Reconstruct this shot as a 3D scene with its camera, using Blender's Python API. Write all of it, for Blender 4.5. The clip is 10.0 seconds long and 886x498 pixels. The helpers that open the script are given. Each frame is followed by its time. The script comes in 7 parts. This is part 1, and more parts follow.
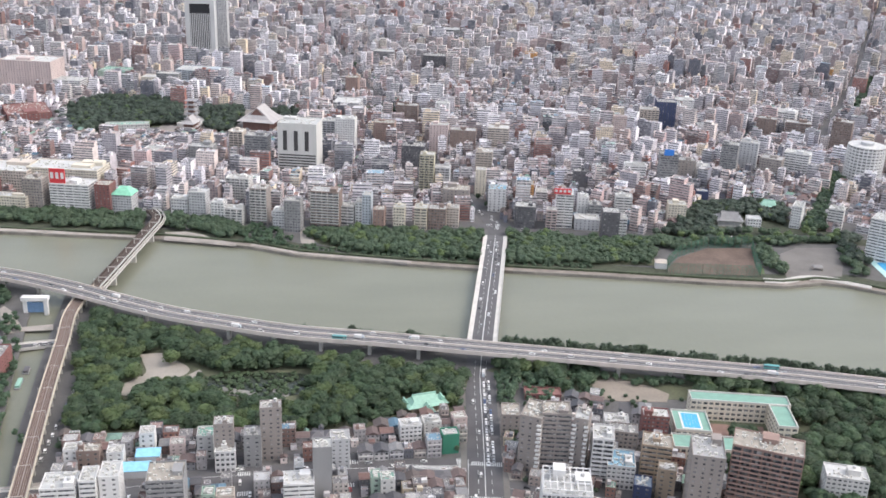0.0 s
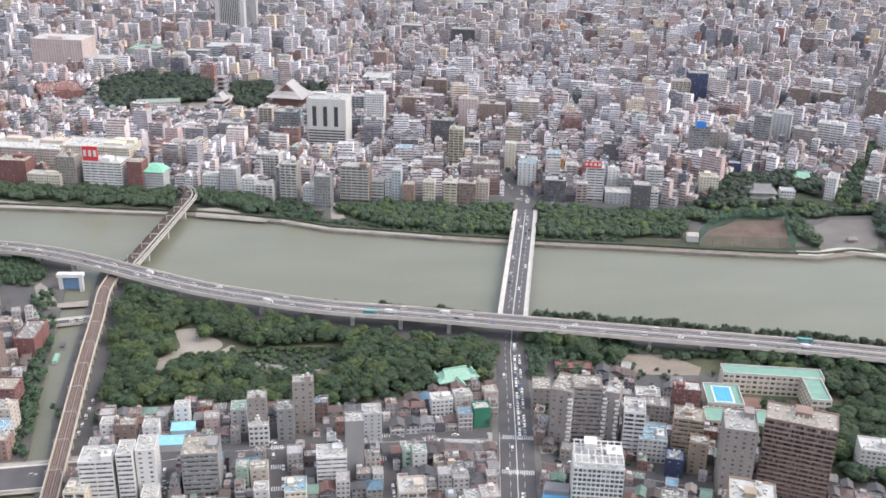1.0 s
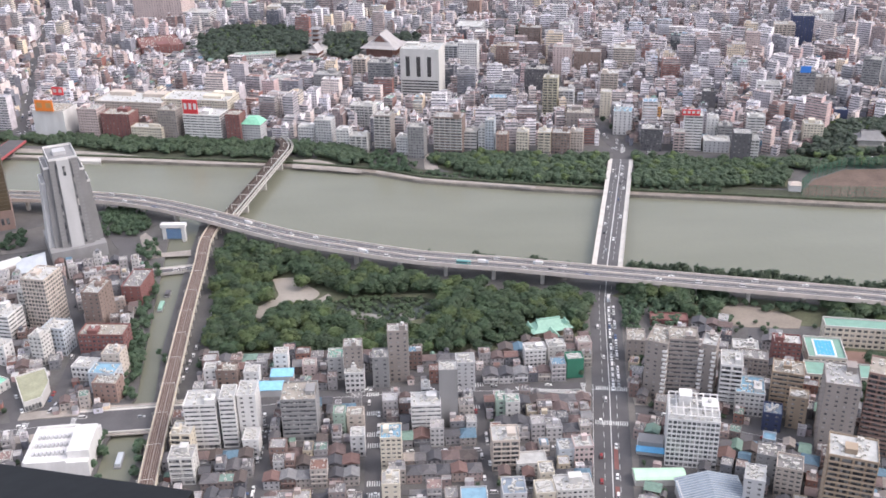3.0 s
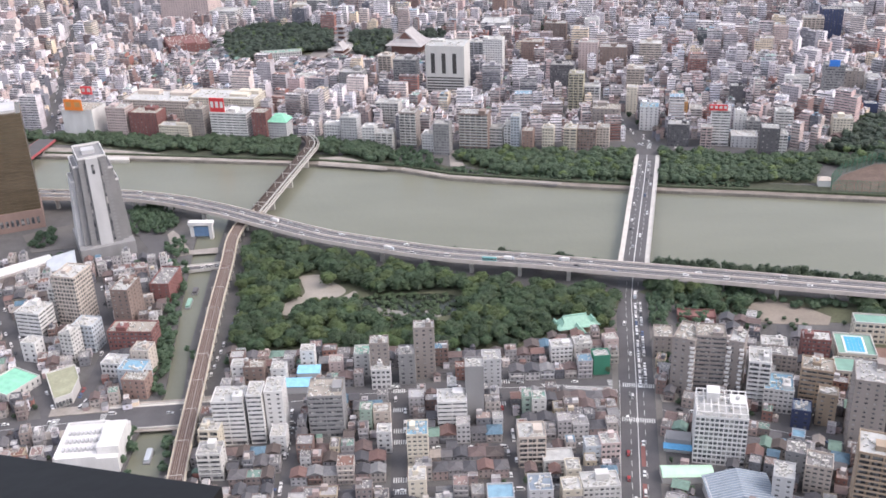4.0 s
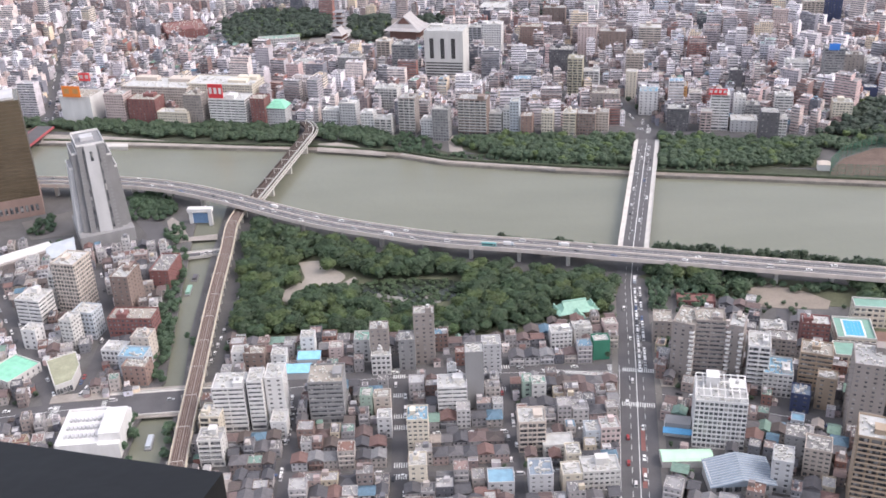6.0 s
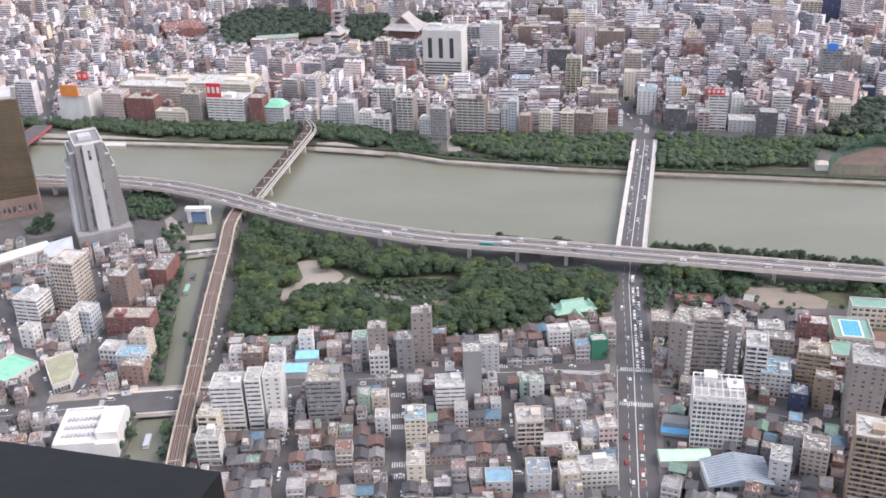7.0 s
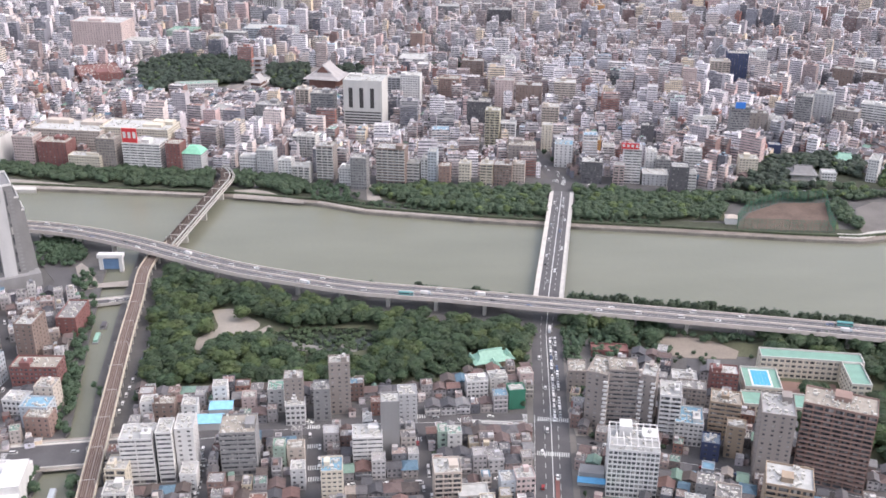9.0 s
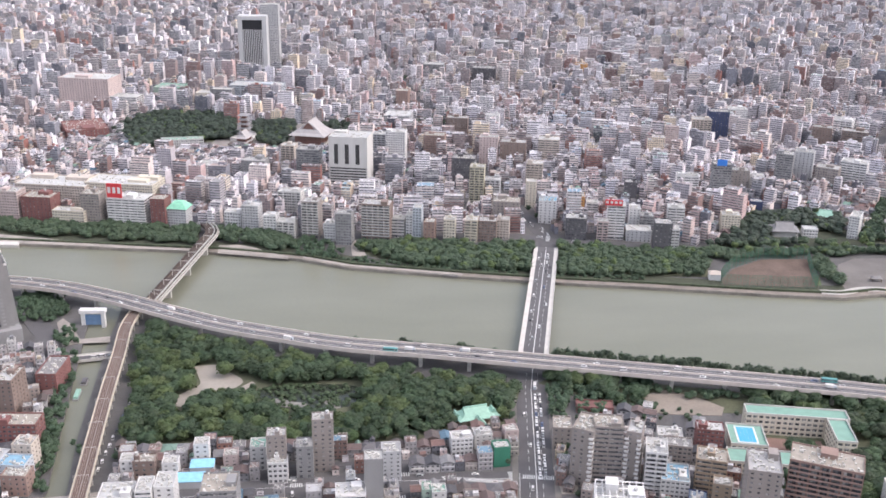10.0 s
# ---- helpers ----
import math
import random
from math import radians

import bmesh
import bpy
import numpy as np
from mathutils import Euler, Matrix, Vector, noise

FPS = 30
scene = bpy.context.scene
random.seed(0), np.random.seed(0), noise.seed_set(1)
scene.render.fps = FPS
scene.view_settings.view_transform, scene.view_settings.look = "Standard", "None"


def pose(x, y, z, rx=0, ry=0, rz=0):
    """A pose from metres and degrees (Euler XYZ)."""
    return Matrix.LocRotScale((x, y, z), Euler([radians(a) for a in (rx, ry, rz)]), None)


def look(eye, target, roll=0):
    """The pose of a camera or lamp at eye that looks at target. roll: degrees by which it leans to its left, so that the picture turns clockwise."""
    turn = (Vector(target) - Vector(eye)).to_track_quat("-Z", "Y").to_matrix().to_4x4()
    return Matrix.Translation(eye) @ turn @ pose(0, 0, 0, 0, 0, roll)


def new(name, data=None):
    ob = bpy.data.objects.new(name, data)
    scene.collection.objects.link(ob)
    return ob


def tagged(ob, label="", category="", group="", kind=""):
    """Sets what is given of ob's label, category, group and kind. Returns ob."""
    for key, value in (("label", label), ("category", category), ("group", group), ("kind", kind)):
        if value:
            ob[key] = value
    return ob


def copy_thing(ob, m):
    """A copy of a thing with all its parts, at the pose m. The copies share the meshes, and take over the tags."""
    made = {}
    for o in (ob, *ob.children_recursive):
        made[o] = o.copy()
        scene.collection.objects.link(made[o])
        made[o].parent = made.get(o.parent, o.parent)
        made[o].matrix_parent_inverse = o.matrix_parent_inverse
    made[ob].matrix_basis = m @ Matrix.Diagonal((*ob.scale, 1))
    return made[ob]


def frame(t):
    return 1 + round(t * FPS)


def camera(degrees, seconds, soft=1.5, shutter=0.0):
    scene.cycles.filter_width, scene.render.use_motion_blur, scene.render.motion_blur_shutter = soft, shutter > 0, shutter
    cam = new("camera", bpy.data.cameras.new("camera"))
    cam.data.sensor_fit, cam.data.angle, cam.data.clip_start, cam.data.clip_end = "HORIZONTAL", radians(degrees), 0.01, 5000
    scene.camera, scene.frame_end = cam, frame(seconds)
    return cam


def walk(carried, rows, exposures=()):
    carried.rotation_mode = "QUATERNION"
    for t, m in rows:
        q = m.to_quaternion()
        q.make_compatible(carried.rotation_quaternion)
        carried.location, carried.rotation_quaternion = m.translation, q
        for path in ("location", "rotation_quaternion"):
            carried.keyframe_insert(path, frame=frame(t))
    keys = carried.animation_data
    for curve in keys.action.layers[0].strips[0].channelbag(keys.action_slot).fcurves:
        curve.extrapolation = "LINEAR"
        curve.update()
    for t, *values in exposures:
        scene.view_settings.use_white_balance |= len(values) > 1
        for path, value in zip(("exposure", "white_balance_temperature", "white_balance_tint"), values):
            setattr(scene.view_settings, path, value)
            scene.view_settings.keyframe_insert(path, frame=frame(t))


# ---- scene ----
# ---------------------------------------------------------------- camera
cam = camera(48.03, 10.0, soft=1.7)
EYE = 351.0
ROWS = [
    (0.0, 69.185, -2.043, -8.348),
    (0.5, 68.466, -1.900, -8.058),
    (1.0, 67.681, -1.059, -6.875),
    (1.5, 68.077, -1.100, -6.206),
    (2.0, 67.058, -0.442, -5.022),
    (2.5, 65.739, 0.106, -3.987),
    (3.0, 64.829, 1.094, -1.956),
    (3.2, 64.999, 1.456, -1.191),
    (4.5, 64.245, 1.899, -0.660),
    (5.0, 63.885, 1.886, -0.924),
    (5.5, 63.859, 2.071, -0.803),
    (7.0, 63.817, 1.959, -0.874),
    (7.5, 63.983, 1.487, -1.809),
    (8.0, 64.326, 0.952, -2.767),
    (8.5, 65.357, 0.150, -4.055),
    (9.0, 66.602, -0.419, -4.914),
    (9.5, 68.134, -0.592, -5.416),
    (10.0, 69.820, -0.821, -5.703),
]
walk(cam, [(t, pose(0, 0, EYE, rx, ry, rz)) for t, rx, ry, rz in ROWS],
     [(0.0, 0.80, 6500, 8), (1.5, 0.80, 6500, 9.5), (3.2, 0.79, 6500, 13), (10.0, 0.82, 6500, 13.5)])

# ---------------------------------------------------------------- light
world = bpy.data.worlds.new("overcast_sky")
scene.world = world
world.use_nodes = True
wn = world.node_tree
sky = wn.nodes.new("ShaderNodeTexSky")
sky.sky_type, sky.sun_disc = "NISHITA", False
SUN_UP, SUN_SIDE = radians(50), radians(-105)
sky.sun_elevation, sky.sun_rotation = SUN_UP, -SUN_SIDE
sky.air_density, sky.dust_density, sky.ozone_density = 1.0, 4.0, 1.0
wn.nodes["Background"].inputs["Strength"].default_value = 0.19
veil = wn.nodes.new("ShaderNodeHueSaturation")
veil.inputs["Saturation"].default_value = 0.62
wn.links.new(sky.outputs[0], veil.inputs["Color"])
wn.links.new(veil.outputs[0], wn.nodes["Background"].inputs["Color"])
sun_data = bpy.data.lights.new("sun", "SUN")
sun_data.energy, sun_data.angle, sun_data.color = 0.55, radians(40), (1.0, 0.97, 0.96)
sun = new("sun", sun_data)
sun.matrix_world = look((0, 0, 900), Vector((0, 0, 900)) - Vector((math.sin(SUN_SIDE) * math.cos(SUN_UP), math.cos(SUN_SIDE) * math.cos(SUN_UP), math.sin(SUN_UP))))


# ---------------------------------------------------------------- materials
def node_mat(name):
    m = bpy.data.materials.new(name)
    m.use_nodes = True
    return m, m.node_tree, m.node_tree.nodes["Principled BSDF"]


def math_node(nt, op, a, b=None, clamp=False):
    n = nt.nodes.new("ShaderNodeMath")
    n.operation, n.use_clamp = op, clamp
    for i, v in enumerate((a, b)):
        if v is None:
            continue
        if isinstance(v, (int, float)):
            n.inputs[i].default_value = v
        else:
            nt.links.new(v, n.inputs[i])
    return n.outputs[0]


def mix_rgb(nt, fac, a, b, blend="MIX"):
    n = nt.nodes.new("ShaderNodeMix")
    n.data_type, n.blend_type = "RGBA", blend
    for sock, v in ((n.inputs[0], fac), (n.inputs[6], a), (n.inputs[7], b)):
        if isinstance(v, (int, float)):
            sock.default_value = v
        elif isinstance(v, (tuple, list)):
            sock.default_value = (*v[:3], 1)
        else:
            nt.links.new(v, sock)
    return n.outputs[2]


def ramp(nt, fac, stops, constant=False):
    n = nt.nodes.new("ShaderNodeValToRGB")
    cr = n.color_ramp
    cr.interpolation = "CONSTANT" if constant else "LINEAR"
    while len(cr.elements) > 1:
        cr.elements.remove(cr.elements[-1])
    for i, (p, col) in enumerate(stops):
        e = cr.elements[0] if i == 0 else cr.elements.new(p)
        e.position, e.color = p, (*col, 1)
    nt.links.new(fac, n.inputs[0])
    return n.outputs[0]


def noise_fac(nt, scale, detail=4.0, coord="Object", stretch=None):
    tc = nt.nodes.new("ShaderNodeTexCoord")
    src = tc.outputs[coord]
    if stretch:
        mp = nt.nodes.new("ShaderNodeMapping")
        mp.inputs["Scale"].default_value = stretch
        nt.links.new(src, mp.inputs[0])
        src = mp.outputs[0]
    n = nt.nodes.new("ShaderNodeTexNoise")
    n.inputs["Scale"].default_value, n.inputs["Detail"].default_value = scale, detail
    nt.links.new(src, n.inputs["Vector"])
    return n.outputs["Fac"]


def bump(nt, bsdf, height, strength=0.3, dist=0.05):
    b = nt.nodes.new("ShaderNodeBump")
    b.inputs["Strength"].default_value, b.inputs["Distance"].default_value = strength, dist
    nt.links.new(height, b.inputs["Height"])
    nt.links.new(b.outputs[0], bsdf.inputs["Normal"])


def plain(name, col, rough=0.8, metal=0.0, var=0.25, scale=0.6, streak=None, jitter=0.0):
    """A worn surface: broad stains and fine grain over one base colour; jitter varies it from object to object."""
    m, nt, b = node_mat(name)
    n1 = noise_fac(nt, scale, 5.0, "Object", streak)
    n2 = noise_fac(nt, scale * 9, 3.0)
    f = math_node(nt, "ADD", math_node(nt, "MULTIPLY", n1, 0.7), math_node(nt, "MULTIPLY", n2, 0.3))
    lo, hi = [c * (1 - var) for c in col], [min(1, c * (1 + var)) for c in col]
    c = ramp(nt, f, [(0.3, lo), (0.7, hi)])
    if jitter:
        oi = nt.nodes.new("ShaderNodeObjectInfo")
        hsv = nt.nodes.new("ShaderNodeHueSaturation")
        nt.links.new(c, hsv.inputs["Color"])
        nt.links.new(math_node(nt, "ADD", math_node(nt, "MULTIPLY", oi.outputs["Random"], 2 * jitter), 1 - jitter), hsv.inputs["Value"])
        c = hsv.outputs[0]
    nt.links.new(c, b.inputs["Base Color"])
    b.inputs["Roughness"].default_value, b.inputs["Metallic"].default_value = rough, metal
    bump(nt, b, f, 0.25, 0.03)
    return m


WALL_STOPS = [(0.0, (0.50, 0.475, 0.48)), (0.13, (0.64, 0.62, 0.62)), (0.27, (0.39, 0.37, 0.375)), (0.38, (0.54, 0.49, 0.46)), (0.48, (0.44, 0.375, 0.35)),
              (0.57, (0.30, 0.25, 0.24)), (0.66, (0.25, 0.25, 0.27)), (0.72, (0.57, 0.56, 0.58)), (0.79, (0.25, 0.18, 0.165)), (0.84, (0.57, 0.50, 0.40)),
              (0.89, (0.15, 0.15, 0.17)), (0.93, (0.46, 0.37, 0.355)), (0.975, (0.31, 0.18, 0.155))]
ROOF_STOPS = [(0.0, (0.38, 0.37, 0.375)), (0.22, (0.48, 0.47, 0.47)), (0.40, (0.27, 0.26, 0.265)), (0.54, (0.46, 0.44, 0.44)), (0.64, (0.40, 0.32, 0.30)), (0.71, (0.34, 0.25, 0.235)),
              (0.77, (0.20, 0.19, 0.20)), (0.84, (0.24, 0.34, 0.30)), (0.88, (0.56, 0.55, 0.56)), (0.93, (0.27, 0.165, 0.14)), (0.97, (0.22, 0.33, 0.42))]
TILE_STOPS = [(0.0, (0.075, 0.073, 0.082)), (0.24, (0.115, 0.108, 0.115)), (0.44, (0.13, 0.092, 0.088)), (0.62, (0.165, 0.098, 0.088)), (0.70, (0.20, 0.195, 0.20)), (0.79, (0.095, 0.075, 0.07)),
              (0.87, (0.10, 0.17, 0.23)), (0.915, (0.15, 0.23, 0.19)), (0.955, (0.30, 0.26, 0.235))]
HOUSE_STOPS = [(p, tuple(0.78 * max(0.02, m + 1.12 * (c - m)) for c in col)) for p, col in WALL_STOPS for m in (sum(col) / 3,)]
FLAT_STOPS = [(p, tuple(0.74 * max(0.02, m + 1.12 * (c - m)) for c in col)) for p, col in ROOF_STOPS for m in (sum(col) / 3,)]


def varied(name, stops, rough=0.8, scale=0.5, island=False, var=0.22):
    """A surface whose base colour differs from object to object (or from piece to piece in a joined mesh)."""
    m, nt, b = node_mat(name)
    src = nt.nodes.new("ShaderNodeNewGeometry").outputs["Random Per Island"] if island else nt.nodes.new("ShaderNodeObjectInfo").outputs["Random"]
    c = ramp(nt, src, stops, True)
    f = noise_fac(nt, scale, 5.0)
    c = mix_rgb(nt, 1.0, c, ramp(nt, f, [(0.3, (1 - var,) * 3), (0.7, (1 + var * 0.6,) * 3)]), "MULTIPLY")
    nt.links.new(c, b.inputs["Base Color"])
    b.inputs["Roughness"].default_value = rough
    bump(nt, b, noise_fac(nt, scale * 8, 3.0), 0.2, 0.03)
    return m


def far_city():
    """Walls and roofs of the far town: colour by house, with storeys of windows laid out in metres along each wall.
    The second map carries a house's own number and the kind of wall: 1 windows, 2 balconies, 3 few windows, 4 blank, 5 rim, 6 window bands."""
    m, nt, b = node_mat("far_town_masonry_hazed")
    geo = nt.nodes.new("ShaderNodeNewGeometry")
    maps = []
    for name in ("metres", "house"):
        uv = nt.nodes.new("ShaderNodeUVMap")
        uv.uv_map = name
        sep = nt.nodes.new("ShaderNodeSeparateXYZ")
        nt.links.new(uv.outputs[0], sep.inputs[0])
        maps.append(sep)
    u, v, rnd, kind = maps[0].outputs[0], maps[0].outputs[1], maps[1].outputs[0], maps[1].outputs[1]

    def f(op, *a):
        return math_node(nt, op, *a)

    def between(val, lo, hi):
        return f("MULTIPLY", f("GREATER_THAN", val, lo), f("LESS_THAN", val, hi))

    def is_kind(k):
        return between(kind, k - 0.5, k + 0.5)
    fx, fy, fw = f("FRACT", f("DIVIDE", u, 2.7)), f("FRACT", f("DIVIDE", v, 3.0)), f("FRACT", f("DIVIDE", u, 5.4))
    grid = f("MULTIPLY", between(fx, 0.22, 0.80), between(fy, 0.34, 0.80))
    # Dark stripes above the balcony rails paint glazing and recess shade as one.
    deep = f("MULTIPLY", f("GREATER_THAN", fw, 0.07), between(fy, 0.40, 0.94))
    few = f("MULTIPLY", between(fw, 0.36, 0.62), between(fy, 0.40, 0.76))
    band = between(fy, 0.40, 0.82)
    win = f("MULTIPLY", grid, is_kind(1))
    for pat, k in ((deep, 2), (few, 3), (band, 6)):
        win = f("ADD", win, f("MULTIPLY", pat, is_kind(k)))
    nz = nt.nodes.new("ShaderNodeSeparateXYZ")
    nt.links.new(geo.outputs["True Normal"], nz.inputs[0])
    up = f("MULTIPLY", f("GREATER_THAN", nz.outputs[2], 0.5), f("SUBTRACT", 1.0, is_kind(5)))
    win = f("MULTIPLY", win, f("SUBTRACT", 1.0, f("GREATER_THAN", nz.outputs[2], 0.5)))
    deepen = nt.nodes.new("ShaderNodeGamma")
    deepen.inputs["Gamma"].default_value = 1.35
    nt.links.new(ramp(nt, rnd, WALL_STOPS, True), deepen.inputs["Color"])
    # Walls lifted and tinted lavender: distance haze is put into their colour.
    wall = mix_rgb(nt, 1.0, deepen.outputs[0], (1.66, 1.64, 1.72), "MULTIPLY")
    rail = f("MULTIPLY", is_kind(2), f("LESS_THAN", fy, 0.40))
    wall = mix_rgb(nt, f("MULTIPLY", rail, 0.45), wall, (0.72, 0.70, 0.69))
    wall = mix_rgb(nt, f("MULTIPLY", is_kind(5), 0.5), wall, (0.66, 0.64, 0.63))
    roof = ramp(nt, f("FRACT", f("MULTIPLY", rnd, 13.0)), ROOF_STOPS, True)
    c = mix_rgb(nt, up, wall, roof)
    c = mix_rgb(nt, 1.0, c, ramp(nt, noise_fac(nt, 0.15, 5.0), [(0.3, (0.76,) * 3), (0.7, (1.1,) * 3)]), "MULTIPLY")
    c = mix_rgb(nt, 1.0, c, ramp(nt, noise_fac(nt, 0.9, 2.0, "Object", (1, 1, 0.2)), [(0.3, (0.86,) * 3), (0.7, (1.08,) * 3)]), "MULTIPLY")
    cell = nt.nodes.new("ShaderNodeCombineXYZ")
    nt.links.new(f("FLOOR", f("DIVIDE", u, 2.7)), cell.inputs[0])
    nt.links.new(f("FLOOR", f("DIVIDE", v, 3.0)), cell.inputs[1])
    nt.links.new(f("MULTIPLY", rnd, 91.0), cell.inputs[2])
    wn_ = nt.nodes.new("ShaderNodeTexWhiteNoise")
    nt.links.new(cell.outputs[0], wn_.inputs["Vector"])
    # Pane tones vary at random and are lifted for sky reflection and haze.
    pane = ramp(nt, wn_.outputs["Value"], [(0.0, (0.06, 0.064, 0.075)), (0.45, (0.12, 0.125, 0.14)), (0.75, (0.20, 0.20, 0.21)), (1.0, (0.42, 0.41, 0.40))])
    c = mix_rgb(nt, win, c, pane)
    nt.links.new(c, b.inputs["Base Color"])
    b.inputs["Roughness"].default_value = 0.72
    return m


def glass_mat(name, step):
    """Panes of a building: most dark, some with pale curtains behind them, pane by pane."""
    m, nt, b = node_mat(name)
    tc = nt.nodes.new("ShaderNodeTexCoord")
    snap = nt.nodes.new("ShaderNodeVectorMath")
    snap.operation = "SNAP"
    snap.inputs[1].default_value = (step, step, 3.05)
    nt.links.new(tc.outputs["Object"], snap.inputs[0])
    wn_ = nt.nodes.new("ShaderNodeTexWhiteNoise")
    nt.links.new(snap.outputs[0], wn_.inputs["Vector"])
    nt.links.new(ramp(nt, wn_.outputs["Value"], [(0.0, (0.045, 0.048, 0.055)), (0.55, (0.11, 0.115, 0.125)), (0.82, (0.20, 0.20, 0.205)), (1.0, (0.40, 0.385, 0.37))]), b.inputs["Base Color"])
    b.inputs["Roughness"].default_value = 0.15
    return m


def water_mat():
    m, nt, b = node_mat("river_water")
    f = noise_fac(nt, 0.006, 6.0, "Object", (1.0, 2.5, 1.0))
    nt.links.new(ramp(nt, f, [(0.3, (0.156, 0.159, 0.122)), (0.7, (0.182, 0.183, 0.144))]), b.inputs["Base Color"])
    b.inputs["Roughness"].default_value = 0.22
    b.inputs["IOR"].default_value = 1.33
    n1, n2 = noise_fac(nt, 0.25, 4.0), noise_fac(nt, 0.03, 3.0)
    bump(nt, b, math_node(nt, "ADD", n1, n2), 0.35, 0.5)
    return m


def leaf_mat(name, a, bcol, c):
    """Leaves that let some light through; their colour drifts from tree to tree, with wide dark patches painted for
    shaded hollows.
    """
    m, nt, b = node_mat(name)
    geo = nt.nodes.new("ShaderNodeNewGeometry")
    oi = nt.nodes.new("ShaderNodeObjectInfo")
    col = ramp(nt, geo.outputs["Random Per Island"], [(0.0, a), (0.5, bcol), (1.0, c)])
    hsv = nt.nodes.new("ShaderNodeHueSaturation")
    nt.links.new(col, hsv.inputs["Color"])
    r = oi.outputs["Random"]
    # Random tone by patch; the broad one puts canopy hollows' shade into the colour.
    patch, broad = noise_fac(nt, 0.13, 1.0), noise_fac(nt, 0.03, 2.0)
    val = math_node(nt, "ADD", math_node(nt, "MULTIPLY", r, 0.6), math_node(nt, "MULTIPLY", patch, 1.0))
    val = math_node(nt, "ADD", val, math_node(nt, "ADD", math_node(nt, "MULTIPLY", broad, 0.5), -0.05))
    nt.links.new(val, hsv.inputs["Value"])
    hue = math_node(nt, "MULTIPLY", math_node(nt, "FRACT", math_node(nt, "MULTIPLY", r, 7.0)), 0.04)
    hue = math_node(nt, "ADD", hue, math_node(nt, "MULTIPLY", noise_fac(nt, 0.07, 1.0), 0.05))
    nt.links.new(math_node(nt, "ADD", hue, 0.462), hsv.inputs["Hue"])
    nt.links.new(hsv.outputs[0], b.inputs["Base Color"])
    b.inputs["Roughness"].default_value = 0.6
    tr = nt.nodes.new("ShaderNodeBsdfTranslucent")
    nt.links.new(hsv.outputs[0], tr.inputs["Color"])
    mx = nt.nodes.new("ShaderNodeMixShader")
    mx.inputs[0].default_value = 0.4
    nt.links.new(b.outputs[0], mx.inputs[1])
    nt.links.new(tr.outputs[0], mx.inputs[2])
    nt.links.new(mx.outputs[0], nt.nodes["Material Output"].inputs["Surface"])
    return m


COL = dict(white=(0.62, 0.605, 0.60), offwhite=(0.53, 0.515, 0.50), cream=(0.58, 0.525, 0.44), beige=(0.50, 0.435, 0.385), tan=(0.34, 0.265, 0.20), brown=(0.22, 0.165, 0.145),
           red=(0.20, 0.09, 0.085), dark=(0.105, 0.10, 0.11), grey=(0.25, 0.245, 0.25), pale=(0.46, 0.455, 0.465), pink=(0.50, 0.405, 0.39), blue=(0.43, 0.46, 0.50),
           orange=(0.50, 0.26, 0.10), yellow=(0.47, 0.435, 0.34), navy=(0.045, 0.058, 0.12), taupe=(0.285, 0.25, 0.235), green=(0.31, 0.39, 0.33), rust=(0.27, 0.185, 0.16), netted=(0.045, 0.20, 0.13))
WORD = dict(white="white-painted", offwhite="off-white", cream="cream-coloured", beige="beige", tan="tan", brown="brown-tiled", red="red-brick", dark="dark grey", grey="grey",
            pale="pale grey", pink="dusty pink", blue="pale blue-grey", orange="orange", yellow="ochre-yellow", navy="navy-glazed", taupe="taupe-tiled", green="pale green", rust="rust-coloured", netted="green-netted")
WALLM = {k: plain("wall_" + k, v, 0.8, 0, 0.14, 0.12, (1, 1, 0.25)) for k, v in COL.items()}
ROOFM = {k: plain("roof_" + k, v, 0.85, 0, 0.22, 0.25) for k, v in dict(grey=(0.34, 0.335, 0.335), pale=(0.46, 0.455, 0.45), dark=(0.22, 0.21, 0.21), warm=(0.31, 0.28, 0.245), white=(0.41, 0.41, 0.405),
         green=(0.19, 0.33, 0.27), blue=(0.20, 0.34, 0.44), sheet=(0.21, 0.25, 0.30), red=(0.20, 0.10, 0.09), mint=(0.22, 0.50, 0.36)).items()}
COPPER = plain("verdigris_copper", (0.25, 0.42, 0.34), 0.6, 0, 0.15, 0.4)
MINT = plain("mint_roof_coating", (0.18, 0.315, 0.26), 0.75, 0, 0.12, 0.2)
GLASS = glass_mat("window_glass", 1.5)
ASPHALT = plain("asphalt", (0.092, 0.088, 0.093), 0.9, 0, 0.18, 0.08)
LANE = plain("expressway_asphalt", (0.105, 0.10, 0.105), 0.9, 0, 0.15, 0.05)
PAINT = plain("road_paint", (0.60, 0.60, 0.59), 0.7, 0, 0.12, 0.5)
RED_PAINT = plain("red_road_paint", (0.20, 0.085, 0.075), 0.8, 0, 0.15, 0.5)
CONCRETE = plain("concrete", (0.46, 0.44, 0.41), 0.85, 0, 0.2, 0.2, (1, 1, 0.3))
PARAPET = plain("pinkish_parapet_concrete", (0.54, 0.475, 0.44), 0.85, 0, 0.15, 0.2)
PALECON = plain("pale_concrete", (0.50, 0.475, 0.45), 0.85, 0, 0.15, 0.15)
GROUND = plain("town_ground", (0.105, 0.10, 0.10), 0.92, 0, 0.3, 0.06)
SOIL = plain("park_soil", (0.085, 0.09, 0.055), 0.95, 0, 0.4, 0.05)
COURT = plain("worn_court_paving", (0.23, 0.21, 0.20), 0.9, 0, 0.25, 0.06)
WALKWAY = plain("weathered_promenade_paving", (0.30, 0.27, 0.245), 0.9, 0, 0.3, 0.06)
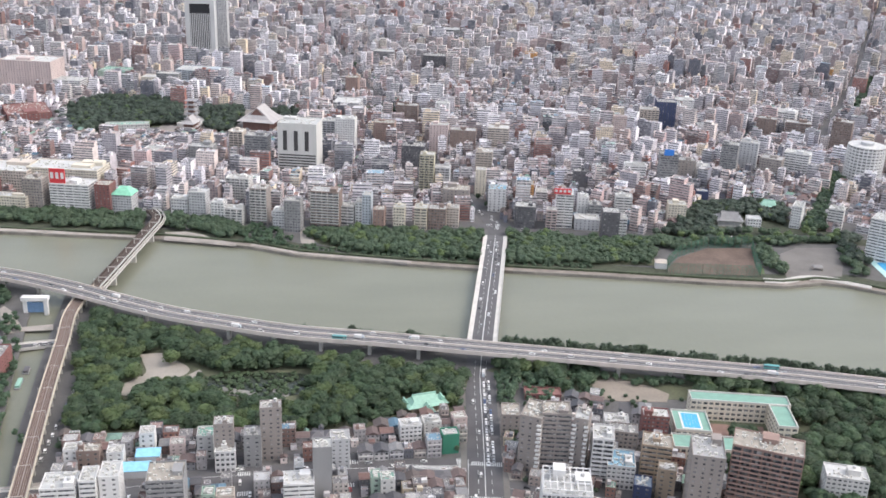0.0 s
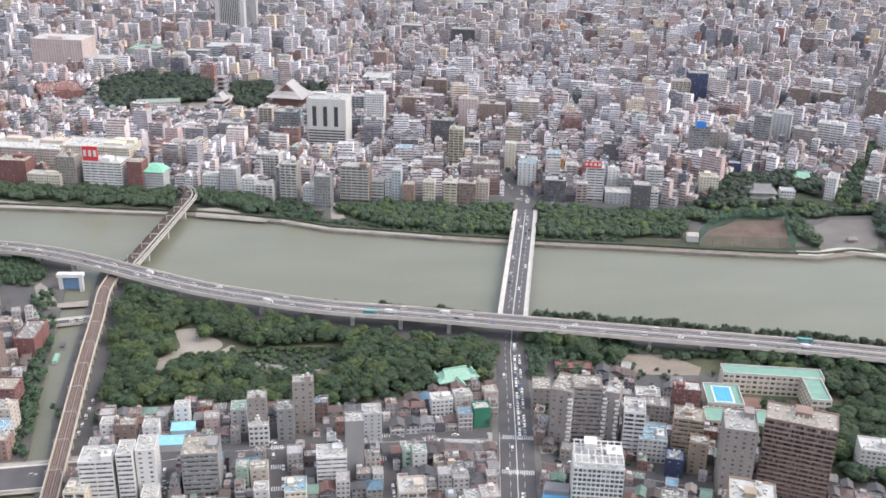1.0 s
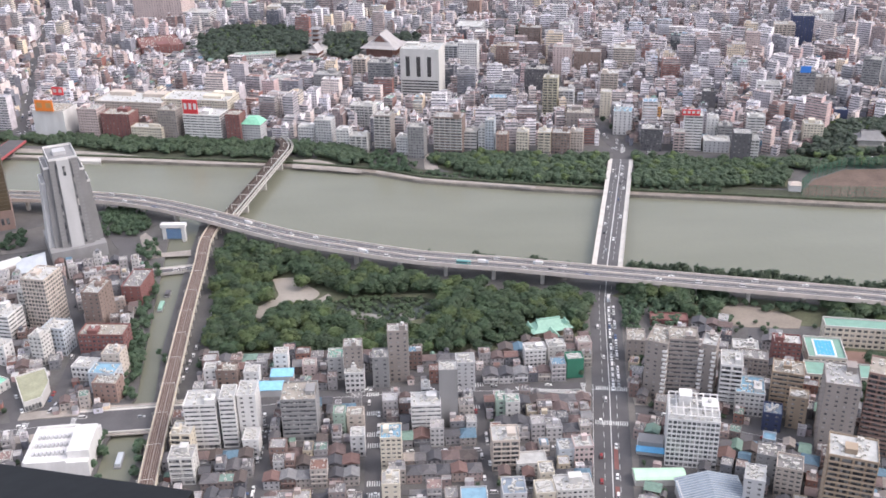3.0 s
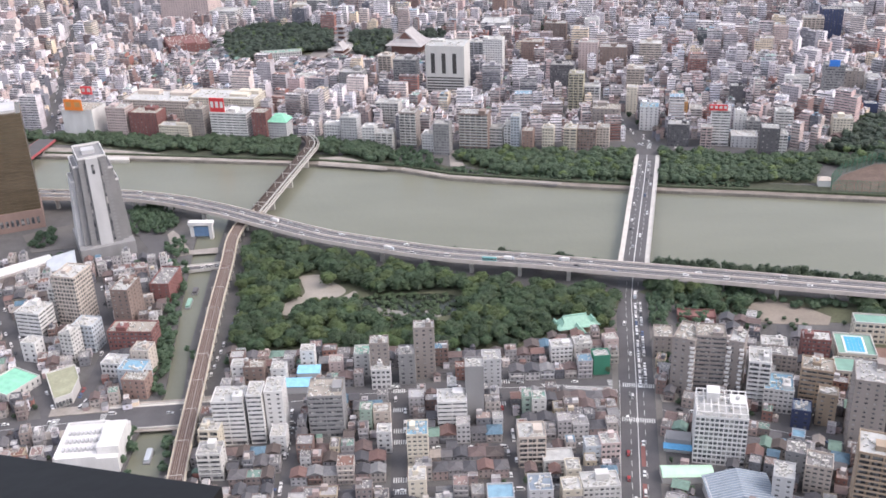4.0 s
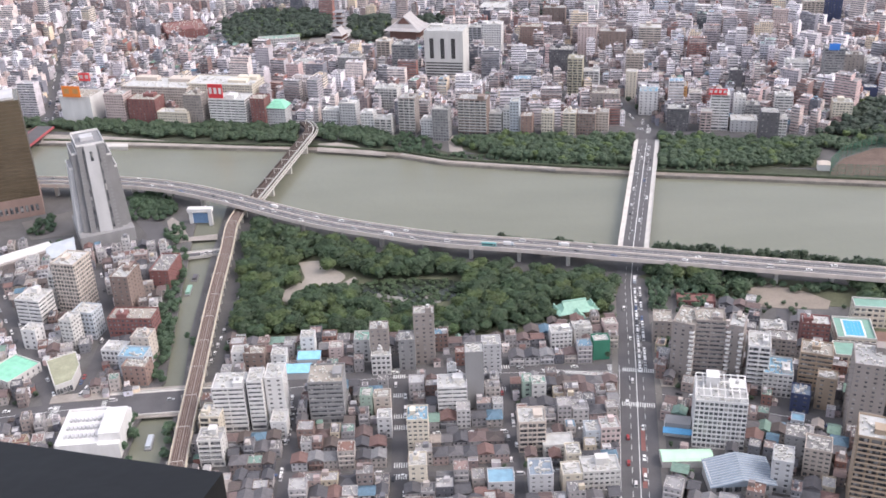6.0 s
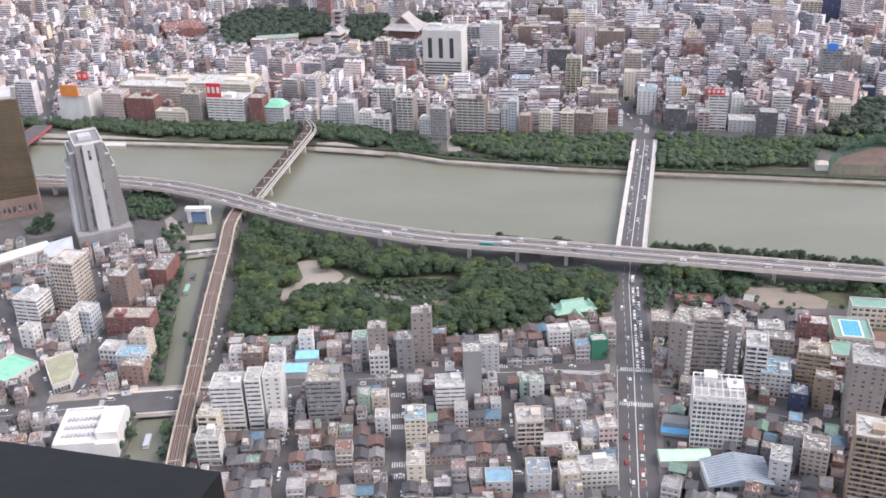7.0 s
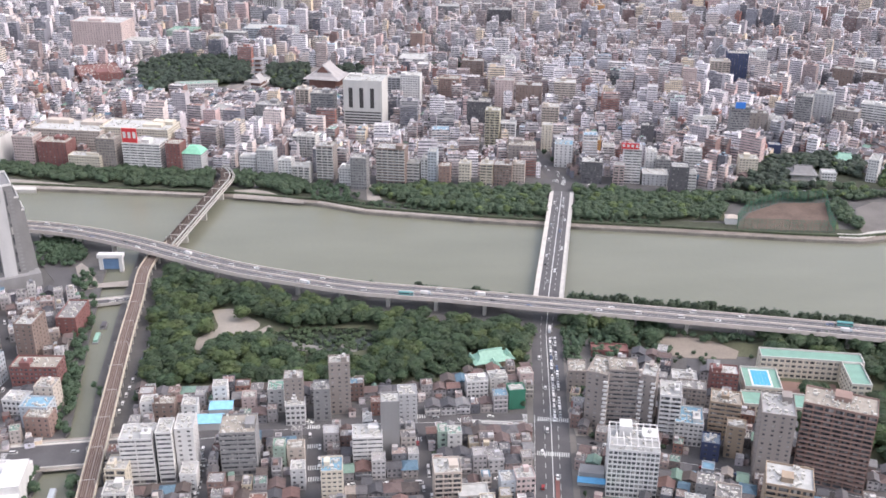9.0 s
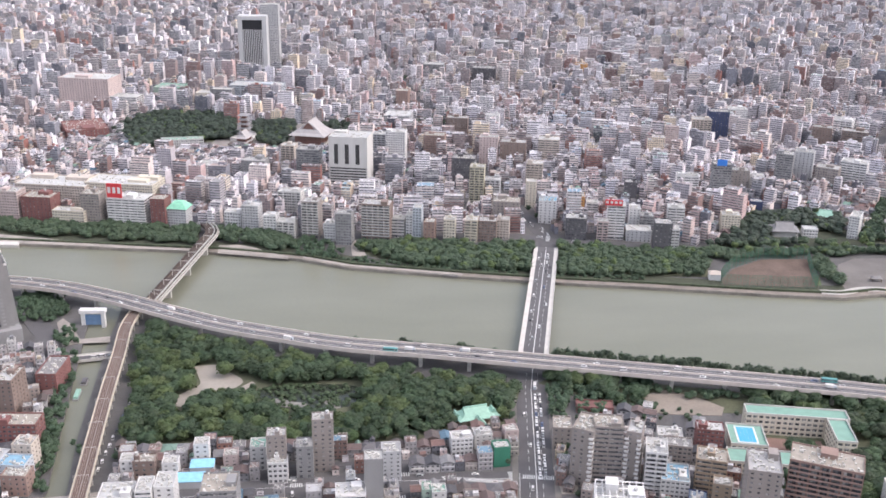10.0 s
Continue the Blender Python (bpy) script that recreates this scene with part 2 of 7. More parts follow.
PLAZA = plain("pale_plaza_paving", (0.15, 0.138, 0.13), 0.9, 0, 0.2, 0.05)
SAND = plain("sandy_ground", (0.30, 0.27, 0.24), 0.95, 0, 0.15, 0.05)
CLAY = plain("infield_clay", (0.125, 0.088, 0.072), 0.95, 0, 0.4, 0.045)
GRASS = plain("mown_grass", (0.10, 0.14, 0.06), 0.95, 0, 0.3, 0.1)
BALLAST = plain("track_ballast", (0.115, 0.074, 0.062), 0.95, 0, 0.25, 0.5)
RAILSTEEL = plain("rail_steel", (0.34, 0.30, 0.27), 0.5, 0.3, 0.2, 0.6)
STEEL = plain("painted_steel", (0.55, 0.53, 0.50), 0.5, 0.2, 0.15, 0.6)
RUST = plain("weathered_steel", (0.17, 0.125, 0.10), 0.8, 0.1, 0.3, 0.5)
BARK = plain("bark", (0.09, 0.065, 0.045), 0.95, 0, 0.3, 2.0)
BLACK = plain("black_coated_frame", (0.012, 0.012, 0.013), 0.55, 0, 0.2, 2.0)
TYRE = plain("tyre_rubber", (0.02, 0.02, 0.02), 0.9, 0, 0.1, 2.0)
POOLBLUE = plain("pool_water", (0.06, 0.33, 0.60), 0.5, 0, 0.08, 0.3)
TARP = plain("blue_sheet", (0.10, 0.32, 0.55), 0.6, 0, 0.15, 0.5)
DARKGLASS = plain("dark_strip_glass", (0.06, 0.058, 0.06), 0.2, 0, 0.25, 0.4)
PALEBLUE = plain("pale_blue_sheet", (0.24, 0.50, 0.68), 0.6, 0, 0.15, 0.4)
NETTING = plain("green_netting", (0.06, 0.16, 0.11), 0.9, 0, 0.2, 0.3)
WATER = water_mat()
LEAF = leaf_mat("foliage", (0.058, 0.094, 0.050), (0.069, 0.106, 0.055), (0.081, 0.120, 0.060))
LEAF_BRIGHT = leaf_mat("bright_foliage", (0.094, 0.140, 0.055), (0.108, 0.156, 0.061), (0.122, 0.170, 0.067))
LEAF_FAR = leaf_mat("bank_foliage", (0.058, 0.090, 0.056), (0.068, 0.102, 0.061), (0.080, 0.116, 0.066))
# Bank foliage made paler and bluer; distance haze is put into the colour.
LEAF_HAZY = leaf_mat("hazy_grove_foliage", (0.078, 0.108, 0.080), (0.088, 0.118, 0.086), (0.098, 0.128, 0.092))
HOUSE_WALL = varied("house_walls", HOUSE_STOPS, 0.8, 0.3)
HOUSE_FLAT = varied("flat_house_roofs", FLAT_STOPS, 0.85, 0.3)
HOUSE_TILE = varied("pitched_house_roofs", TILE_STOPS, 0.7, 0.5)
CARPAINT = varied("car_paint", [(0.0, (0.75, 0.75, 0.75)), (0.45, (0.35, 0.36, 0.37)), (0.6, (0.03, 0.03, 0.035)), (0.75, (0.7, 0.7, 0.68)), (0.88, (0.05, 0.09, 0.2)), (0.95, (0.3, 0.03, 0.03))], 0.3, 0.5, False, 0.05)
CITY = far_city()


# ---------------------------------------------------------------- mesh building
class Mesh:
    """Collects boxes and prisms and makes one mesh of them."""

    def __init__(self):
        self.v, self.f, self.m = [], [], []

    def face(self, pts, mi=0):
        n = len(self.v)
        self.v.extend(pts)
        self.f.append(tuple(range(n, n + len(pts))))
        self.m.append(mi)

    def hexa(self, c, mi=0):
        """Eight corners: four below, anticlockwise, and four above."""
        n = len(self.v)
        self.v.extend(c)
        self.f += [(n + 3, n + 2, n + 1, n), (n + 4, n + 5, n + 6, n + 7), (n, n + 1, n + 5, n + 4), (n + 1, n + 2, n + 6, n + 5), (n + 2, n + 3, n + 7, n + 6), (n + 3, n, n + 4, n + 7)]
        self.m += [mi] * 6

    def box(self, x0, x1, y0, y1, z0, z1, mi=0):
        self.hexa([(x0, y0, z0), (x1, y0, z0), (x1, y1, z0), (x0, y1, z0), (x0, y0, z1), (x1, y0, z1), (x1, y1, z1), (x0, y1, z1)], mi)

    def prism(self, poly, z0, z1, mi=0):
        n, k = len(self.v), len(poly)
        self.v += [(x, y, z0) for x, y in poly] + [(x, y, z1) for x, y in poly]
        self.f += [tuple(range(n + k - 1, n - 1, -1)), tuple(range(n + k, n + 2 * k))]
        self.f += [(n + i, n + (i + 1) % k, n + k + (i + 1) % k, n + k + i) for i in range(k)]
        self.m += [mi] * (k + 2)

    def beam(self, a, b, w, h, mi=0):
        """A bar from a to b of width w and height h."""
        a, b = Vector(a), Vector(b)
        d = (b - a).normalized()
        s = d.cross(Vector((0, 0, 1)))
        s = (s.normalized() if s.length > 1e-3 else Vector((1, 0, 0))) * (w / 2)
        u = s.cross(d).normalized() * (h / 2)
        self.hexa([tuple(p) for p in (a - s - u, b - s - u, b + s - u, a + s - u, a - s + u, b - s + u, b + s + u, a + s + u)], mi)

    def tube(self, x, y, z0, z1, r0, r1=None, n=10, mi=0):
        r1 = r0 if r1 is None else r1
        k = len(self.v)
        for z, r in ((z0, r0), (z1, r1)):
            self.v += [(x + r * math.cos(2 * math.pi * i / n), y + r * math.sin(2 * math.pi * i / n), z) for i in range(n)]
        self.f += [(k + i, k + (i + 1) % n, k + n + (i + 1) % n, k + n + i) for i in range(n)]
        self.f += [tuple(range(k + n - 1, k - 1, -1)), tuple(range(k + n, k + 2 * n))]
        self.m += [mi] * (n + 2)

    def data(self, name, *mats):
        me = bpy.data.meshes.new(name)
        me.from_pydata(self.v, [], self.f)
        for m in mats:
            me.materials.append(m)
        if len(mats) > 1:
            me.polygons.foreach_set("material_index", self.m)
        me.update()
        return me


def part(name, mesh, mats, parent=None, label=""):
    """Links a mesh as one object, under its thing."""
    if isinstance(mesh, Mesh):
        mesh = mesh.data(name, *(mats if isinstance(mats, (list, tuple)) else (mats,)))
    ob = new(name, mesh)
    if parent is not None:
        ob.parent = parent
    if label:
        ob["label"] = label
    return ob


def thing(name, m, label, category, group="", kind=""):
    ob = new(name)
    ob.empty_display_size = 0.5
    ob.matrix_world = m
    return tagged(ob, label, category, group, kind)


def structure(name, mesh, mats, label, category):
    return tagged(part(name, mesh, mats), label, category, "", "structure")


def turn(x, y, a):
    c, s = math.cos(a), math.sin(a)
    return x * c - y * s, x * s + y * c


def inside(x, y, poly):
    hit = False
    for (x0, y0), (x1, y1) in zip(poly, poly[1:] + poly[:1]):
        if (y0 > y) != (y1 > y) and x < (x1 - x0) * (y - y0) / (y1 - y0) + x0:
            hit = not hit
    return hit


def along(line, s):
    """The point at s metres along a line of points, and the way it runs there."""
    for a, b in zip(line, line[1:]):
        a, b = Vector(a), Vector(b)
        n = (b - a).length
        if s <= n or (b == Vector(line[-1])):
            return a + (b - a) * (s / n), (b - a) / n
        s -= n


def length(line):
    return sum((Vector(b) - Vector(a)).length for a, b in zip(line, line[1:]))


def smooth(line, n=6):
    """A smooth run of points through a line's points."""
    p = [Vector(q) for q in line]
    p = [2 * p[0] - p[1]] + p + [2 * p[-1] - p[-2]]
    out = []
    for i in range(1, len(p) - 2):
        for k in range(n):
            t = k / n
            a, b, c, d = p[i - 1:i + 3]
            out.append(tuple(0.5 * (2 * b + (c - a) * t + (2 * a - 5 * b + 4 * c - d) * t * t + (3 * b - a - 3 * c + d) * t ** 3)))
    return out + [tuple(p[-2])]


def sweep(mesh, line, lo, hi, z0, z1, mi=0):
    """A band along a line: from lo to hi metres to its right, from z0 to z1 high."""
    rows = []
    for i, p in enumerate(line):
        a, b = line[max(0, i - 1)], line[min(len(line) - 1, i + 1)]
        dx, dy = b[0] - a[0], b[1] - a[1]
        n = math.hypot(dx, dy)
        rx, ry = dy / n, -dx / n
        zz = p[2] if len(p) > 2 else 0
        rows.append([(p[0] + rx * o, p[1] + ry * o, zz + z) for o, z in ((lo, z0), (hi, z0), (hi, z1), (lo, z1))])
    n = len(mesh.v)
    for r in rows:
        mesh.v += r
    for i in range(len(rows) - 1):
        for k in range(4):
            mesh.f.append((n + 4 * i + k, n + 4 * i + (k + 1) % 4, n + 4 * i + 4 + (k + 1) % 4, n + 4 * i + 4 + k)[::-1])
            mesh.m.append(mi)
    mesh.f += [(n, n + 1, n + 2, n + 3), (n + 4 * len(rows) - 1, n + 4 * len(rows) - 2, n + 4 * len(rows) - 3, n + 4 * len(rows) - 4)]
    mesh.m += [mi, mi]


TAKEN = {}  # footprints that nothing else may be built on, by 40 m cells: centre, half sizes, turn
CELL = 40.0


def mark(cx, cy, hw, hd, a):
    r = math.hypot(hw, hd) + 8
    for i in range(int((cx - r) // CELL), int((cx + r) // CELL) + 1):
        for j in range(int((cy - r) // CELL), int((cy + r) // CELL) + 1):
            TAKEN.setdefault((i, j), []).append((cx, cy, hw, hd, math.cos(a), math.sin(a)))


def claim(x, y, w, d, a, gap=1.0):
    """Marks the footprint whose front left corner is x, y."""
    cx, cy = turn(w / 2, d / 2, a)
    mark(x + cx, y + cy, w / 2 + gap, d / 2 + gap, a)


def is_free(x, y, r):
    for cx, cy, hw, hd, c, s in TAKEN.get((int(x // CELL), int(y // CELL)), ()):
        dx, dy = x - cx, y - cy
        if abs(dx * c + dy * s) < hw + r and abs(dy * c - dx * s) < hd + r:
            return False
    return True


# ---------------------------------------------------------------- ground and water
WEST_BANK = [(-2500, 1330), (-900, 1090), (-429, 1006), (-331, 990), (-235, 972), (-130, 953), (-44, 928), (3, 902), (110, 872), (210, 848), (280, 834), (394, 808), (455, 797), (492, 803), (514, 795), (541, 776), (700, 730), (1200, 560), (2600, 60)]
EAST_BANK = [(2600, -130), (1200, 360), (700, 553), (430, 622), (317, 658), (155, 700), (0, 741), (-50, 756), (-105, 780), (-160, 818), (-190, 840), (-250, 868), (-384, 893), (-900, 990), (-2500, 1200)]
CANAL_R = [(-195, 842), (-192, 760), (-190, 729), (-180, 597), (-172, 540), (-168, 480), (-164, 380), (-150, 200), (-150, -3000)]
CANAL_L = [(-168, -3000), (-168, 200), (-184, 400), (-190, 492), (-184, 540), (-201, 665), (-209, 731), (-214, 770), (-222, 856)]
g = Mesh()
g.prism([(x, y) for x, y in WEST_BANK] + [(9000, 60), (9000, 9000), (-9000, 9000), (-9000, 1330)], -6, 0)
g.prism([(x, y) for x, y in EAST_BANK if x > -190] + CANAL_R + [(9000, -3000), (9000, -130)], -6, 0)
g.prism(CANAL_L + [(x, y) for x, y in EAST_BANK if x < -222] + [(-9000, 1200), (-9000, -3000)], -6, 0)
structure("ground", g, GROUND, "grey paved town ground cut by a river and a canal", "ground")
w = Mesh()
w.face([(-9000, -3000, -2), (9000, -3000, -2), (9000, 3000, -2), (-9000, 3000, -2)])
structure("water", w, WATER, "murky grey-green river water with faint ripples", "river")


def sheet(name, poly, z, mat, label, category, thick=0.25):
    m = Mesh()
    m.prism(poly, z - thick, z)
    return structure(name, m, mat, label, category)


def strip(name, line, lo, hi, z, mat, label, category, thick=0.3):
    m = Mesh()
    sweep(m, line, lo, hi, z - thick, z)
    return structure(name, m, mat, label, category)


# ---------------------------------------------------------------- roads
MAIN = [(88, 300), (97.5, 411), (118, 535), (135, 645), (145, 690)]          # avenue towards the bridge, middle line
MAIN_FAR = [(204, 925), (213, 978), (203, 1040), (196, 1090)]
CROSS = [(-420, 470), (-290, 503), (-222, 512), (-170, 515), (-60, 531), (0, 534), (112, 530)]
SIDE = [(124, 504), (180, 482), (229, 461), (330, 415), (480, 345)]
BANKROAD = [(-900, 1150), (-420, 1082), (-151, 1040), (4, 996), (120, 985), (215, 975), (330, 935), (420, 925), (600, 925), (800, 860)]
AVENUE = [(738, 1287), (850, 1447), (984, 1639), (1129, 1855), (1309, 2146), (1609, 2606), (1860, 3002)]
FAR_STREET = [(196, 1090), (175, 1260), (153, 1446), (141, 1580), (125, 1763), (116, 1869), (60, 2500)]
DIAGONAL = [(-440, 1060), (-464, 1158), (-508, 1312), (-535, 1402), (-640, 1800)]
STREETS = [(MAIN, 11), (MAIN_FAR, 9), (CROSS, 8), (SIDE, 7), (BANKROAD, 8), (AVENUE, 3.6), (FAR_STREET, 5), (DIAGONAL, 5.5),
           ([(-32, 534), (-29, 300)], 4.2), ([(33, 534), (35, 300)], 3.2), ([(-97, 525), (-88, 300)], 3.5), ([(-239, 517), (-235, 535), (-235, 562), (-237, 595), (-246, 626), (-262, 662), (-276, 700)], 4.2), ([(-247, 511), (-259, 534), (-291, 587), (-328, 645), (-352, 684)], 4.6),
           ([(196, 478), (232, 600)], 4), ([(-60, 556), (110, 552)], 2.6), ([(-150, 478), (88, 470)], 2.2), ([(-150, 440), (85, 432)], 2.2)]
for i, (line, half) in enumerate(STREETS):
    strip("road", line, -half, half, 0.10 + 0.004 * i, ASPHALT, "dark grey asphalt street between the houses", "road")
for lo, hi in ((-17, -8.1), (8.1, 16)):
    strip("pavement", [(-250, 509), (-222, 512), (-170, 515), (-150, 518)], lo, hi, 0.5, WALKWAY, "tan paved bridge pavement over the canal", "pavement", 0.5)
for lo, hi in ((-15.0, -11.2), (11.2, 15.0)):
    strip("pavement", MAIN[:4], lo, hi, 0.24, PLAZA, "pale grey pavement along the avenue", "pavement", 0.2)
for line, half in STREETS:
    n = length(line)
    s = 0.0
    while s < n:
        p, d = along(line, s)
        mark(p.x, p.y, 4.0, half, math.atan2(d.y, d.x))
        s += 7.0
for s in range(0, 900, 8):
    p, d = along(CANAL_L[::-1], s)
    mark(p.x + 14, p.y, 5, 24, math.atan2(d.y, d.x))
PARK = [(-165, 747), (-161, 710), (-157, 672), (-152, 628), (-147, 590), (-138, 580), (-58, 583), (42, 574), (62, 590), (108, 596), (122, 630), (128, 650), (60, 668), (0, 688), (-50, 709), (-105, 736), (-158, 770)]
PARK2 = [(142, 655), (160, 640), (200, 612), (330, 590), (430, 545), (560, 500), (560, 560), (430, 595), (317, 622), (160, 668)]
PARK3 = [(282, 590), (268, 500), (300, 470), (420, 420), (420, 560)]
FOREST = [(-318, 1440), (-284, 1376), (-250, 1358), (-245, 1412), (-190, 1410), (-155, 1425), (-158, 1490), (-178, 1560), (-240, 1590), (-305, 1580), (-330, 1510)]
BELT_A = [(-600, 1105), (-427, 1070), (-296, 1050), (-154, 1022), (-149, 976), (-200, 988), (-286, 1006), (-350, 1023), (-386, 1038), (-600, 1085)]
BELT_B = [(-105, 1010), (-60, 998), (-50, 955), (-104, 975)]
BELT_C = [(8, 972), (31, 970), (190, 952), (176, 878), (110, 889), (62, 906), (24, 934)]
BELT_D = [(222, 955), (326, 922), (365, 920), (348, 856), (205, 872)]
SHRINEWOOD = [(414, 965), (465, 960), (483, 993), (509, 986), (530, 962), (548, 988), (560, 1022), (530, 1037), (466, 1035), (431, 1008)]
GREENWAY = [(546, 948), (593, 1011), (630, 1065), (686, 1154), (704, 1179), (692, 1124), (655, 1073), (618, 1027), (573, 947)]
BANKPARK = [(559, 892), (548, 846), (553, 830), (561, 836), (564, 860), (572, 892), (590, 914), (585, 934)]
SPORT = [(352, 845), (352, 930), (500, 930), (560, 905), (640, 880), (640, 800), (540, 795), (455, 815)]
RIVER = WEST_BANK + EAST_BANK


def beyond(x, y, gap=30.0):
    """Whether a place lies past the far bank."""
    for (x0, y0), (x1, y1) in zip(WEST_BANK, WEST_BANK[1:]):
        if x0 <= x <= x1:
            return y > y0 + (y1 - y0) * (x - x0) / (x1 - x0) + gap
    return False


SCRUB = plain("bank_scrub", (0.050, 0.056, 0.036), 0.95, 0, 0.5, 0.2)
PRECINCT = [(-190, 1372), (-20, 1366), (28, 1440), (30, 1500), (-60, 1520), (-165, 1540)]
HILLSIDE = [(352, 925), (412, 962), (428, 1010), (466, 1040), (530, 1042), (566, 1025), (550, 986), (535, 955), (580, 946), (640, 905), (800, 850), (560, 905)]
KEEP_OUT = [PRECINCT, HILLSIDE, RIVER, PARK, PARK2, PARK3, FOREST, BELT_A, BELT_B, BELT_C, BELT_D, SHRINEWOOD, GREENWAY, BANKPARK, SPORT, [(906, 1490), (1079, 1745), (1130, 1797), (1078, 1695), (901, 1459)],
            [(-900, 1110), (-429, 1080), (-130, 1030), (0, 985), (200, 962), (350, 925), (560, 905), (800, 830), (800, 690), (540, 760), (110, 860), (-130, 940), (-429, 1000), (-900, 1080)],
            [(-420, 940), (-230, 905), (-150, 850), (0, 740), (150, 690), (430, 610), (800, 480), (760, 440), (430, 560), (150, 645), (0, 690), (-150, 760), (-230, 800), (-420, 830)]]


def buildable(x, y, r):
    return not any(inside(x, y, k) for k in KEEP_OUT) and is_free(x, y, r)


sheet("temple_court", PRECINCT, 0.2, COURT, "grey paved temple court", "ground")


def low_rise(x, y):
    """Where the old quarter keeps low, in front of the temple woods and round the shrine hill."""
    return (-345 < x < -10 and 1290 < y < 1460) or (400 < x < 640 and 925 < y < 1010) or (540 < x < 625 and 940 < y < 1060)


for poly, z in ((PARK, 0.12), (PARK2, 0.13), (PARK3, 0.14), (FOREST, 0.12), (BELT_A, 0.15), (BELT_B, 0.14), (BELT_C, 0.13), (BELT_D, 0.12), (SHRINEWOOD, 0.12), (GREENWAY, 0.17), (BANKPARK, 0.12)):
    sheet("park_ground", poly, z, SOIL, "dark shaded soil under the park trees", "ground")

sheet("hillside_ground", HILLSIDE, 0.07, SCRUB, "dark green planted ground of the shrine hill", "ground", 0.2)

# ---------------------------------------------------------------- expressway viaduct
EXPRESS = smooth([(-900, 975, 13), (-600, 905, 13), (-380, 863, 13), (-300, 853, 13), (-246, 835, 13), (-200, 810, 13), (-156, 781, 13), (-104, 748, 13), (-50, 723, 13), (0, 703, 13), (63, 687, 13), (112, 673, 13), (170, 657, 13), (235, 639, 13), (346, 608, 13), (422, 583, 13), (620, 515, 13), (900, 400, 13)], 6)
deck = Mesh()
sweep(deck, EXPRESS, -12.2, 6.6, -1.8, -0.2)
expressway = structure("expressway", deck, CONCRETE, "grey concrete elevated expressway on piers", "viaduct")
for name, lo, hi, z0, z1, mat in (("road_surface", -11.9, 6.2, -0.25, 0, LANE), ("parapet", -12.7, -12.0, -2.0, 1.2, PARAPET), ("parapet", 6.4, 7.1, -2.0, 1.2, PARAPET), ("median", -3.3, -2.4, 0, 1.0, PARAPET)):
    m = Mesh()
    sweep(m, EXPRESS, lo, hi, z0, z1)
    part(name, m, mat, expressway)
m = Mesh()
for off in (-11.3, -7.6, -3.9, -1.8, 1.9, 5.6):
    sweep(m, EXPRESS, off - 0.12, off + 0.12, 0, 0.012)
part("lane_lines", m, PAINT, expressway)
pier = Mesh()
pier.box(-1.3, 1.3, -1.4, 2.2, -13, -3.2)
pier.hexa([(-1.4, -2.6, -3.4), (1.4, -2.6, -3.4), (1.4, 4, -3.4), (-1.4, 4, -3.4), (-1.4, -6.2, -1.8), (1.4, -6.2, -1.8), (1.4, 11.4, -1.8), (-1.4, 11.4, -1.8)])
pier_data = pier.data("pier", PALECON)
s = 20.0
while s < length(EXPRESS):
    p, d = along(EXPRESS, s)
    if not (128 < p.x < 168 or -190 < p.x < -168):
        o = part("pier", pier_data, None, expressway)
        o.matrix_world = Matrix.Translation(p) @ Matrix.Rotation(math.atan2(d.y, d.x), 4, "Z")
    s += 38.0

# ---------------------------------------------------------------- road bridge
BRIDGE = [(143, 683), (147.5, 702), (201, 922), (206, 945)]
BZ = [(x, y, z) for (x, y), z in zip(BRIDGE, (1.5, 5.5, 5.5, 1.2))]
deck = Mesh()
sweep(deck, BZ, -12.0, 12.0, -2.2, -0.1)
bridge = structure("road_bridge", deck, CONCRETE, "wide grey girder road bridge with pale pavements over the river", "bridge")
for name, lo, hi, z0, z1, mat in (("road_surface", -8.2, 8.2, -0.2, 0, ASPHALT), ("pavement", -11.6, -8.2, -0.2, 0.2, PALECON), ("pavement", 8.2, 11.6, -0.2, 0.2, PALECON), ("railing", -12.0, -11.6, -2.3, 1.2, PALECON), ("railing", 11.6, 12.0, -2.3, 1.2, PALECON)):
    m = Mesh()
    sweep(m, BZ, lo, hi, z0, z1)
    part(name, m, mat, bridge)
m = Mesh()
sweep(m, BZ, -0.3, 0.3, 0, 0.012)
for k in range(22):
    for off in (-4.1, 4.1):
        a, d = along([Vector(p) for p in BZ], 25 + k * 10.0)
        b, _ = along([Vector(p) for p in BZ], 30 + k * 10.0)
        sweep(m, [tuple(a), tuple(b)], off - 0.12, off + 0.12, 0, 0.012)
part("lane_lines", m, PAINT, bridge)
for s in (80, 165):
    p, d = along([Vector(q) for q in BZ], s)
    m = Mesh()
    m.box(-1.8, 1.8, -11, 11, -6, 3.3)
    o = part("pier", m, CONCRETE, bridge)
    o.matrix_world = Matrix.Translation((p.x, p.y, 0)) @ Matrix.Rotation(math.atan2(d.y, d.x), 4, "Z")

# ---------------------------------------------------------------- railway
RAIL = smooth([(-140, 330, 8), (-153, 443, 8), (-161, 533, 8), (-170, 640, 8), (-175, 714, 8), (-179, 763, 8), (-175, 800, 8), (-166, 818, 8)], 5)
RBRIDGE = [(-167, 815, 8), (-137, 985, 8), (-137, 998, 8), (-140, 1010, 8), (-146, 1022, 8)]
SANDSTONE = plain("yellowed_parapet_concrete", (0.52, 0.46, 0.38), 0.85, 0, 0.2, 0.2)
TROUGH = plain("cable_trough_concrete", (0.24, 0.205, 0.185), 0.9, 0, 0.2, 0.2)
viaduct = Mesh()
sweep(viaduct, RAIL, -4.7, 4.7, -1.6, -0.3)
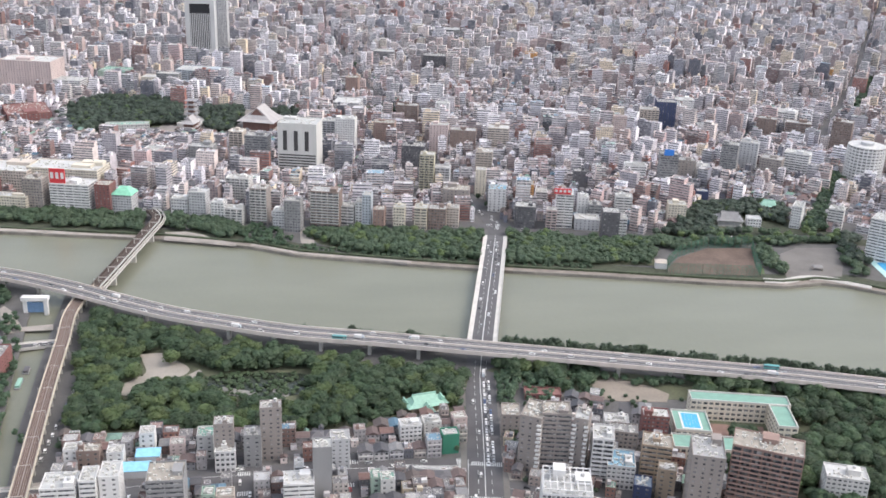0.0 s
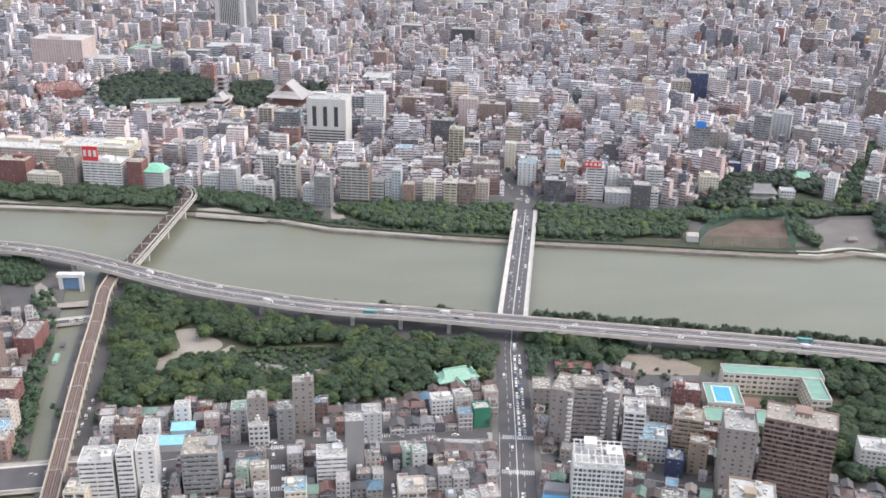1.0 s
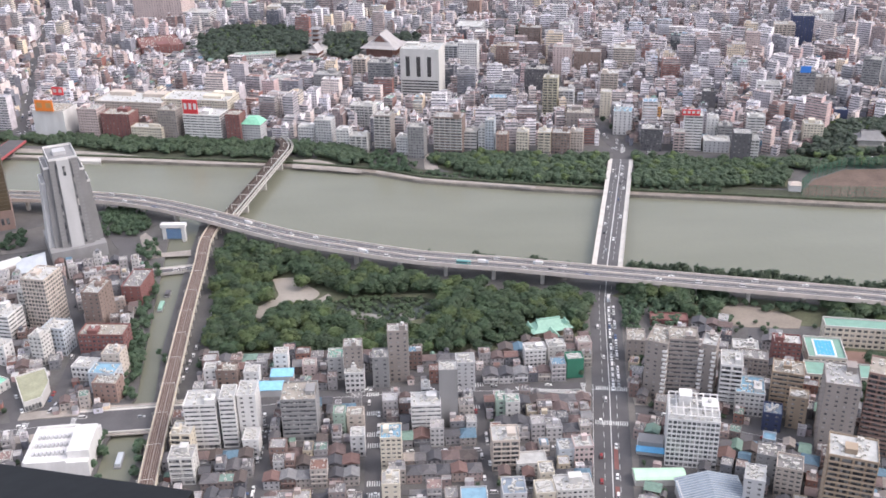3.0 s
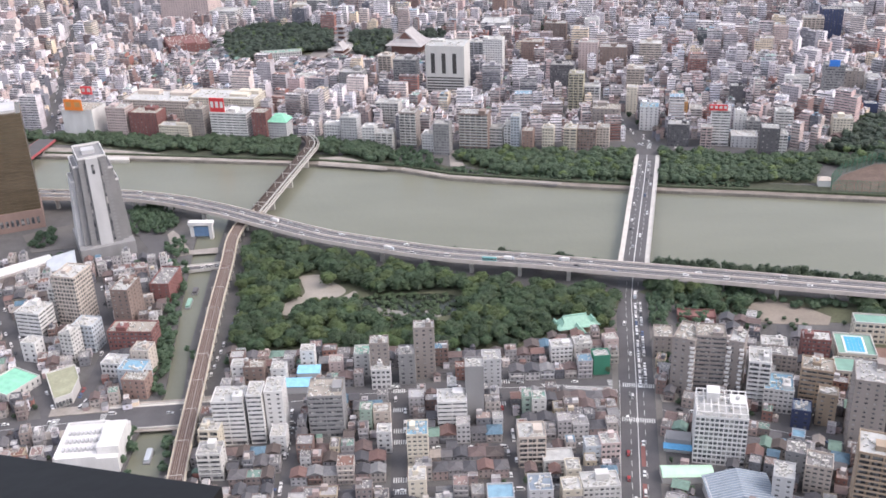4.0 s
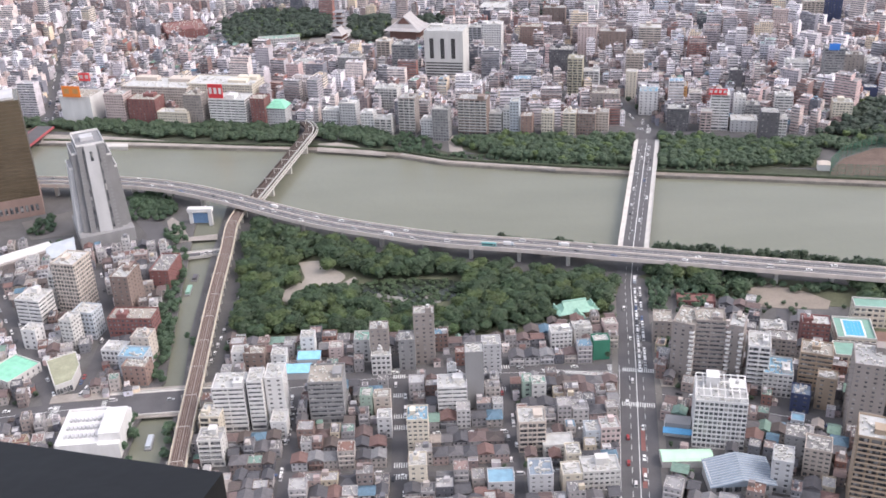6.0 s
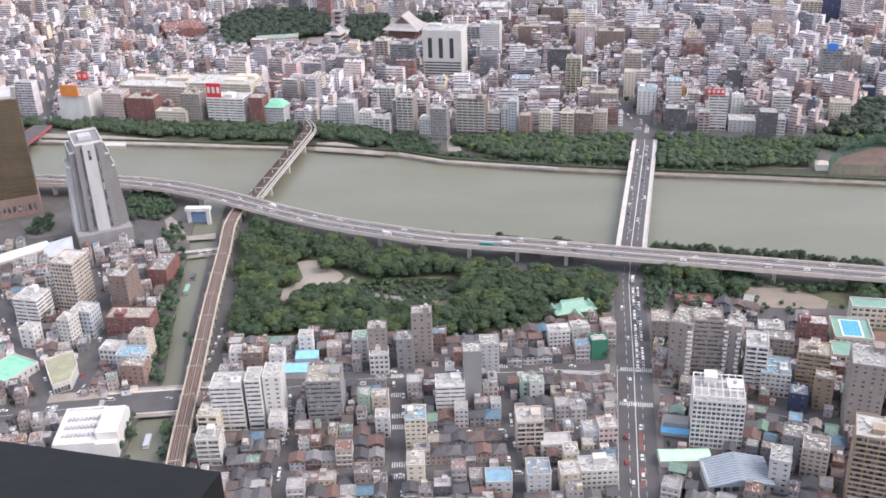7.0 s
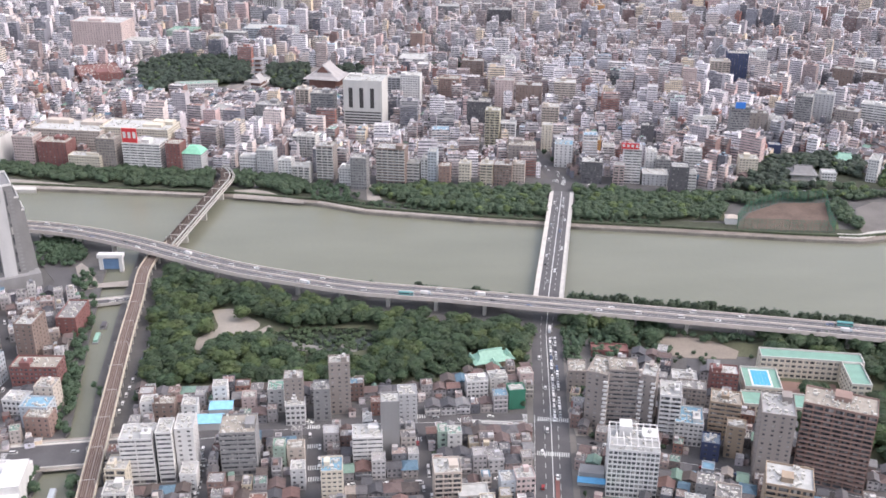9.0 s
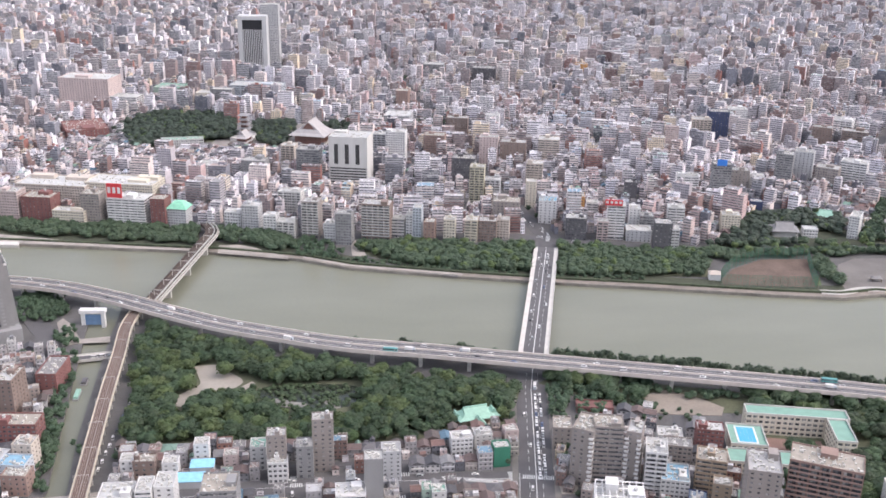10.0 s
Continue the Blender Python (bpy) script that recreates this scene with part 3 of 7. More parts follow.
railway = structure("railway_viaduct", viaduct, CONCRETE, "narrow elevated double-track railway beside the canal", "viaduct")
for name, line, lo, hi, z0, z1, mat in (("ballast_bed", RAIL, -4.3, 4.3, -0.35, 0.0, BALLAST), ("parapet", RAIL, -5.0, -4.6, -1.7, 1.1, SANDSTONE), ("parapet", RAIL, 4.6, 5.0, -1.7, 1.1, SANDSTONE)):
    m = Mesh()
    sweep(m, line, lo, hi, z0, z1)
    part(name, m, mat, railway)
for lo, hi in ((-4.2, -3.7), (-0.4, 0.4), (3.7, 4.2)):
    m = Mesh()
    sweep(m, RAIL, lo, hi, -0.1, 0.08)
    part("cable_trough", m, TROUGH, railway)
for off in (-2.6, -1.5, 1.5, 2.6):
    m = Mesh()
    sweep(m, RAIL, off - 0.09, off + 0.09, 0, 0.16)
    part("rail", m, RAILSTEEL, railway)
s = 10.0
col = Mesh()
col.box(-0.8, 0.8, -4.5, -2.7, -8, -1.5)
col.box(-0.8, 0.8, 2.7, 4.5, -8, -1.5)
col_data = col.data("pier", CONCRETE)
while s < length(RAIL):
    p, d = along(RAIL, s)
    o = part("pier", col_data, None, railway)
    o.matrix_world = Matrix.Translation(p) @ Matrix.Rotation(math.atan2(d.y, d.x), 4, "Z")
    s += 12.0
gantry = Mesh()
gantry.box(-0.09, 0.09, -4.6, -4.4, 0, 6)
gantry.box(-0.09, 0.09, 4.4, 4.6, 0, 6)
gantry.box(-0.09, 0.09, -4.6, 4.6, 5.8, 6)
gantry_data = gantry.data("catenary_frame", STEEL)
portal = Mesh()
portal.box(-0.2, 0.2, -6.5, -6.1, -0.3, 5.0)
portal.box(-0.2, 0.2, 2.3, 2.7, -0.3, 5.0)
portal.box(-0.2, 0.2, -6.5, 2.7, 4.6, 5.1)
portal_data = portal.data("catenary_frame", STEEL)
for line, step, off in ((RAIL, 32.0, 12.0), (RBRIDGE, 24.0, 12.0)):
    s = off
    while s < length(line):
        p, d = along(line, s)
        o = part("catenary_frame", gantry_data if line is RAIL else portal_data, None, railway)
        o.matrix_world = Matrix.Translation(p) @ Matrix.Rotation(math.atan2(d.y, d.x), 4, "Z")
        s += step
# One dark brown for the sleeper bed, left girder and inner walkway.
DARKBED = plain("dark_bridge_brown", (0.065, 0.048, 0.042), 0.9, 0, 0.3, 0.6)
deck = Mesh()
sweep(deck, RBRIDGE, -6.5, 6.5, -1.2, -0.3)
rail_bridge = structure("railway_bridge", deck, RUST, "weathered double-track railway bridge with one pale and one dark side girder", "bridge")
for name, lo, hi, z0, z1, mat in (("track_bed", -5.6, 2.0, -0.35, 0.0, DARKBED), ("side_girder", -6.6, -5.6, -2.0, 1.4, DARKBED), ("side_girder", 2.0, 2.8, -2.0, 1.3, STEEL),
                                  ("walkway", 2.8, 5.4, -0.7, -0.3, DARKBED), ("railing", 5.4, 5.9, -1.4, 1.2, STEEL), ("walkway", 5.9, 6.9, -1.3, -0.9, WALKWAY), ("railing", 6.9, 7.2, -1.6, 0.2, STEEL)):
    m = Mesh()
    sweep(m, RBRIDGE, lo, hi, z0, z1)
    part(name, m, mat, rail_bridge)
for off in (-4.6, -3.5, -1.2, -0.1):
    m = Mesh()
    sweep(m, RBRIDGE, off - 0.05, off + 0.05, 0, 0.16)
    part("rail", m, RUST, rail_bridge)
for s in (30, 85, 140):
    p, d = along(RBRIDGE, s)
    m = Mesh()
    m.box(-1.5, 1.5, -6, 6, -14, -1.2)
    o = part("pier", m, CONCRETE, rail_bridge)
    o.matrix_world = Matrix.Translation(p) @ Matrix.Rotation(math.atan2(d.y, d.x), 4, "Z")

# ---------------------------------------------------------------- riverside terraces
HEDGE = plain("hedge_leaves", (0.055, 0.07, 0.04), 0.95, 0, 0.45, 0.25)
TERRACE = plain("terrace_paving", (0.20, 0.172, 0.15), 0.9, 0, 0.3, 0.08)
WB = [p for p in WEST_BANK if -600 < p[0] < 800]
strip("bank_verge", WB, -30, -11.5, 0.28, SCRUB, "low dark green shrubs and grass on the river bank", "ground")
strip("river_terrace", WB, -9, -0.6, 0.45, TERRACE, "brownish paved riverside terrace", "pavement", 1.2)
QUAY = plain("weathered_quay_stone", (0.21, 0.19, 0.168), 0.9, 0, 0.4, 0.05)
strip("quay_wall", WB, -0.6, 0.3, 0.9, QUAY, "weathered stone quay wall along the water", "wall", 4.5)
strip("hedge_bank", WB, -11.5, -9.0, 2.4, HEDGE, "dark green hedge bank behind the terrace", "wall", 3.0)
sheet("promenade", [(-428, 1008), (-436, 1036), (-402, 1030), (-350, 1018), (-310, 1005), (-265, 990), (-209, 974), (-150, 962), (-149, 956), (-207, 967), (-262, 979), (-322, 989)], 0.9, WALKWAY, "pale paved promenade below the bank trees", "pavement")
sheet("floating_pier", [(-361, 999), (-331, 994), (-328, 983), (-358, 988)], 1.3, PALECON, "long pale landing pier on the river", "pier", 3.6)
sheet("promenade", [(-128, 972), (-127, 949), (-94, 940), (-56, 928), (-56, 936), (-76, 949), (-92, 964), (-108, 973)], 0.9, WALKWAY, "pale sandy promenade by the railway bridge", "pavement")
sheet("street_end", [(6, 982), (7, 936), (22, 926), (16, 981)], 0.35, WALKWAY, "pale paved street end by the river", "pavement")
sheet("bank_road", [(7, 928), (33, 907), (69, 885), (106, 871), (108, 884), (70, 895), (36, 914), (15, 933)], 0.5, LANE, "grey access road sloping down to the riverside", "road")
sheet("ramp_road", [(-283, 828), (-266, 802), (-254, 772), (-247, 740), (-233, 739), (-235, 762), (-246, 787), (-266, 815), (-274, 827)], 0.3, LANE, "curving grey road beside the tower", "road")
sheet("riverside_path", [(-242, 791), (-232, 762), (-226, 744), (-214, 748), (-190, 749), (-192, 760), (-215, 756), (-229, 786), (-239, 799)], 0.34, WALKWAY, "pale paved path near the flood gate", "pavement")
WL = [p for p in WEST_BANK if -130 < p[0] < 130]
strip("landing_slab", WL, -8.0, -3.0, 0.75, WALKWAY, "pale concrete slab on the riverside terrace", "pavement", 0.5)
STEPS = smooth([(437, 806, 0.4), (458, 803, 0.4), (478, 809, 0.4), (497, 808, 0.4), (513, 798, 0.4), (532, 785, 0.4)], 5)
for k in range(4):
    strip("plaza_steps", STEPS, -9 + 2.0 * k, -7.1 + 2.0 * k, 1.5 - 0.3 * k, PALECON, "pale stone steps curving along the riverside plaza", "steps", 1.6)
EB = [p for p in EAST_BANK if -220 < p[0] < 800]
strip("quay_wall", EB, -0.5, 0.5, 1.1, CONCRETE, "grey concrete quay wall along the water", "wall", 4.5)
CLEARING = [(-117, 701), (-100, 702), (-90, 690), (-80, 679), (-78, 671), (-84, 663), (-96, 660), (-106, 656), (-112, 650), (-114, 638), (-122, 640), (-125, 651), (-117, 661), (-109, 671), (-112, 685)]
PATH = [(-84, 639), (-81, 652), (-68, 669), (-71, 673), (-79, 664), (-84, 654), (-87, 642)]
MARSH = [(-68, 657), (-58, 664), (-36, 665), (2, 662), (11, 648), (5, 633), (-7, 628), (-17, 627), (-36, 630), (-55, 634)]
sheet("sand_clearing", smooth([*CLEARING, CLEARING[0]], 4)[:-1], 0.24, SAND, "bare sandy clearing in the park", "ground")
POND = plain("dark_pond_water", (0.035, 0.042, 0.03), 0.25, 0, 0.2, 0.05)
PONDSIDE = plain("wet_stone_bank", (0.20, 0.19, 0.175), 0.8, 0, 0.4, 0.3)
sheet("park_path", PATH, 0.2, SAND, "sandy footpath through the park", "pavement", 0.2)
sheet("park_path", [(17, 625), (25, 628), (26, 619), (20, 617)], 0.2, SAND, "sandy footpath through the park", "pavement", 0.2)
sheet("pond", smooth([*MARSH, MARSH[0]], 4)[:-1], 0.18, POND, "still dark park pond", "water")
for stones in ([(-56, 641), (-51, 645), (-40, 640), (-30, 636), (-31, 632), (-40, 630), (-52, 635)], [(-17, 636), (-15, 643), (-9, 638), (-5, 629), (-12, 627)]):
    sheet("pond_bank", smooth([*stones, stones[0]], 3)[:-1], 0.32, PONDSIDE, "pale stones at the edge of the park pond", "ground", 0.2)

# ---------------------------------------------------------------- the window bay that the camera looks out of
LEDGE_Z = 350.38
ledge = Mesh()
ledge.prism([(-0.900, 0.963), (-0.900, -0.020), (-0.255, 0.689), (-0.240, 0.746), (-0.228, 0.784)], LEDGE_Z - 0.35, LEDGE_Z)
structure("window_ledge", ledge, BLACK, "black coated window ledge of the viewing deck", "window ledge")
shaft = Mesh()
shaft.prism([turn(12, 0, k * math.pi / 8) for k in range(16)], 0, 349.0)
shaft_ob = structure("tower_shaft", shaft, CONCRETE, "plain grey shaft of the viewing tower", "wall")
shaft_ob.location = (0, -12.5, 0)
m = Mesh()
m.prism([turn(13.1, 0, k * math.pi / 12) for k in range(24)], 349.0, 349.4)
fl = structure("floor", m, BLACK, "dark floor of the viewing deck", "floor")
fl.location = (0, -12.5, 0)
m = Mesh()
m.box(-6, 6, 0.55, 0.8, 349.4, LEDGE_Z - 0.36)
structure("wall_window", m, BLACK, "black window wall under the ledge", "wall")
m = Mesh()
m.box(-6, 6, -6.2, -6, 349.4, 353.0)
structure("wall_back", m, CONCRETE, "plain inner wall of the viewing deck", "wall")
m = Mesh()
m.box(-6, 6, -6.2, 0.4, 353.0, 353.2)
structure("ceiling", m, BLACK, "dark ceiling of the viewing deck", "ceiling")


# ---------------------------------------------------------------- buildings
class Shell(Mesh):
    """Outer walls in one piece, with a recess for every window; the glazing stands behind them."""

    def idx(self, p):
        if not self.v:
            self.at = {}
        k = (round(p[0], 3), round(p[1], 3), round(p[2], 3))
        if k not in self.at:
            self.at[k] = len(self.v)
            self.v.append(k)
        return self.at[k]

    def quad(self, *pts):
        self.f.append(tuple(self.idx(p) for p in pts))
        self.m.append(0)

    def side(self, o, u, n, us, zs, inset):
        """One wall from o along u; n points inwards. Odd stretches of both scales make windows."""
        def at(a, z, deep=0.0):
            return (o[0] + u[0] * a + n[0] * deep, o[1] + u[1] * a + n[1] * deep, z)
        for i in range(len(us) - 1):
            for j in range(len(zs) - 1):
                a, b, c, d = us[i], us[i + 1], zs[j], zs[j + 1]
                if i % 2 and j % 2:
                    for (p, q), (r, t) in (((a, c), (b, c)), ((b, c), (b, d)), ((b, d), (a, d)), ((a, d), (a, c))):
                        self.quad(at(p, q), at(r, t), at(r, t, inset), at(p, q, inset))
                else:
                    self.quad(at(a, c), at(b, c), at(b, d), at(a, d))

    def walls(self, w, d, h, zs, cols, inset=0.35, x0=0.0, y0=0.0):
        for o, u, n, ln, k in (((x0, y0), (1, 0), (0, 1), w, 0), ((x0 + w, y0), (0, 1), (-1, 0), d, 1), ((x0 + w, y0 + d), (-1, 0), (0, -1), w, 2), ((x0, y0 + d), (0, -1), (1, 0), d, 3)):
            self.side(o, u, n, cols(ln, k), zs, inset)


def columns(ln, step, share):
    """Scale of a wall: piers and windows in turn."""
    n = max(1, int(round(ln / step)))
    out = [0.0]
    for i in range(n):
        out += [(i + 0.5 - share / 2) * ln / n, (i + 0.5 + share / 2) * ln / n]
    return out + [ln]


def storeys(h, fh, base, sill, head):
    n = max(1, int(round((h - base) / fh)))
    out = [0.0]
    if base > 1:
        out += [base * 0.2, base * 0.8]
    for k in range(n):
        z = base + k * (h - base) / n
        out += [z + sill * fh, z + (1 - head) * (h - base) / n]
    return out + [h]


SHARE = dict(grid=(3.0, 0.62, 0.36, 0.16), balcony=(5.6, 0.80, 0.10, 0.16), ribbon=(9.0, 0.93, 0.42, 0.12), sparse=(4.4, 0.34, 0.36, 0.22), blank=(4.4, 0.3, 0.3, 0.2), frame=(2.6, 0.78, 0.2, 0.14))


def building(x, y, w, d, h, rot, colour="white", mode="grid", roof="grey", unit=1, fh=3.05, trim=None, name="apartment_block"):
    """A flat-roofed block; x, y is the front left corner of its foot, rot the turn of its front in degrees."""
    a = radians(rot)
    claim(x, y, w, d, a)
    rng = random.Random(int(x * 31 + y * 17))
    top = "stacked balconies" if mode == "balcony" else "bands of windows" if mode == "ribbon" else "plain blank walls" if mode == "blank" else "rows of windows"
    b = thing(name, Matrix.Translation((x, y, 0)) @ Matrix.Rotation(a, 4, "Z"), f"{WORD[colour]} {'tower' if h > 45 else 'block'} with {top} and a flat roof", "building")
    inset = 0.35
    shell = Shell()
    step, share, sill, head = SHARE[mode]
    zs = storeys(h, fh, min(3.6, h * 0.25), sill, head) if mode != "blank" else [0, h]
    shell.walls(w, d, h, zs, lambda ln, k: [0, ln] if mode == "blank" else columns(ln, step, share) if mode != "balcony" or k in (0, 2) else columns(ln, 5.0, 0.3), inset)
    part("wall", shell, WALLM[colour], b)
    core = Mesh()
    core.box(inset * 0.8, w - inset * 0.8, inset * 0.8, d - inset * 0.8, 0.0, h - 0.3)
    part("window_glazing", core, GLASS, b)
    rf = Mesh()
    rf.box(inset, w - inset, inset, d - inset, h - 0.3, h + 0.02)
    top_deck = part("roof", rf, ROOFM[roof], b)
    pr = Mesh()
    for q in ((-0.05, w + 0.05, -0.05, 0.3), (-0.05, w + 0.05, d - 0.3, d + 0.05), (-0.05, 0.3, 0.3, d - 0.3), (w - 0.3, w + 0.05, 0.3, d - 0.3)):
        pr.box(*q, h - 0.02, h + 1.0)
    part("parapet", pr, WALLM[trim or colour], b)
    if mode == "balcony":
        floors = max(2, int(h / fh))
        bal = Mesh()
        n = max(2, int(w / 5.5))
        bal.box(0.5, w - 0.5, -1.3, -0.02, 0, 0.2)
        bal.box(0.5, w - 0.5, -1.3, -1.15, 0.2, 1.15)
        for i in range(n + 1):
            c = 0.5 + i * (w - 1.0) / n
            bal.box(c - 0.08, c + 0.08, -1.15, -0.02, 0.2, fh - 0.1)
        data = bal.data("balcony", WALLM[trim or ("offwhite" if colour in ("brown", "taupe", "red") else colour)])
        for k in range(1, floors):
            o = part("balcony", data, None, b)
            o.location = (0, 0, h - (floors - k) * fh)
    for k in range(unit):
        uw, ud, uh = rng.uniform(0.2, 0.38) * w, rng.uniform(0.25, 0.45) * d, rng.uniform(2.4, 4.2)
        ux, uy = rng.uniform(0.8, max(0.9, w - uw - 0.8)), rng.uniform(0.8, max(0.9, d - ud - 0.8))
        m = Mesh()
        m.box(ux, ux + uw, uy, uy + ud, h, h + uh)
        m.box(ux - 0.15, ux + uw + 0.15, uy - 0.15, uy + ud + 0.15, h + uh, h + uh + 0.2)
        head = part("stair_head", m, WALLM[trim or colour], b)
        if rng.random() < 0.6:
            t = Mesh()
            t.tube(min(w - 1.6, ux + uw * 0.5), min(d - 1.6, uy + ud * 0.5), h + uh + 0.2, h + uh + 2.0, 1.1, 1.1, 10)
            part("water_tank", t, ROOFM["pale"], head)
    if h > 9:
        ac = Mesh()
        for k in range(rng.randint(14, 30) + int(min(60, w * d / 40))):
            ax, ay = rng.uniform(0.6, w - 2.6), rng.uniform(0.6, d - 2.2)
            ac.box(ax, ax + rng.choice((0.9, 1.0, 2.0)), ay, ay + rng.choice((0.6, 0.8, 1.5)), h, h + rng.uniform(0.7, 1.6))
        tagged(part("roof_plant", ac, STEEL, top_deck), kind="stuff")
    return b


building(-281.5, 632.6, 18.0, 22, 40.5, -14, "beige", "frame", "pale", 1, name="apartment_block")
building(-240.4, 629.5, 13.2, 22, 29.5, -8, "brown", "sparse", "white", 1, name="apartment_block")
building(-234.0, 593.0, 31.2, 16, 16.2, -5, "red", "grid", "warm", 1, name="office_block")
building(-305.2, 616.5, 19.0, 18, 21.2, -14, "white", "ribbon", "pale", 1, name="office_block")
building(-138.9, 481.6, 18.5, 16, 30.0, 0, "white", "ribbon", "white", 1, name="office_block")
building(-118.5, 482.6, 8.8, 15, 33.0, 0, "white", "ribbon", "white", 0, name="office_block")
building(-109.0, 487.3, 10.8, 16, 32.0, 0, "white", "sparse", "white", 0, name="apartment_block")
building(-84.0, 486.1, 20.5, 20, 28.4, 0, "grey", "ribbon", "warm", 1, name="office_block")
building(-50.7, 541.5, 11.8, 10, 30.0, 0, "taupe", "sparse", "white", 1, name="apartment_block")
building(-22.8, 547.0, 13.2, 10, 36.8, 0, "taupe", "sparse", "white", 1, name="apartment_block")
building(-97.4, 556.4, 9.2, 9, 17.2, 0, "white", "sparse", "white", 0, name="apartment_block")
building(-140.9, 545.8, 8.5, 9, 14.2, 0, "white", "sparse", "pale", 0, name="apartment_block")
building(-132.9, 543.9, 13.5, 10, 13.8, 0, "brown", "sparse", "warm", 1, name="apartment_block")
building(-115.4, 544.1, 9.8, 9, 12.0, 0, "white", "sparse", "pale", 0, name="apartment_block")
building(8.5, 495.5, 11.0, 11, 39.0, 0, "grey", "blank", "white", 0, name="apartment_block")
building(36.5, 451.5, 15.2, 15, 19.8, 0, "beige", "balcony", "white", 1, name="apartment_block")
building(-8.4, 487.5, 17.5, 14, 20.6, 0, "white", "ribbon", "pale", 1, name="office_block")
building(133.4, 450.9, 28.0, 24, 31.0, -12, "white", "frame", "white", 1, name="apartment_block")
def corner_balconies(b, x, y, h, n, size):
    """A stack of small white balconies up one corner of a block, every second one drawn back."""
    m = Mesh()
    m.box(0, size, -size, 0, 0, 0.25)
    m.box(0, size, -size, -size + 0.18, 0.25, 1.25)
    m.box(size - 0.18, size, -size + 0.18, 0, 0.25, 1.25)
    data = m.data("corner_balcony", WALLM["white"])
    for k in range(n):
        o = part("corner_balcony", data, None, b, "small white balcony" if k == 0 else "")
        o.location = (x - (0.5 if k % 2 else 0), y, 3.4 + k * (h - 4.4) / n)


wing_a = building(136.0, 522.0, 13.5, 22, 39.2, -28, "taupe", "sparse", "warm", 0, name="apartment_block")
corner_balconies(wing_a, 11.6, 0.0, 39.2, 12, 2.6)
wing_b = building(149.6, 519.6, 18.0, 16, 40.8, -10, "taupe", "ribbon", "warm", 1, name="apartment_block")
wing_c = building(168.4, 515.2, 9.0, 17, 39.2, -24, "taupe", "sparse", "white", 1, name="apartment_block")
corner_balconies(wing_c, -0.4, 0.0, 39.2, 12, 2.4)
corner_balconies(wing_c, 7.0, 0.0, 39.2, 12, 2.4)
building(178.6, 506.0, 13.0, 18, 30.0, -16, "white", "balcony", "white", 1, name="apartment_block")
building(186.7, 498.0, 17.0, 20, 15.5, -16, "offwhite", "grid", "blue", 1, name="office_block")
building(209.8, 503.7, 18.2, 16, 25.2, -20, "tan", "ribbon", "warm", 1, name="office_block")
building(212.9, 482.9, 10.8, 10, 21.0, -22, "tan", "sparse", "warm", 0, name="apartment_block")
building(198.5, 394.8, 23.2, 20, 46.2, -22, "tan", "balcony", "white", 1, name="apartment_block")
building(-258.9, 596.9, 15.2, 14, 20.2, -12, "blue", "grid", "pale", 0, name="office_block")
building(-263.1, 583.7, 9.2, 12, 21.5, -14, "offwhite", "grid", "grey", 1, name="office_block")
building(-287.3, 636.2, 7.8, 12, 29.2, -14, "offwhite", "balcony", "grey", 0, name="apartment_block")
building(-230.3, 562.4, 15.0, 12, 10.0, -10, "white", "grid", "pale", 1, name="office_block")
building(-214.2, 546.3, 17.5, 13, 14.5, -8, "blue", "sparse", "blue", 0, name="apartment_block")
building(-208.9, 535.9, 15.8, 12, 13.2, -8, "rust", "sparse", "warm", 0, name="apartment_block")
building(-303.0, 546.0, 24.5, 26, 5.8, -30, "offwhite", "sparse", "mint", 0, name="apartment_block")
building(-291.0, 585.6, 11.0, 10, 14.2, -14, "white", "sparse", "pale", 0, name="apartment_block")
building(-224.0, 666.4, 14.8, 30, 14.5, -5, "red", "sparse", "dark", 0, name="apartment_block")
building(-209.2, 561.9, 12.5, 12, 19.0, -8, "beige", "sparse", "grey", 1, name="apartment_block")
building(-146.5, 473.8, 12.2, 14, 16.2, -4, "cream", "balcony", "pale", 1, name="apartment_block")
building(-142.3, 449.2, 13.8, 12, 17.5, 0, "offwhite", "balcony", "grey", 1, name="apartment_block")
building(-105.6, 473.2, 9.2, 12, 10.8, 0, "white", "sparse", "pale", 0, name="apartment_block")
building(-50.2, 535.9, 12.2, 10, 14.0, 0, "white", "grid", "white", 1, name="office_block")
building(-62.2, 551.9, 10.0, 12, 16.0, 0, "offwhite", "sparse", "green", 0, name="apartment_block")
building(-32.8, 540.0, 10.5, 12, 22.0, 0, "grey", "sparse", "grey", 1, name="apartment_block")
building(-79.0, 553.1, 8.8, 9, 10.2, 0, "pink", "sparse", "warm", 0, name="apartment_block")
building(-54.7, 490.6, 7.2, 9, 14.5, 0, "green", "sparse", "green", 0, name="apartment_block")
building(-46.8, 492.0, 10.2, 9, 12.2, 0, "beige", "sparse", "warm", 0, name="apartment_block")
building(-25.6, 452.6, 11.8, 14, 23.5, 0, "cream", "grid", "blue", 1, name="apartment_block")
building(-43.5, 469.5, 8.2, 9, 13.5, 0, "white", "sparse", "white", 0, name="apartment_block")
building(-24.4, 421.6, 9.5, 12, 16.5, 0, "cream", "sparse", "pale", 1, name="apartment_block")
building(-2.2, 503.7, 5.5, 8, 22.0, 0, "white", "ribbon", "pale", 1, name="office_block")
building(20.1, 533.0, 12.0, 12, 20.5, 0, "pale", "sparse", "grey", 0, name="apartment_block")
building(92.0, 543.8, 10.8, 9, 13.5, 4, "netted", "blank", "white", 0, name="apartment_block")
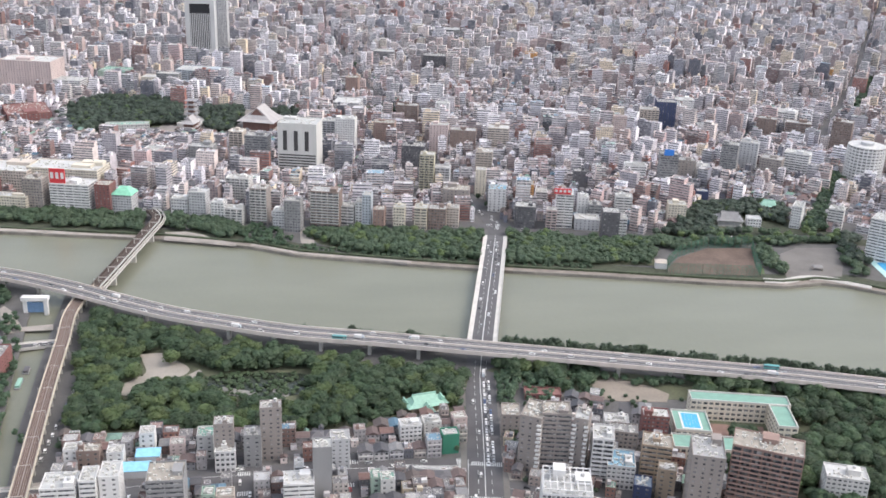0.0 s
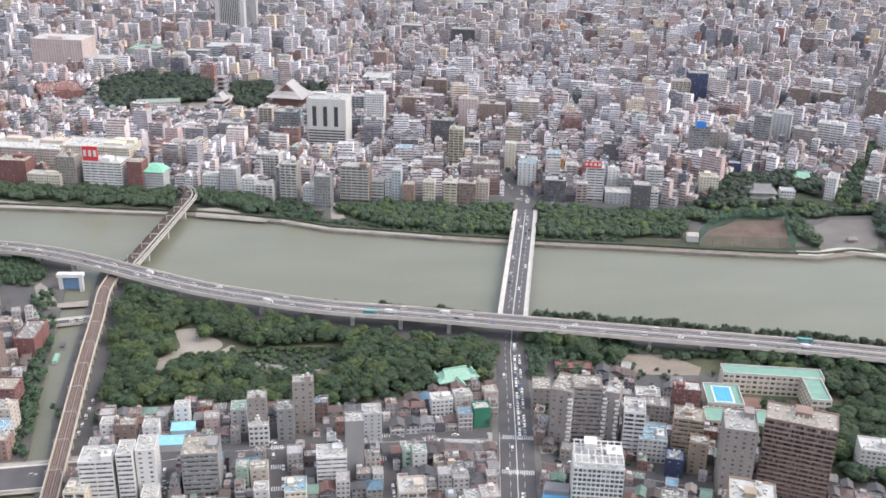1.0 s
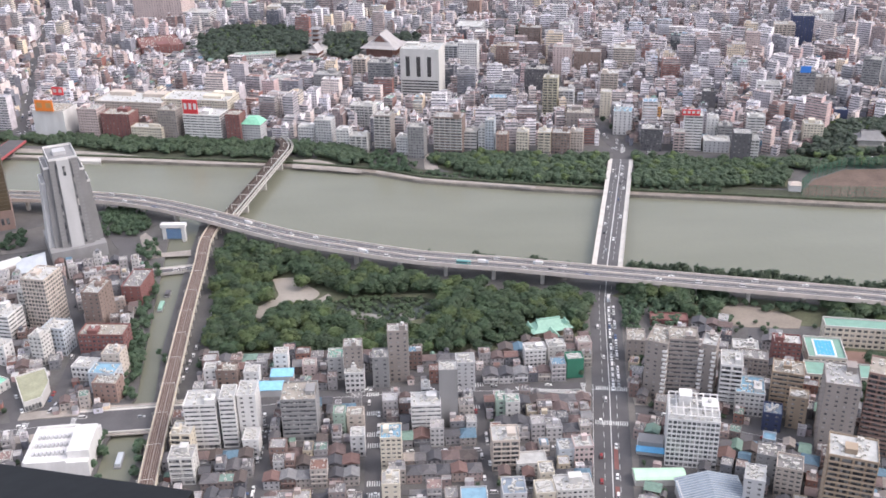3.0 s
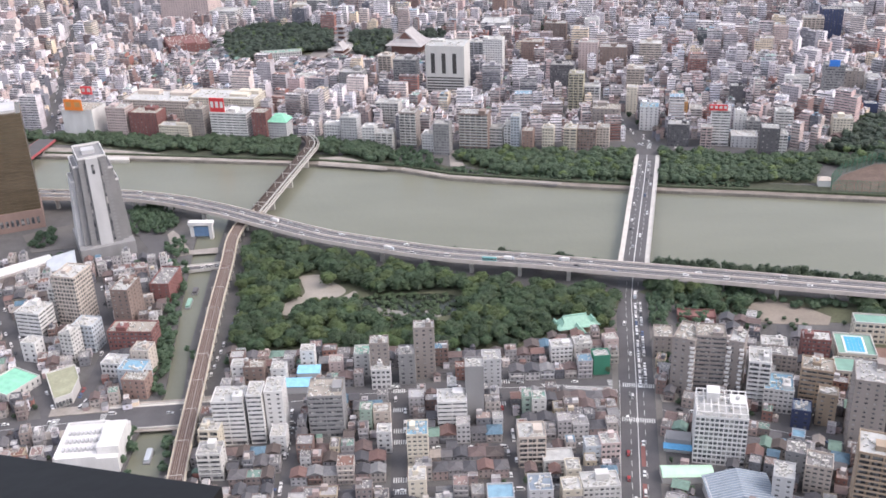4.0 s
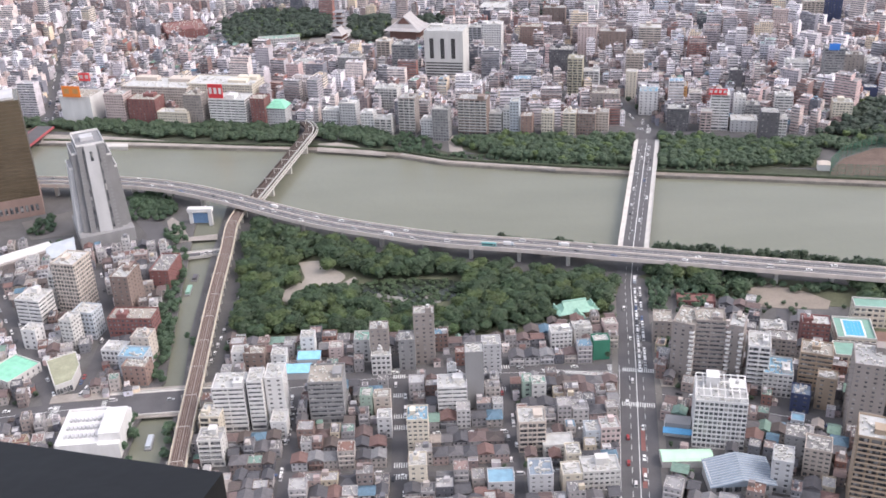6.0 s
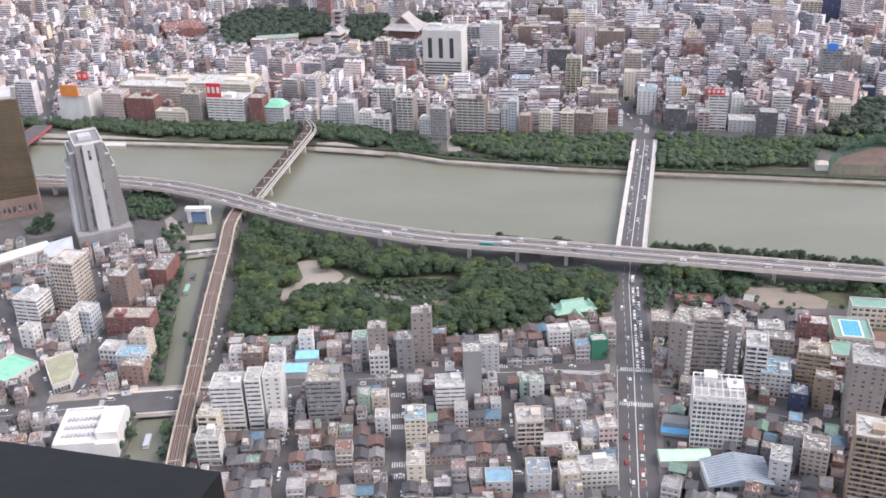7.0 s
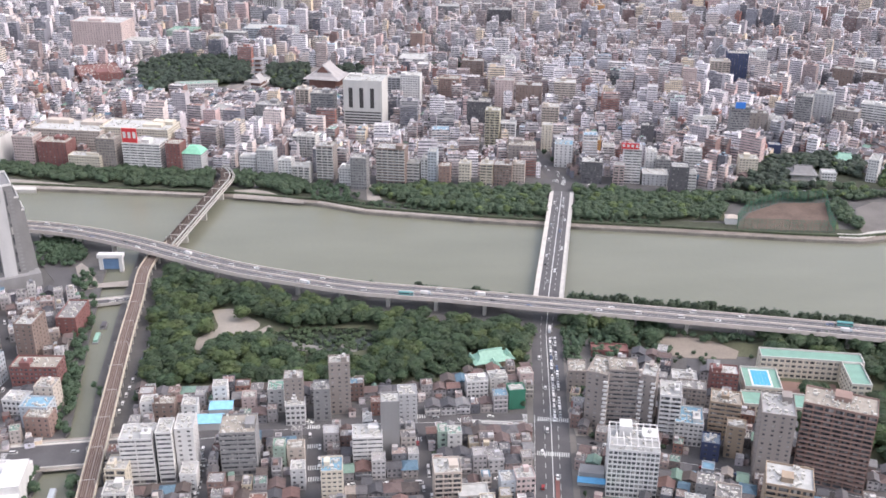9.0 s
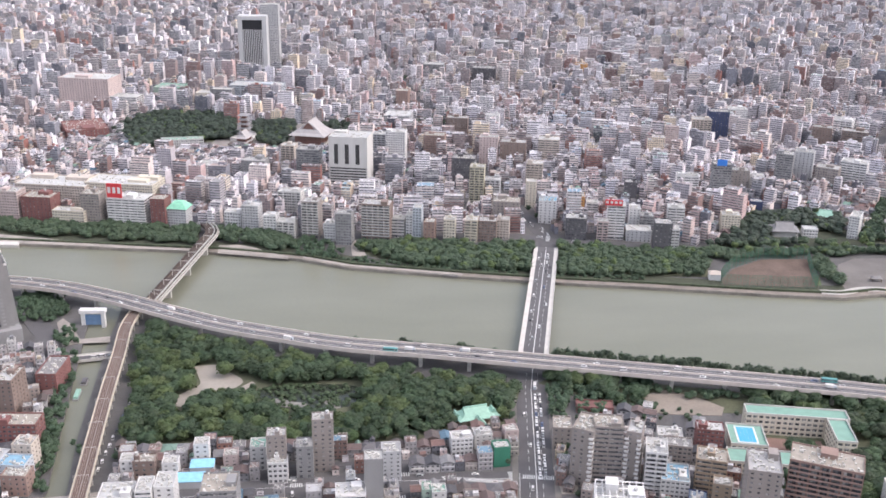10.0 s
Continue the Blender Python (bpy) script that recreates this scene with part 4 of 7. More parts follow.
building(66.6, 559.4, 14.0, 10, 11.8, 4, "white", "grid", "pale", 1, name="office_block")
building(82.5, 565.5, 12.0, 10, 10.2, 4, "offwhite", "sparse", "pale", 1, name="apartment_block")
building(103.3, 568.9, 9.2, 9, 10.2, 6, "pink", "sparse", "warm", 0, name="apartment_block")
building(82.5, 451.4, 10.8, 11, 13.8, 2, "pink", "grid", "pale", 1, name="apartment_block")
building(74.0, 451.9, 8.8, 10, 11.8, 2, "blue", "sparse", "pale", 0, name="apartment_block")
building(60.7, 431.0, 7.8, 10, 12.8, 2, "cream", "sparse", "grey", 0, name="apartment_block")
building(67.6, 416.5, 19.8, 13, 12.2, 2, "offwhite", "grid", "pale", 1, name="office_block")
building(49.8, 445.8, 17.0, 11, 7.8, 2, "offwhite", "sparse", "white", 0, name="apartment_block")
building(17.3, 414.7, 14.0, 12, 9.0, 0, "pale", "sparse", "blue", 0, name="apartment_block")
building(38.9, 412.0, 12.5, 14, 15.0, 0, "pale", "sparse", "sheet", 0, name="apartment_block")
building(56.6, 414.1, 10.2, 11, 12.8, 2, "cream", "sparse", "pale", 0, name="apartment_block")
building(42.7, 500.2, 5.8, 9, 13.8, 0, "green", "sparse", "green", 0, name="apartment_block")
building(48.2, 497.0, 8.5, 9, 14.2, 0, "offwhite", "sparse", "green", 0, name="apartment_block")
building(203.5, 557.1, 16.2, 12, 10.2, -14, "offwhite", "grid", "pale", 1, name="office_block")
building(226.9, 549.8, 17.5, 12, 17.8, -14, "red", "grid", "pale", 1, name="office_block")
building(200.5, 536.4, 17.8, 12, 15.5, -16, "taupe", "grid", "dark", 0, name="office_block")
building(198.1, 480.7, 10.5, 12, 12.0, -20, "navy", "sparse", "sheet", 0, name="apartment_block")
building(133.8, 561.9, 12.2, 16, 16.0, -10, "taupe", "sparse", "warm", 0, name="apartment_block")
building(179.3, 435.6, 12.0, 12, 16.8, -22, "grey", "sparse", "dark", 0, name="apartment_block")
building(185.3, 422.4, 13.5, 14, 17.8, -22, "beige", "grid", "dark", 0, name="office_block")
building(192.2, 462.5, 7.2, 8, 6.8, -22, "blue", "sparse", "blue", 0, name="apartment_block")
building(164.5, 411.1, 10.5, 14, 20.0, -20, "pale", "sparse", "white", 0, name="apartment_block")
building(244.9, 458.7, 39.0, 20, 51.5, -28, "rust", "balcony", "warm", 1, name="apartment_block")
building(221.5, 458.0, 18.5, 24, 46.0, -19, "taupe", "sparse", "grey", 1, name="apartment_block")
building(315.0, 470.2, 24.5, 16, 18.2, -20, "offwhite", "grid", "pale", 1, name="office_block")
building(-426.3, 1079.6, 38.0, 30, 29.0, -13, "white", "blank", "warm", 0, name="apartment_block")
building(-374.3, 1071.1, 23.8, 20, 31.8, -13, "pink", "grid", "grey", 1, name="apartment_block")
building(-347.2, 1065.4, 33.8, 22, 27.2, -13, "red", "sparse", "warm", 1, name="apartment_block")
building(-311.8, 1051.1, 35.5, 14, 15.8, -13, "cream", "grid", "pale", 1, name="apartment_block")
building(-280.9, 1050.2, 21.2, 18, 34.0, -13, "taupe", "grid", "warm", 1, name="office_block")
building(-252.4, 1044.5, 42.0, 24, 30.2, -13, "white", "ribbon", "pale", 1, name="office_block")
building(-205.2, 1034.2, 16.2, 18, 31.8, -13, "red", "sparse", "warm", 0, name="apartment_block")
hipped = building(-188.4, 1034.3, 21.0, 18, 21.0, -13, "pale", "grid", "mint", 0, name="office_block")
hip_top = Mesh()
hip_top.hexa([(-1, -1, 21.4), (22, -1, 21.4), (22, 19, 21.4), (-1, 19, 21.4), (6, 6, 28), (15, 6, 28), (15, 12, 28), (6, 12, 28)])
part("hip_roof", hip_top, ROOFM["mint"], hipped, "bright mint-green hipped roof")
building(-366.0, 1110.8, 82.0, 40, 29.0, -13, "beige", "grid", "pale", 2, name="office_block")
building(-288.8, 1104.6, 79.5, 36, 30.8, -13, "cream", "grid", "pale", 2, name="apartment_block")
building(-127.8, 1030.6, 17.8, 14, 17.2, -13, "white", "grid", "pale", 1, name="office_block")
building(-108.2, 1018.4, 18.0, 16, 27.8, -13, "pale", "grid", "pale", 1, name="office_block")
building(-84.2, 1001.2, 13.5, 14, 22.0, -13, "white", "grid", "pale", 1, name="office_block")
building(-70.2, 993.7, 19.0, 14, 17.5, -13, "offwhite", "balcony", "pale", 1, name="apartment_block")
building(-44.5, 993.3, 18.2, 18, 38.8, -13, "taupe", "balcony", "grey", 1, name="apartment_block")
building(-21.2, 982.5, 12.2, 14, 18.2, -13, "white", "grid", "pale", 1, name="office_block")
building(-9.4, 969.7, 16.8, 16, 32.8, -13, "grey", "grid", "grey", 1, name="office_block")
building(-181.5, 1219.9, 27.2, 22, 18.5, -13, "white", "ribbon", "white", 1, name="office_block")
building(-77.8, 1233.7, 17.5, 18, 38.0, -13, "beige", "balcony", "pale", 1, name="apartment_block")
building(-57.2, 1194.1, 28.5, 20, 42.8, -13, "grey", "ribbon", "grey", 1, name="office_block")
building(-16.8, 1163.4, 46.8, 36, 66.0, -13, "offwhite", "blank", "white", 1, name="apartment_block")
building(-72.8, 1065.9, 26.2, 16, 28.5, -13, "offwhite", "balcony", "pale", 1, name="apartment_block")
building(-122.4, 1181.4, 29.0, 20, 33.2, -13, "grey", "grid", "grey", 1, name="office_block")
building(17.4, 984.2, 30.2, 20, 38.2, -13, "brown", "balcony", "grey", 1, name="apartment_block")
building(49.1, 989.0, 13.8, 14, 20.0, -13, "offwhite", "ribbon", "pale", 1, name="office_block")
building(64.0, 985.0, 7.2, 14, 25.0, -13, "white", "grid", "pale", 1, name="office_block")
building(70.8, 979.6, 9.2, 14, 34.5, -13, "blue", "grid", "white", 0, name="office_block")
building(81.6, 971.4, 11.5, 14, 21.5, -13, "rust", "sparse", "warm", 0, name="apartment_block")
building(102.6, 973.8, 11.8, 14, 23.0, -13, "cream", "grid", "pale", 1, name="apartment_block")
building(124.4, 971.4, 13.2, 14, 23.0, -13, "cream", "balcony", "pale", 1, name="apartment_block")
building(138.4, 969.9, 18.8, 16, 22.2, -13, "brown", "grid", "grey", 1, name="office_block")
building(159.1, 977.0, 13.0, 14, 20.5, -13, "beige", "grid", "grey", 1, name="office_block")
building(159.7, 1013.4, 29.0, 20, 29.5, -13, "taupe", "sparse", "warm", 1, name="apartment_block")
building(144.4, 1092.8, 16.8, 16, 46.0, -13, "yellow", "balcony", "pale", 1, name="apartment_block")
building(163.1, 1096.3, 17.2, 16, 29.5, -13, "pale", "balcony", "pale", 1, name="apartment_block")
building(131.4, 1165.2, 28.5, 22, 37.2, -13, "dark", "grid", "dark", 1, name="office_block")
building(221.3, 1153.8, 20.5, 18, 32.5, -13, "beige", "balcony", "pale", 1, name="apartment_block")
building(209.1, 1085.0, 11.5, 14, 29.8, -13, "cream", "sparse", "pale", 0, name="apartment_block")
building(213.1, 1026.4, 19.5, 18, 25.5, -13, "white", "sparse", "blue", 1, name="apartment_block")
building(250.8, 1048.3, 18.5, 18, 23.0, -13, "orange", "sparse", "warm", 1, name="apartment_block")
building(231.3, 971.4, 21.8, 18, 23.0, -13, "dark", "grid", "white", 1, name="office_block")
building(275.0, 970.2, 18.5, 18, 36.5, -13, "white", "ribbon", "white", 0, name="office_block")
building(263.5, 963.2, 11.0, 14, 21.2, -13, "pink", "balcony", "pale", 0, name="apartment_block")
building(306.1, 994.4, 11.5, 16, 25.0, -13, "white", "sparse", "pale", 1, name="apartment_block")
building(315.0, 983.6, 14.5, 16, 19.8, -13, "grey", "ribbon", "grey", 1, name="office_block")
building(313.7, 928.5, 17.5, 18, 30.0, -13, "dark", "sparse", "grey", 0, name="apartment_block")
building(331.2, 928.8, 8.8, 14, 23.0, -13, "white", "balcony", "white", 0, name="apartment_block")
building(346.0, 986.2, 17.8, 16, 27.8, -13, "offwhite", "ribbon", "pale", 1, name="office_block")
building(432.9, 1092.3, 21.8, 18, 45.5, -13, "grey", "ribbon", "dark", 0, name="office_block")
building(461.8, 1108.0, 22.0, 16, 33.5, -13, "taupe", "sparse", "grey", 1, name="apartment_block")
building(486.6, 1109.4, 17.2, 16, 25.5, -13, "white", "sparse", "pale", 1, name="apartment_block")
building(395.1, 1105.9, 25.5, 20, 27.8, -13, "white", "ribbon", "grey", 1, name="office_block")
building(404.2, 979.7, 19.5, 16, 20.5, -13, "cream", "grid", "pale", 1, name="apartment_block")
building(466.0, 1052.0, 14.0, 12, 11.8, -13, "navy", "blank", "sheet", 0, name="apartment_block")
building(294.5, 962.2, 26.2, 20, 11.5, -13, "pale", "sparse", "white", 0, name="apartment_block")
building(326.5, 1087.9, 14.5, 14, 26.5, -13, "dark", "sparse", "grey", 1, name="apartment_block")
building(271.2, 1045.9, 13.5, 16, 15.2, -13, "white", "ribbon", "white", 0, name="office_block")
building(262.6, 1287.6, 28.0, 22, 28.8, -13, "beige", "ribbon", "pale", 1, name="office_block")
building(206.8, 1267.1, 34.2, 20, 31.0, -13, "brown", "sparse", "grey", 1, name="apartment_block")
building(56.0, 1269.2, 25.5, 20, 45.8, -13, "white", "grid", "pale", 1, name="office_block")
building(39.4, 1290.1, 17.8, 18, 37.8, -13, "pale", "balcony", "pale", 1, name="apartment_block")
building(106.5, 1280.9, 27.5, 22, 37.8, -13, "rust", "grid", "warm", 1, name="office_block")
building(180.1, 1270.7, 24.5, 18, 37.2, -13, "pink", "sparse", "grey", 1, name="apartment_block")
building(209.6, 1420.9, 19.5, 16, 32.8, -13, "white", "sparse", "white", 1, name="apartment_block")
building(148.5, 1396.6, 30.8, 18, 35.0, -13, "brown", "grid", "grey", 1, name="office_block")
building(502.0, 1365.3, 27.5, 20, 36.8, -13, "beige", "balcony", "grey", 1, name="apartment_block")
building(588.3, 1352.3, 18.2, 20, 15.8, -13, "white", "sparse", "white", 1, name="apartment_block")
building(530.7, 1377.0, 28.8, 24, 45.2, -13, "navy", "sparse", "dark", 0, name="apartment_block")
building(592.2, 1458.8, 28.8, 22, 31.0, -13, "white", "grid", "pale", 1, name="office_block")
building(-185.2, 1666.8, 84.8, 40, 32.0, -13, "blue", "ribbon", "white", 1, name="office_block")
building(-213.0, 1637.9, 35.5, 18, 31.2, -13, "grey", "ribbon", "pale", 0, name="office_block")
building(-453.4, 1645.8, 84.2, 50, 49.5, -13, "pink", "sparse", "pale", 1, name="apartment_block")
building(-371.8, 1628.6, 45.0, 30, 21.8, -13, "white", "ribbon", "white", 0, name="office_block")
building(-388, 1420, 58, 70, 14.0, 20, "red", "sparse", "red", 1, name="apartment_block")
building(-316.7, 1711.2, 47.0, 40, 20.8, -13, "green", "sparse", "green", 0, name="apartment_block")
building(-240.3, 1659.5, 26.0, 26, 21.0, -13, "cream", "sparse", "pale", 0, name="apartment_block")
building(235.7, 1786.2, 41.8, 30, 38.0, -13, "dark", "grid", "dark", 0, name="office_block")
building(301.9, 2144.0, 57.8, 40, 32.5, -13, "grey", "ribbon", "grey", 0, name="office_block")
building(345.6, 1958.7, 41.8, 30, 15.2, -13, "blue", "ribbon", "pale", 0, name="office_block")
building(619.4, 2246.5, 25.8, 26, 34.5, -13, "rust", "sparse", "warm", 0, name="apartment_block")
building(748.4, 2393.3, 91.0, 50, 27.5, -13, "grey", "sparse", "grey", 1, name="apartment_block")
building(450.8, 1894.6, 24.2, 20, 25.8, -13, "orange", "sparse", "warm", 0, name="apartment_block")
building(526.0, 1892.9, 27.0, 24, 26.0, -13, "yellow", "sparse", "pale", 0, name="apartment_block")
building(-138.9, 2700.0, 46.2, 40, 29.5, -13, "pale", "ribbon", "pale", 0, name="office_block")
building(155.0, 1901.0, 39.8, 30, 25.5, -13, "grey", "ribbon", "grey", 0, name="office_block")
building(88.0, 1613.2, 20.2, 22, 31.5, -13, "rust", "sparse", "warm", 0, name="apartment_block")
building(62.2, 1479.4, 39.2, 40, 20.5, -13, "pale", "ribbon", "pale", 0, name="office_block")
building(703.0, 1314.3, 35.2, 22, 30.5, -30, "brown", "ribbon", "grey", 1, name="office_block")
building(671.3, 1337.4, 26.0, 20, 30.8, -30, "brown", "sparse", "grey", 1, name="apartment_block")
building(618.5, 1147.9, 31.5, 22, 32.2, -36, "white", "ribbon", "pale", 1, name="office_block")
building(579.3, 1133.3, 27.0, 22, 29.2, -36, "taupe", "grid", "grey", 1, name="office_block")
building(535.6, 1152.1, 20.5, 20, 41.8, -30, "grey", "ribbon", "grey", 1, name="office_block")
building(571.1, 1175.9, 23.2, 20, 37.8, -30, "pale", "sparse", "grey", 1, name="apartment_block")
building(711.1, 1396.1, 43.8, 30, 29.5, -36, "white", "ribbon", "grey", 1, name="office_block")
building(729.5, 1235.4, 25.8, 20, 51.0, -36, "brown", "grid", "grey", 1, name="office_block")
building(993.1, 1766.2, 44.8, 30, 25.5, -36, "orange", "sparse", "warm", 0, name="apartment_block")
building(576.8, 954.1, 16.0, 16, 22.0, -36, "offwhite", "ribbon", "pale", 1, name="office_block")
building(536.0, 958.0, 10.5, 24, 24.0, -36, "white", "grid", "white", 0, name="office_block")
building(569.3, 863.1, 31.0, 26, 42.8, -45, "white", "ribbon", "white", 1, name="office_block")


# ---------------------------------------------------------------- landmarks
def hip_gable(mesh, w, d, z0, z1, z2, cx=0.0, cy=0.0, along_x=True, core=0.62):
    """A temple roof: a sweeping skirt up to a gabled top."""
    def ring(fx, fy, z):
        X, Y = (w / 2 * fx, d / 2 * fy) if along_x else (d / 2 * fy, w / 2 * fx)
        return [(cx - X, cy - Y, z), (cx + X, cy - Y, z), (cx + X, cy + Y, z), (cx - X, cy + Y, z)]
    rings = [ring(1, 1, z0 - 0.4), ring(1.0, 1.0, z0), ring((1 + core) / 2 * 0.97, 0.74, z0 + (z1 - z0) * 0.38), ring(core, 0.5, z1)]
    n = len(mesh.v)
    for r in rings:
        mesh.v += r
    for k in range(3):
        for i in range(4):
            mesh.f.append((n + 4 * k + i, n + 4 * k + (i + 1) % 4, n + 4 * k + 4 + (i + 1) % 4, n + 4 * k + 4 + i))
            mesh.m.append(0)
    mesh.f.append((n + 3, n + 2, n + 1, n))
    mesh.m.append(0)
    X = w / 2 * core
    a, b = ((cx - X * 1.04, cy, z2), (cx + X * 1.04, cy, z2)) if along_x else ((cx, cy - X * 1.04, z2), (cx, cy + X * 1.04, z2))
    mesh.v += [a, b]
    p, q = n + 16, n + 17
    t = n + 12
    mesh.f += [(t, t + 1, q, p), (t + 1, t + 2, q), (t + 2, t + 3, p, q), (t + 3, t, p)] if along_x else [(t + 1, t + 2, q, p), (t + 2, t + 3, q), (t + 3, t, p, q), (t, t + 1, p)]
    mesh.m += [0] * 4
    mesh.beam(a, b, 0.9, 0.9)


def temple(name, x, y, rot, w, d, eave, z1, z2, roof, wall, label, category):
    claim(x - w / 2, y - d / 2, w, d, 0, 2)
    b = thing(name, pose(x, y, 0, 0, 0, rot), label, category)
    m = Mesh()
    m.box(-w * .46, w * .46, -d * .44, d * .44, 0, 1.2)
    part("stone_base", m, CONCRETE, b)
    m = Mesh()
    m.box(-w * .38, w * .38, -d * .36, d * .36, 1.2, eave - 0.35)
    inner = part("hall_wall", m, wall, b)
    m = Mesh()
    hip_gable(m, w, d, eave, z1, z2)
    part("roof", m, roof, b)
    for i in range(7):
        c = Mesh()
        c.tube(-w * .42 + i * w * .14, -d * .41, 1.2, eave - 0.4, 0.35, 0.35, 8)
        part("pillar", c, wall, inner)
    return b


def arch(mesh, ln, curve):
    """A vaulted roof in one piece: the curve in y and z, drawn out along x."""
    n, k = len(mesh.v), len(curve)
    mesh.v += [(0, y, z) for y, z in curve] + [(ln, y, z) for y, z in curve]
    mesh.f += [(n + i, n + k + i, n + k + i + 1, n + i + 1) for i in range(k - 1)] + [tuple(range(n + k - 1, n - 1, -1)), tuple(range(n + k, n + 2 * k)), (n, n + k - 1, n + 2 * k - 1, n + k)]
    mesh.m += [0] * (k + 2)


TEMPLE_TILE = plain("temple_tiles", (0.36, 0.335, 0.335), 0.6, 0, 0.15, 0.15)
VERMILION = plain("vermilion_wood", (0.17, 0.09, 0.075), 0.7, 0, 0.2, 0.3)
hall = temple("temple_hall", -43, 1405, 72, 50, 54, 14, 22, 33, TEMPLE_TILE, VERMILION, "large temple hall with a sweeping grey tiled roof", "temple")
for side in (-1, 1):
    m = Mesh()
    m.hexa([(side * 15.6, -9, 22.4), (side * 16.0, -9, 22.4), (side * 16.0, 9, 22.4), (side * 15.6, 9, 22.4), (side * 15.6, -0.4, 31.6), (side * 16.0, -0.4, 31.6), (side * 16.0, 0.4, 31.6), (side * 15.6, 0.4, 31.6)])
    part("gable_panel", m, VERMILION, hall, "vermilion gable panel")
gate = temple("temple_gate", -138, 1388, 72, 28, 18, 13, 17, 22, TEMPLE_TILE, VERMILION, "two-storey temple gate with a grey tiled roof", "temple gate")
m = Mesh()
hip_gable(m, 30, 18, 7, 9, 9.5)
part("lower_roof", m, TEMPLE_TILE, gate)
pagoda = thing("pagoda", pose(-140, 1428, 0, 0, 0, -13), "five-storeyed pagoda with grey tiled roofs", "pagoda")
m = Mesh()
m.box(-17, 17, -17, 17, 0, 5)
part("base_hall", m, PALECON, pagoda)
PAGODA_TILE = plain("pagoda_tiles", (0.25, 0.24, 0.25), 0.65, 0, 0.15, 0.2)
for k in range(5):
    wd = 9.5 - 0.7 * k
    z = 5 + 6.4 * k
    m = Mesh()
    m.box(-wd / 2, wd / 2, -wd / 2, wd / 2, z, z + 4.6)
    floor_ob = part("storey", m, VERMILION, pagoda)
    m = Mesh()
    e = wd / 2 + 4.8
    i = wd / 2 - 0.3
    m.hexa([(-e, -e, z + 4.4), (e, -e, z + 4.4), (e, e, z + 4.4), (-e, e, z + 4.4), (-i, -i, z + 6.5), (i, -i, z + 6.5), (i, i, z + 6.5), (-i, i, z + 6.5)])
    part("roof", m, PAGODA_TILE, floor_ob)
m = Mesh()
m.tube(0, 0, 37, 50, 0.5, 0.15, 8)
part("spire", m, RUST, pagoda)

shrine = temple("shrine", 87, 601, 12, 27, 15, 6.5, 9.5, 13, COPPER, WALLM["tan"], "wooden shrine with a verdigris copper roof among park trees", "shrine")
for ox, oy, ww, dd, z in ((0, -8.5, 9, 9, 5.2), (-13, 2, 10, 9, 5.0), (13.5, 1, 10, 9, 5.0)):
    m = Mesh()
    hip_gable(m, ww, dd, z, z + 2.0, z + 4.2, ox, oy, False)
    part("side_roof", m, COPPER, shrine)
    m = Mesh()
    m.box(ox - ww * .35, ox + ww * .35, oy - dd * .35, oy + dd * .35, 0, z - 0.4)
    part("side_wall", m, WALLM["tan"], shrine)
temple("shrine", 540, 1018, -20, 22, 16, 6, 9, 12, COPPER, WALLM["tan"], "small hillside shrine with a pale green copper roof", "shrine")
temple("temple_hall", 472, 973, -13, 30, 24, 7, 10, 14.5, plain("dark_hall_tiles", (0.19, 0.185, 0.19), 0.7, 0, 0.15, 0.2), WALLM["offwhite"], "low temple building with a broad grey roof", "temple")
building(489, 962, 15, 12, 9, -13, "white", "grid", "white", 0, name="office_block")

drum_x, drum_y = 723, 1135
claim(drum_x - 27, drum_y - 27, 54, 54, 0, 1)
building(-252, 1380, 58, 16, 10, 6, "offwhite", "grid", "green", 0, name="office_block")
drum = thing("round_office_block", pose(drum_x, drum_y, 0) @ Matrix.Diagonal((0.88, 0.88, 1, 1)), "round white office block with rings of windows", "office block")
m = Mesh()
m.tube(0, 0, 0, 44, 25.4, 25.4, 40)
part("window_glazing", m, GLASS, drum)
for k in range(11):
    m = Mesh()
    m.tube(0, 0, k * 4.0, k * 4.0 + 2.2, 26.2, 26.2, 40)
    part("floor_ring", m, WALLM["white"], drum)
for k in range(28):
    m = Mesh()
    a = 2 * math.pi * k / 28
    m.beam((26.0 * math.cos(a), 26.0 * math.sin(a), 0), (26.0 * math.cos(a), 26.0 * math.sin(a), 43.5), 1.2, 1.2)
    part("pier", m, WALLM["white"], drum)
m = Mesh()
m.tube(0, 0, 44, 45.2, 26.2, 26.2, 40)
part("roof", m, ROOFM["pale"], drum)
m = Mesh()
m.tube(0, 0, 45.2, 49, 9, 9, 24)
part("roof_house", m, WALLM["pale"], drum)

# open steel frames on the roof of the white office block, and dark window strips on the off-white slab
crown = thing("roof_frame", pose(133.4, 450.9, 31.05, 0, 0, -12), "white open steel frame on an office roof", "roof frame")
for y in (0.6, 8, 16, 23.4):
    m = Mesh()
    m.box(0.5, 27.5, y - .3, y + .3, 3.0, 3.6)
    part("beam", m, WALLM["white"], crown)
for k in range(8):
    m = Mesh()
    x = 0.6 + k * 26.8 / 7
    m.box(x - .25, x + .25, 0.6, 23.4, 3.05, 3.5)
    part("cross_beam", m, WALLM["white"], crown)
    for y in (0.6, 23.4):
        m = Mesh()
        m.box(x - .25, x + .25, y - .25, y + .25, 0, 3.0)
        part("post", m, WALLM["white"], crown)
m = Mesh()
m.box(6, 13, 14, 22, 0, 7)
part("plant_room", m, WALLM["white"], crown)
slab = thing("window_front", pose(-16.8, 1163.4, 0, 0, 0, -13), "dark tall window strips on an off-white slab block", "window front")
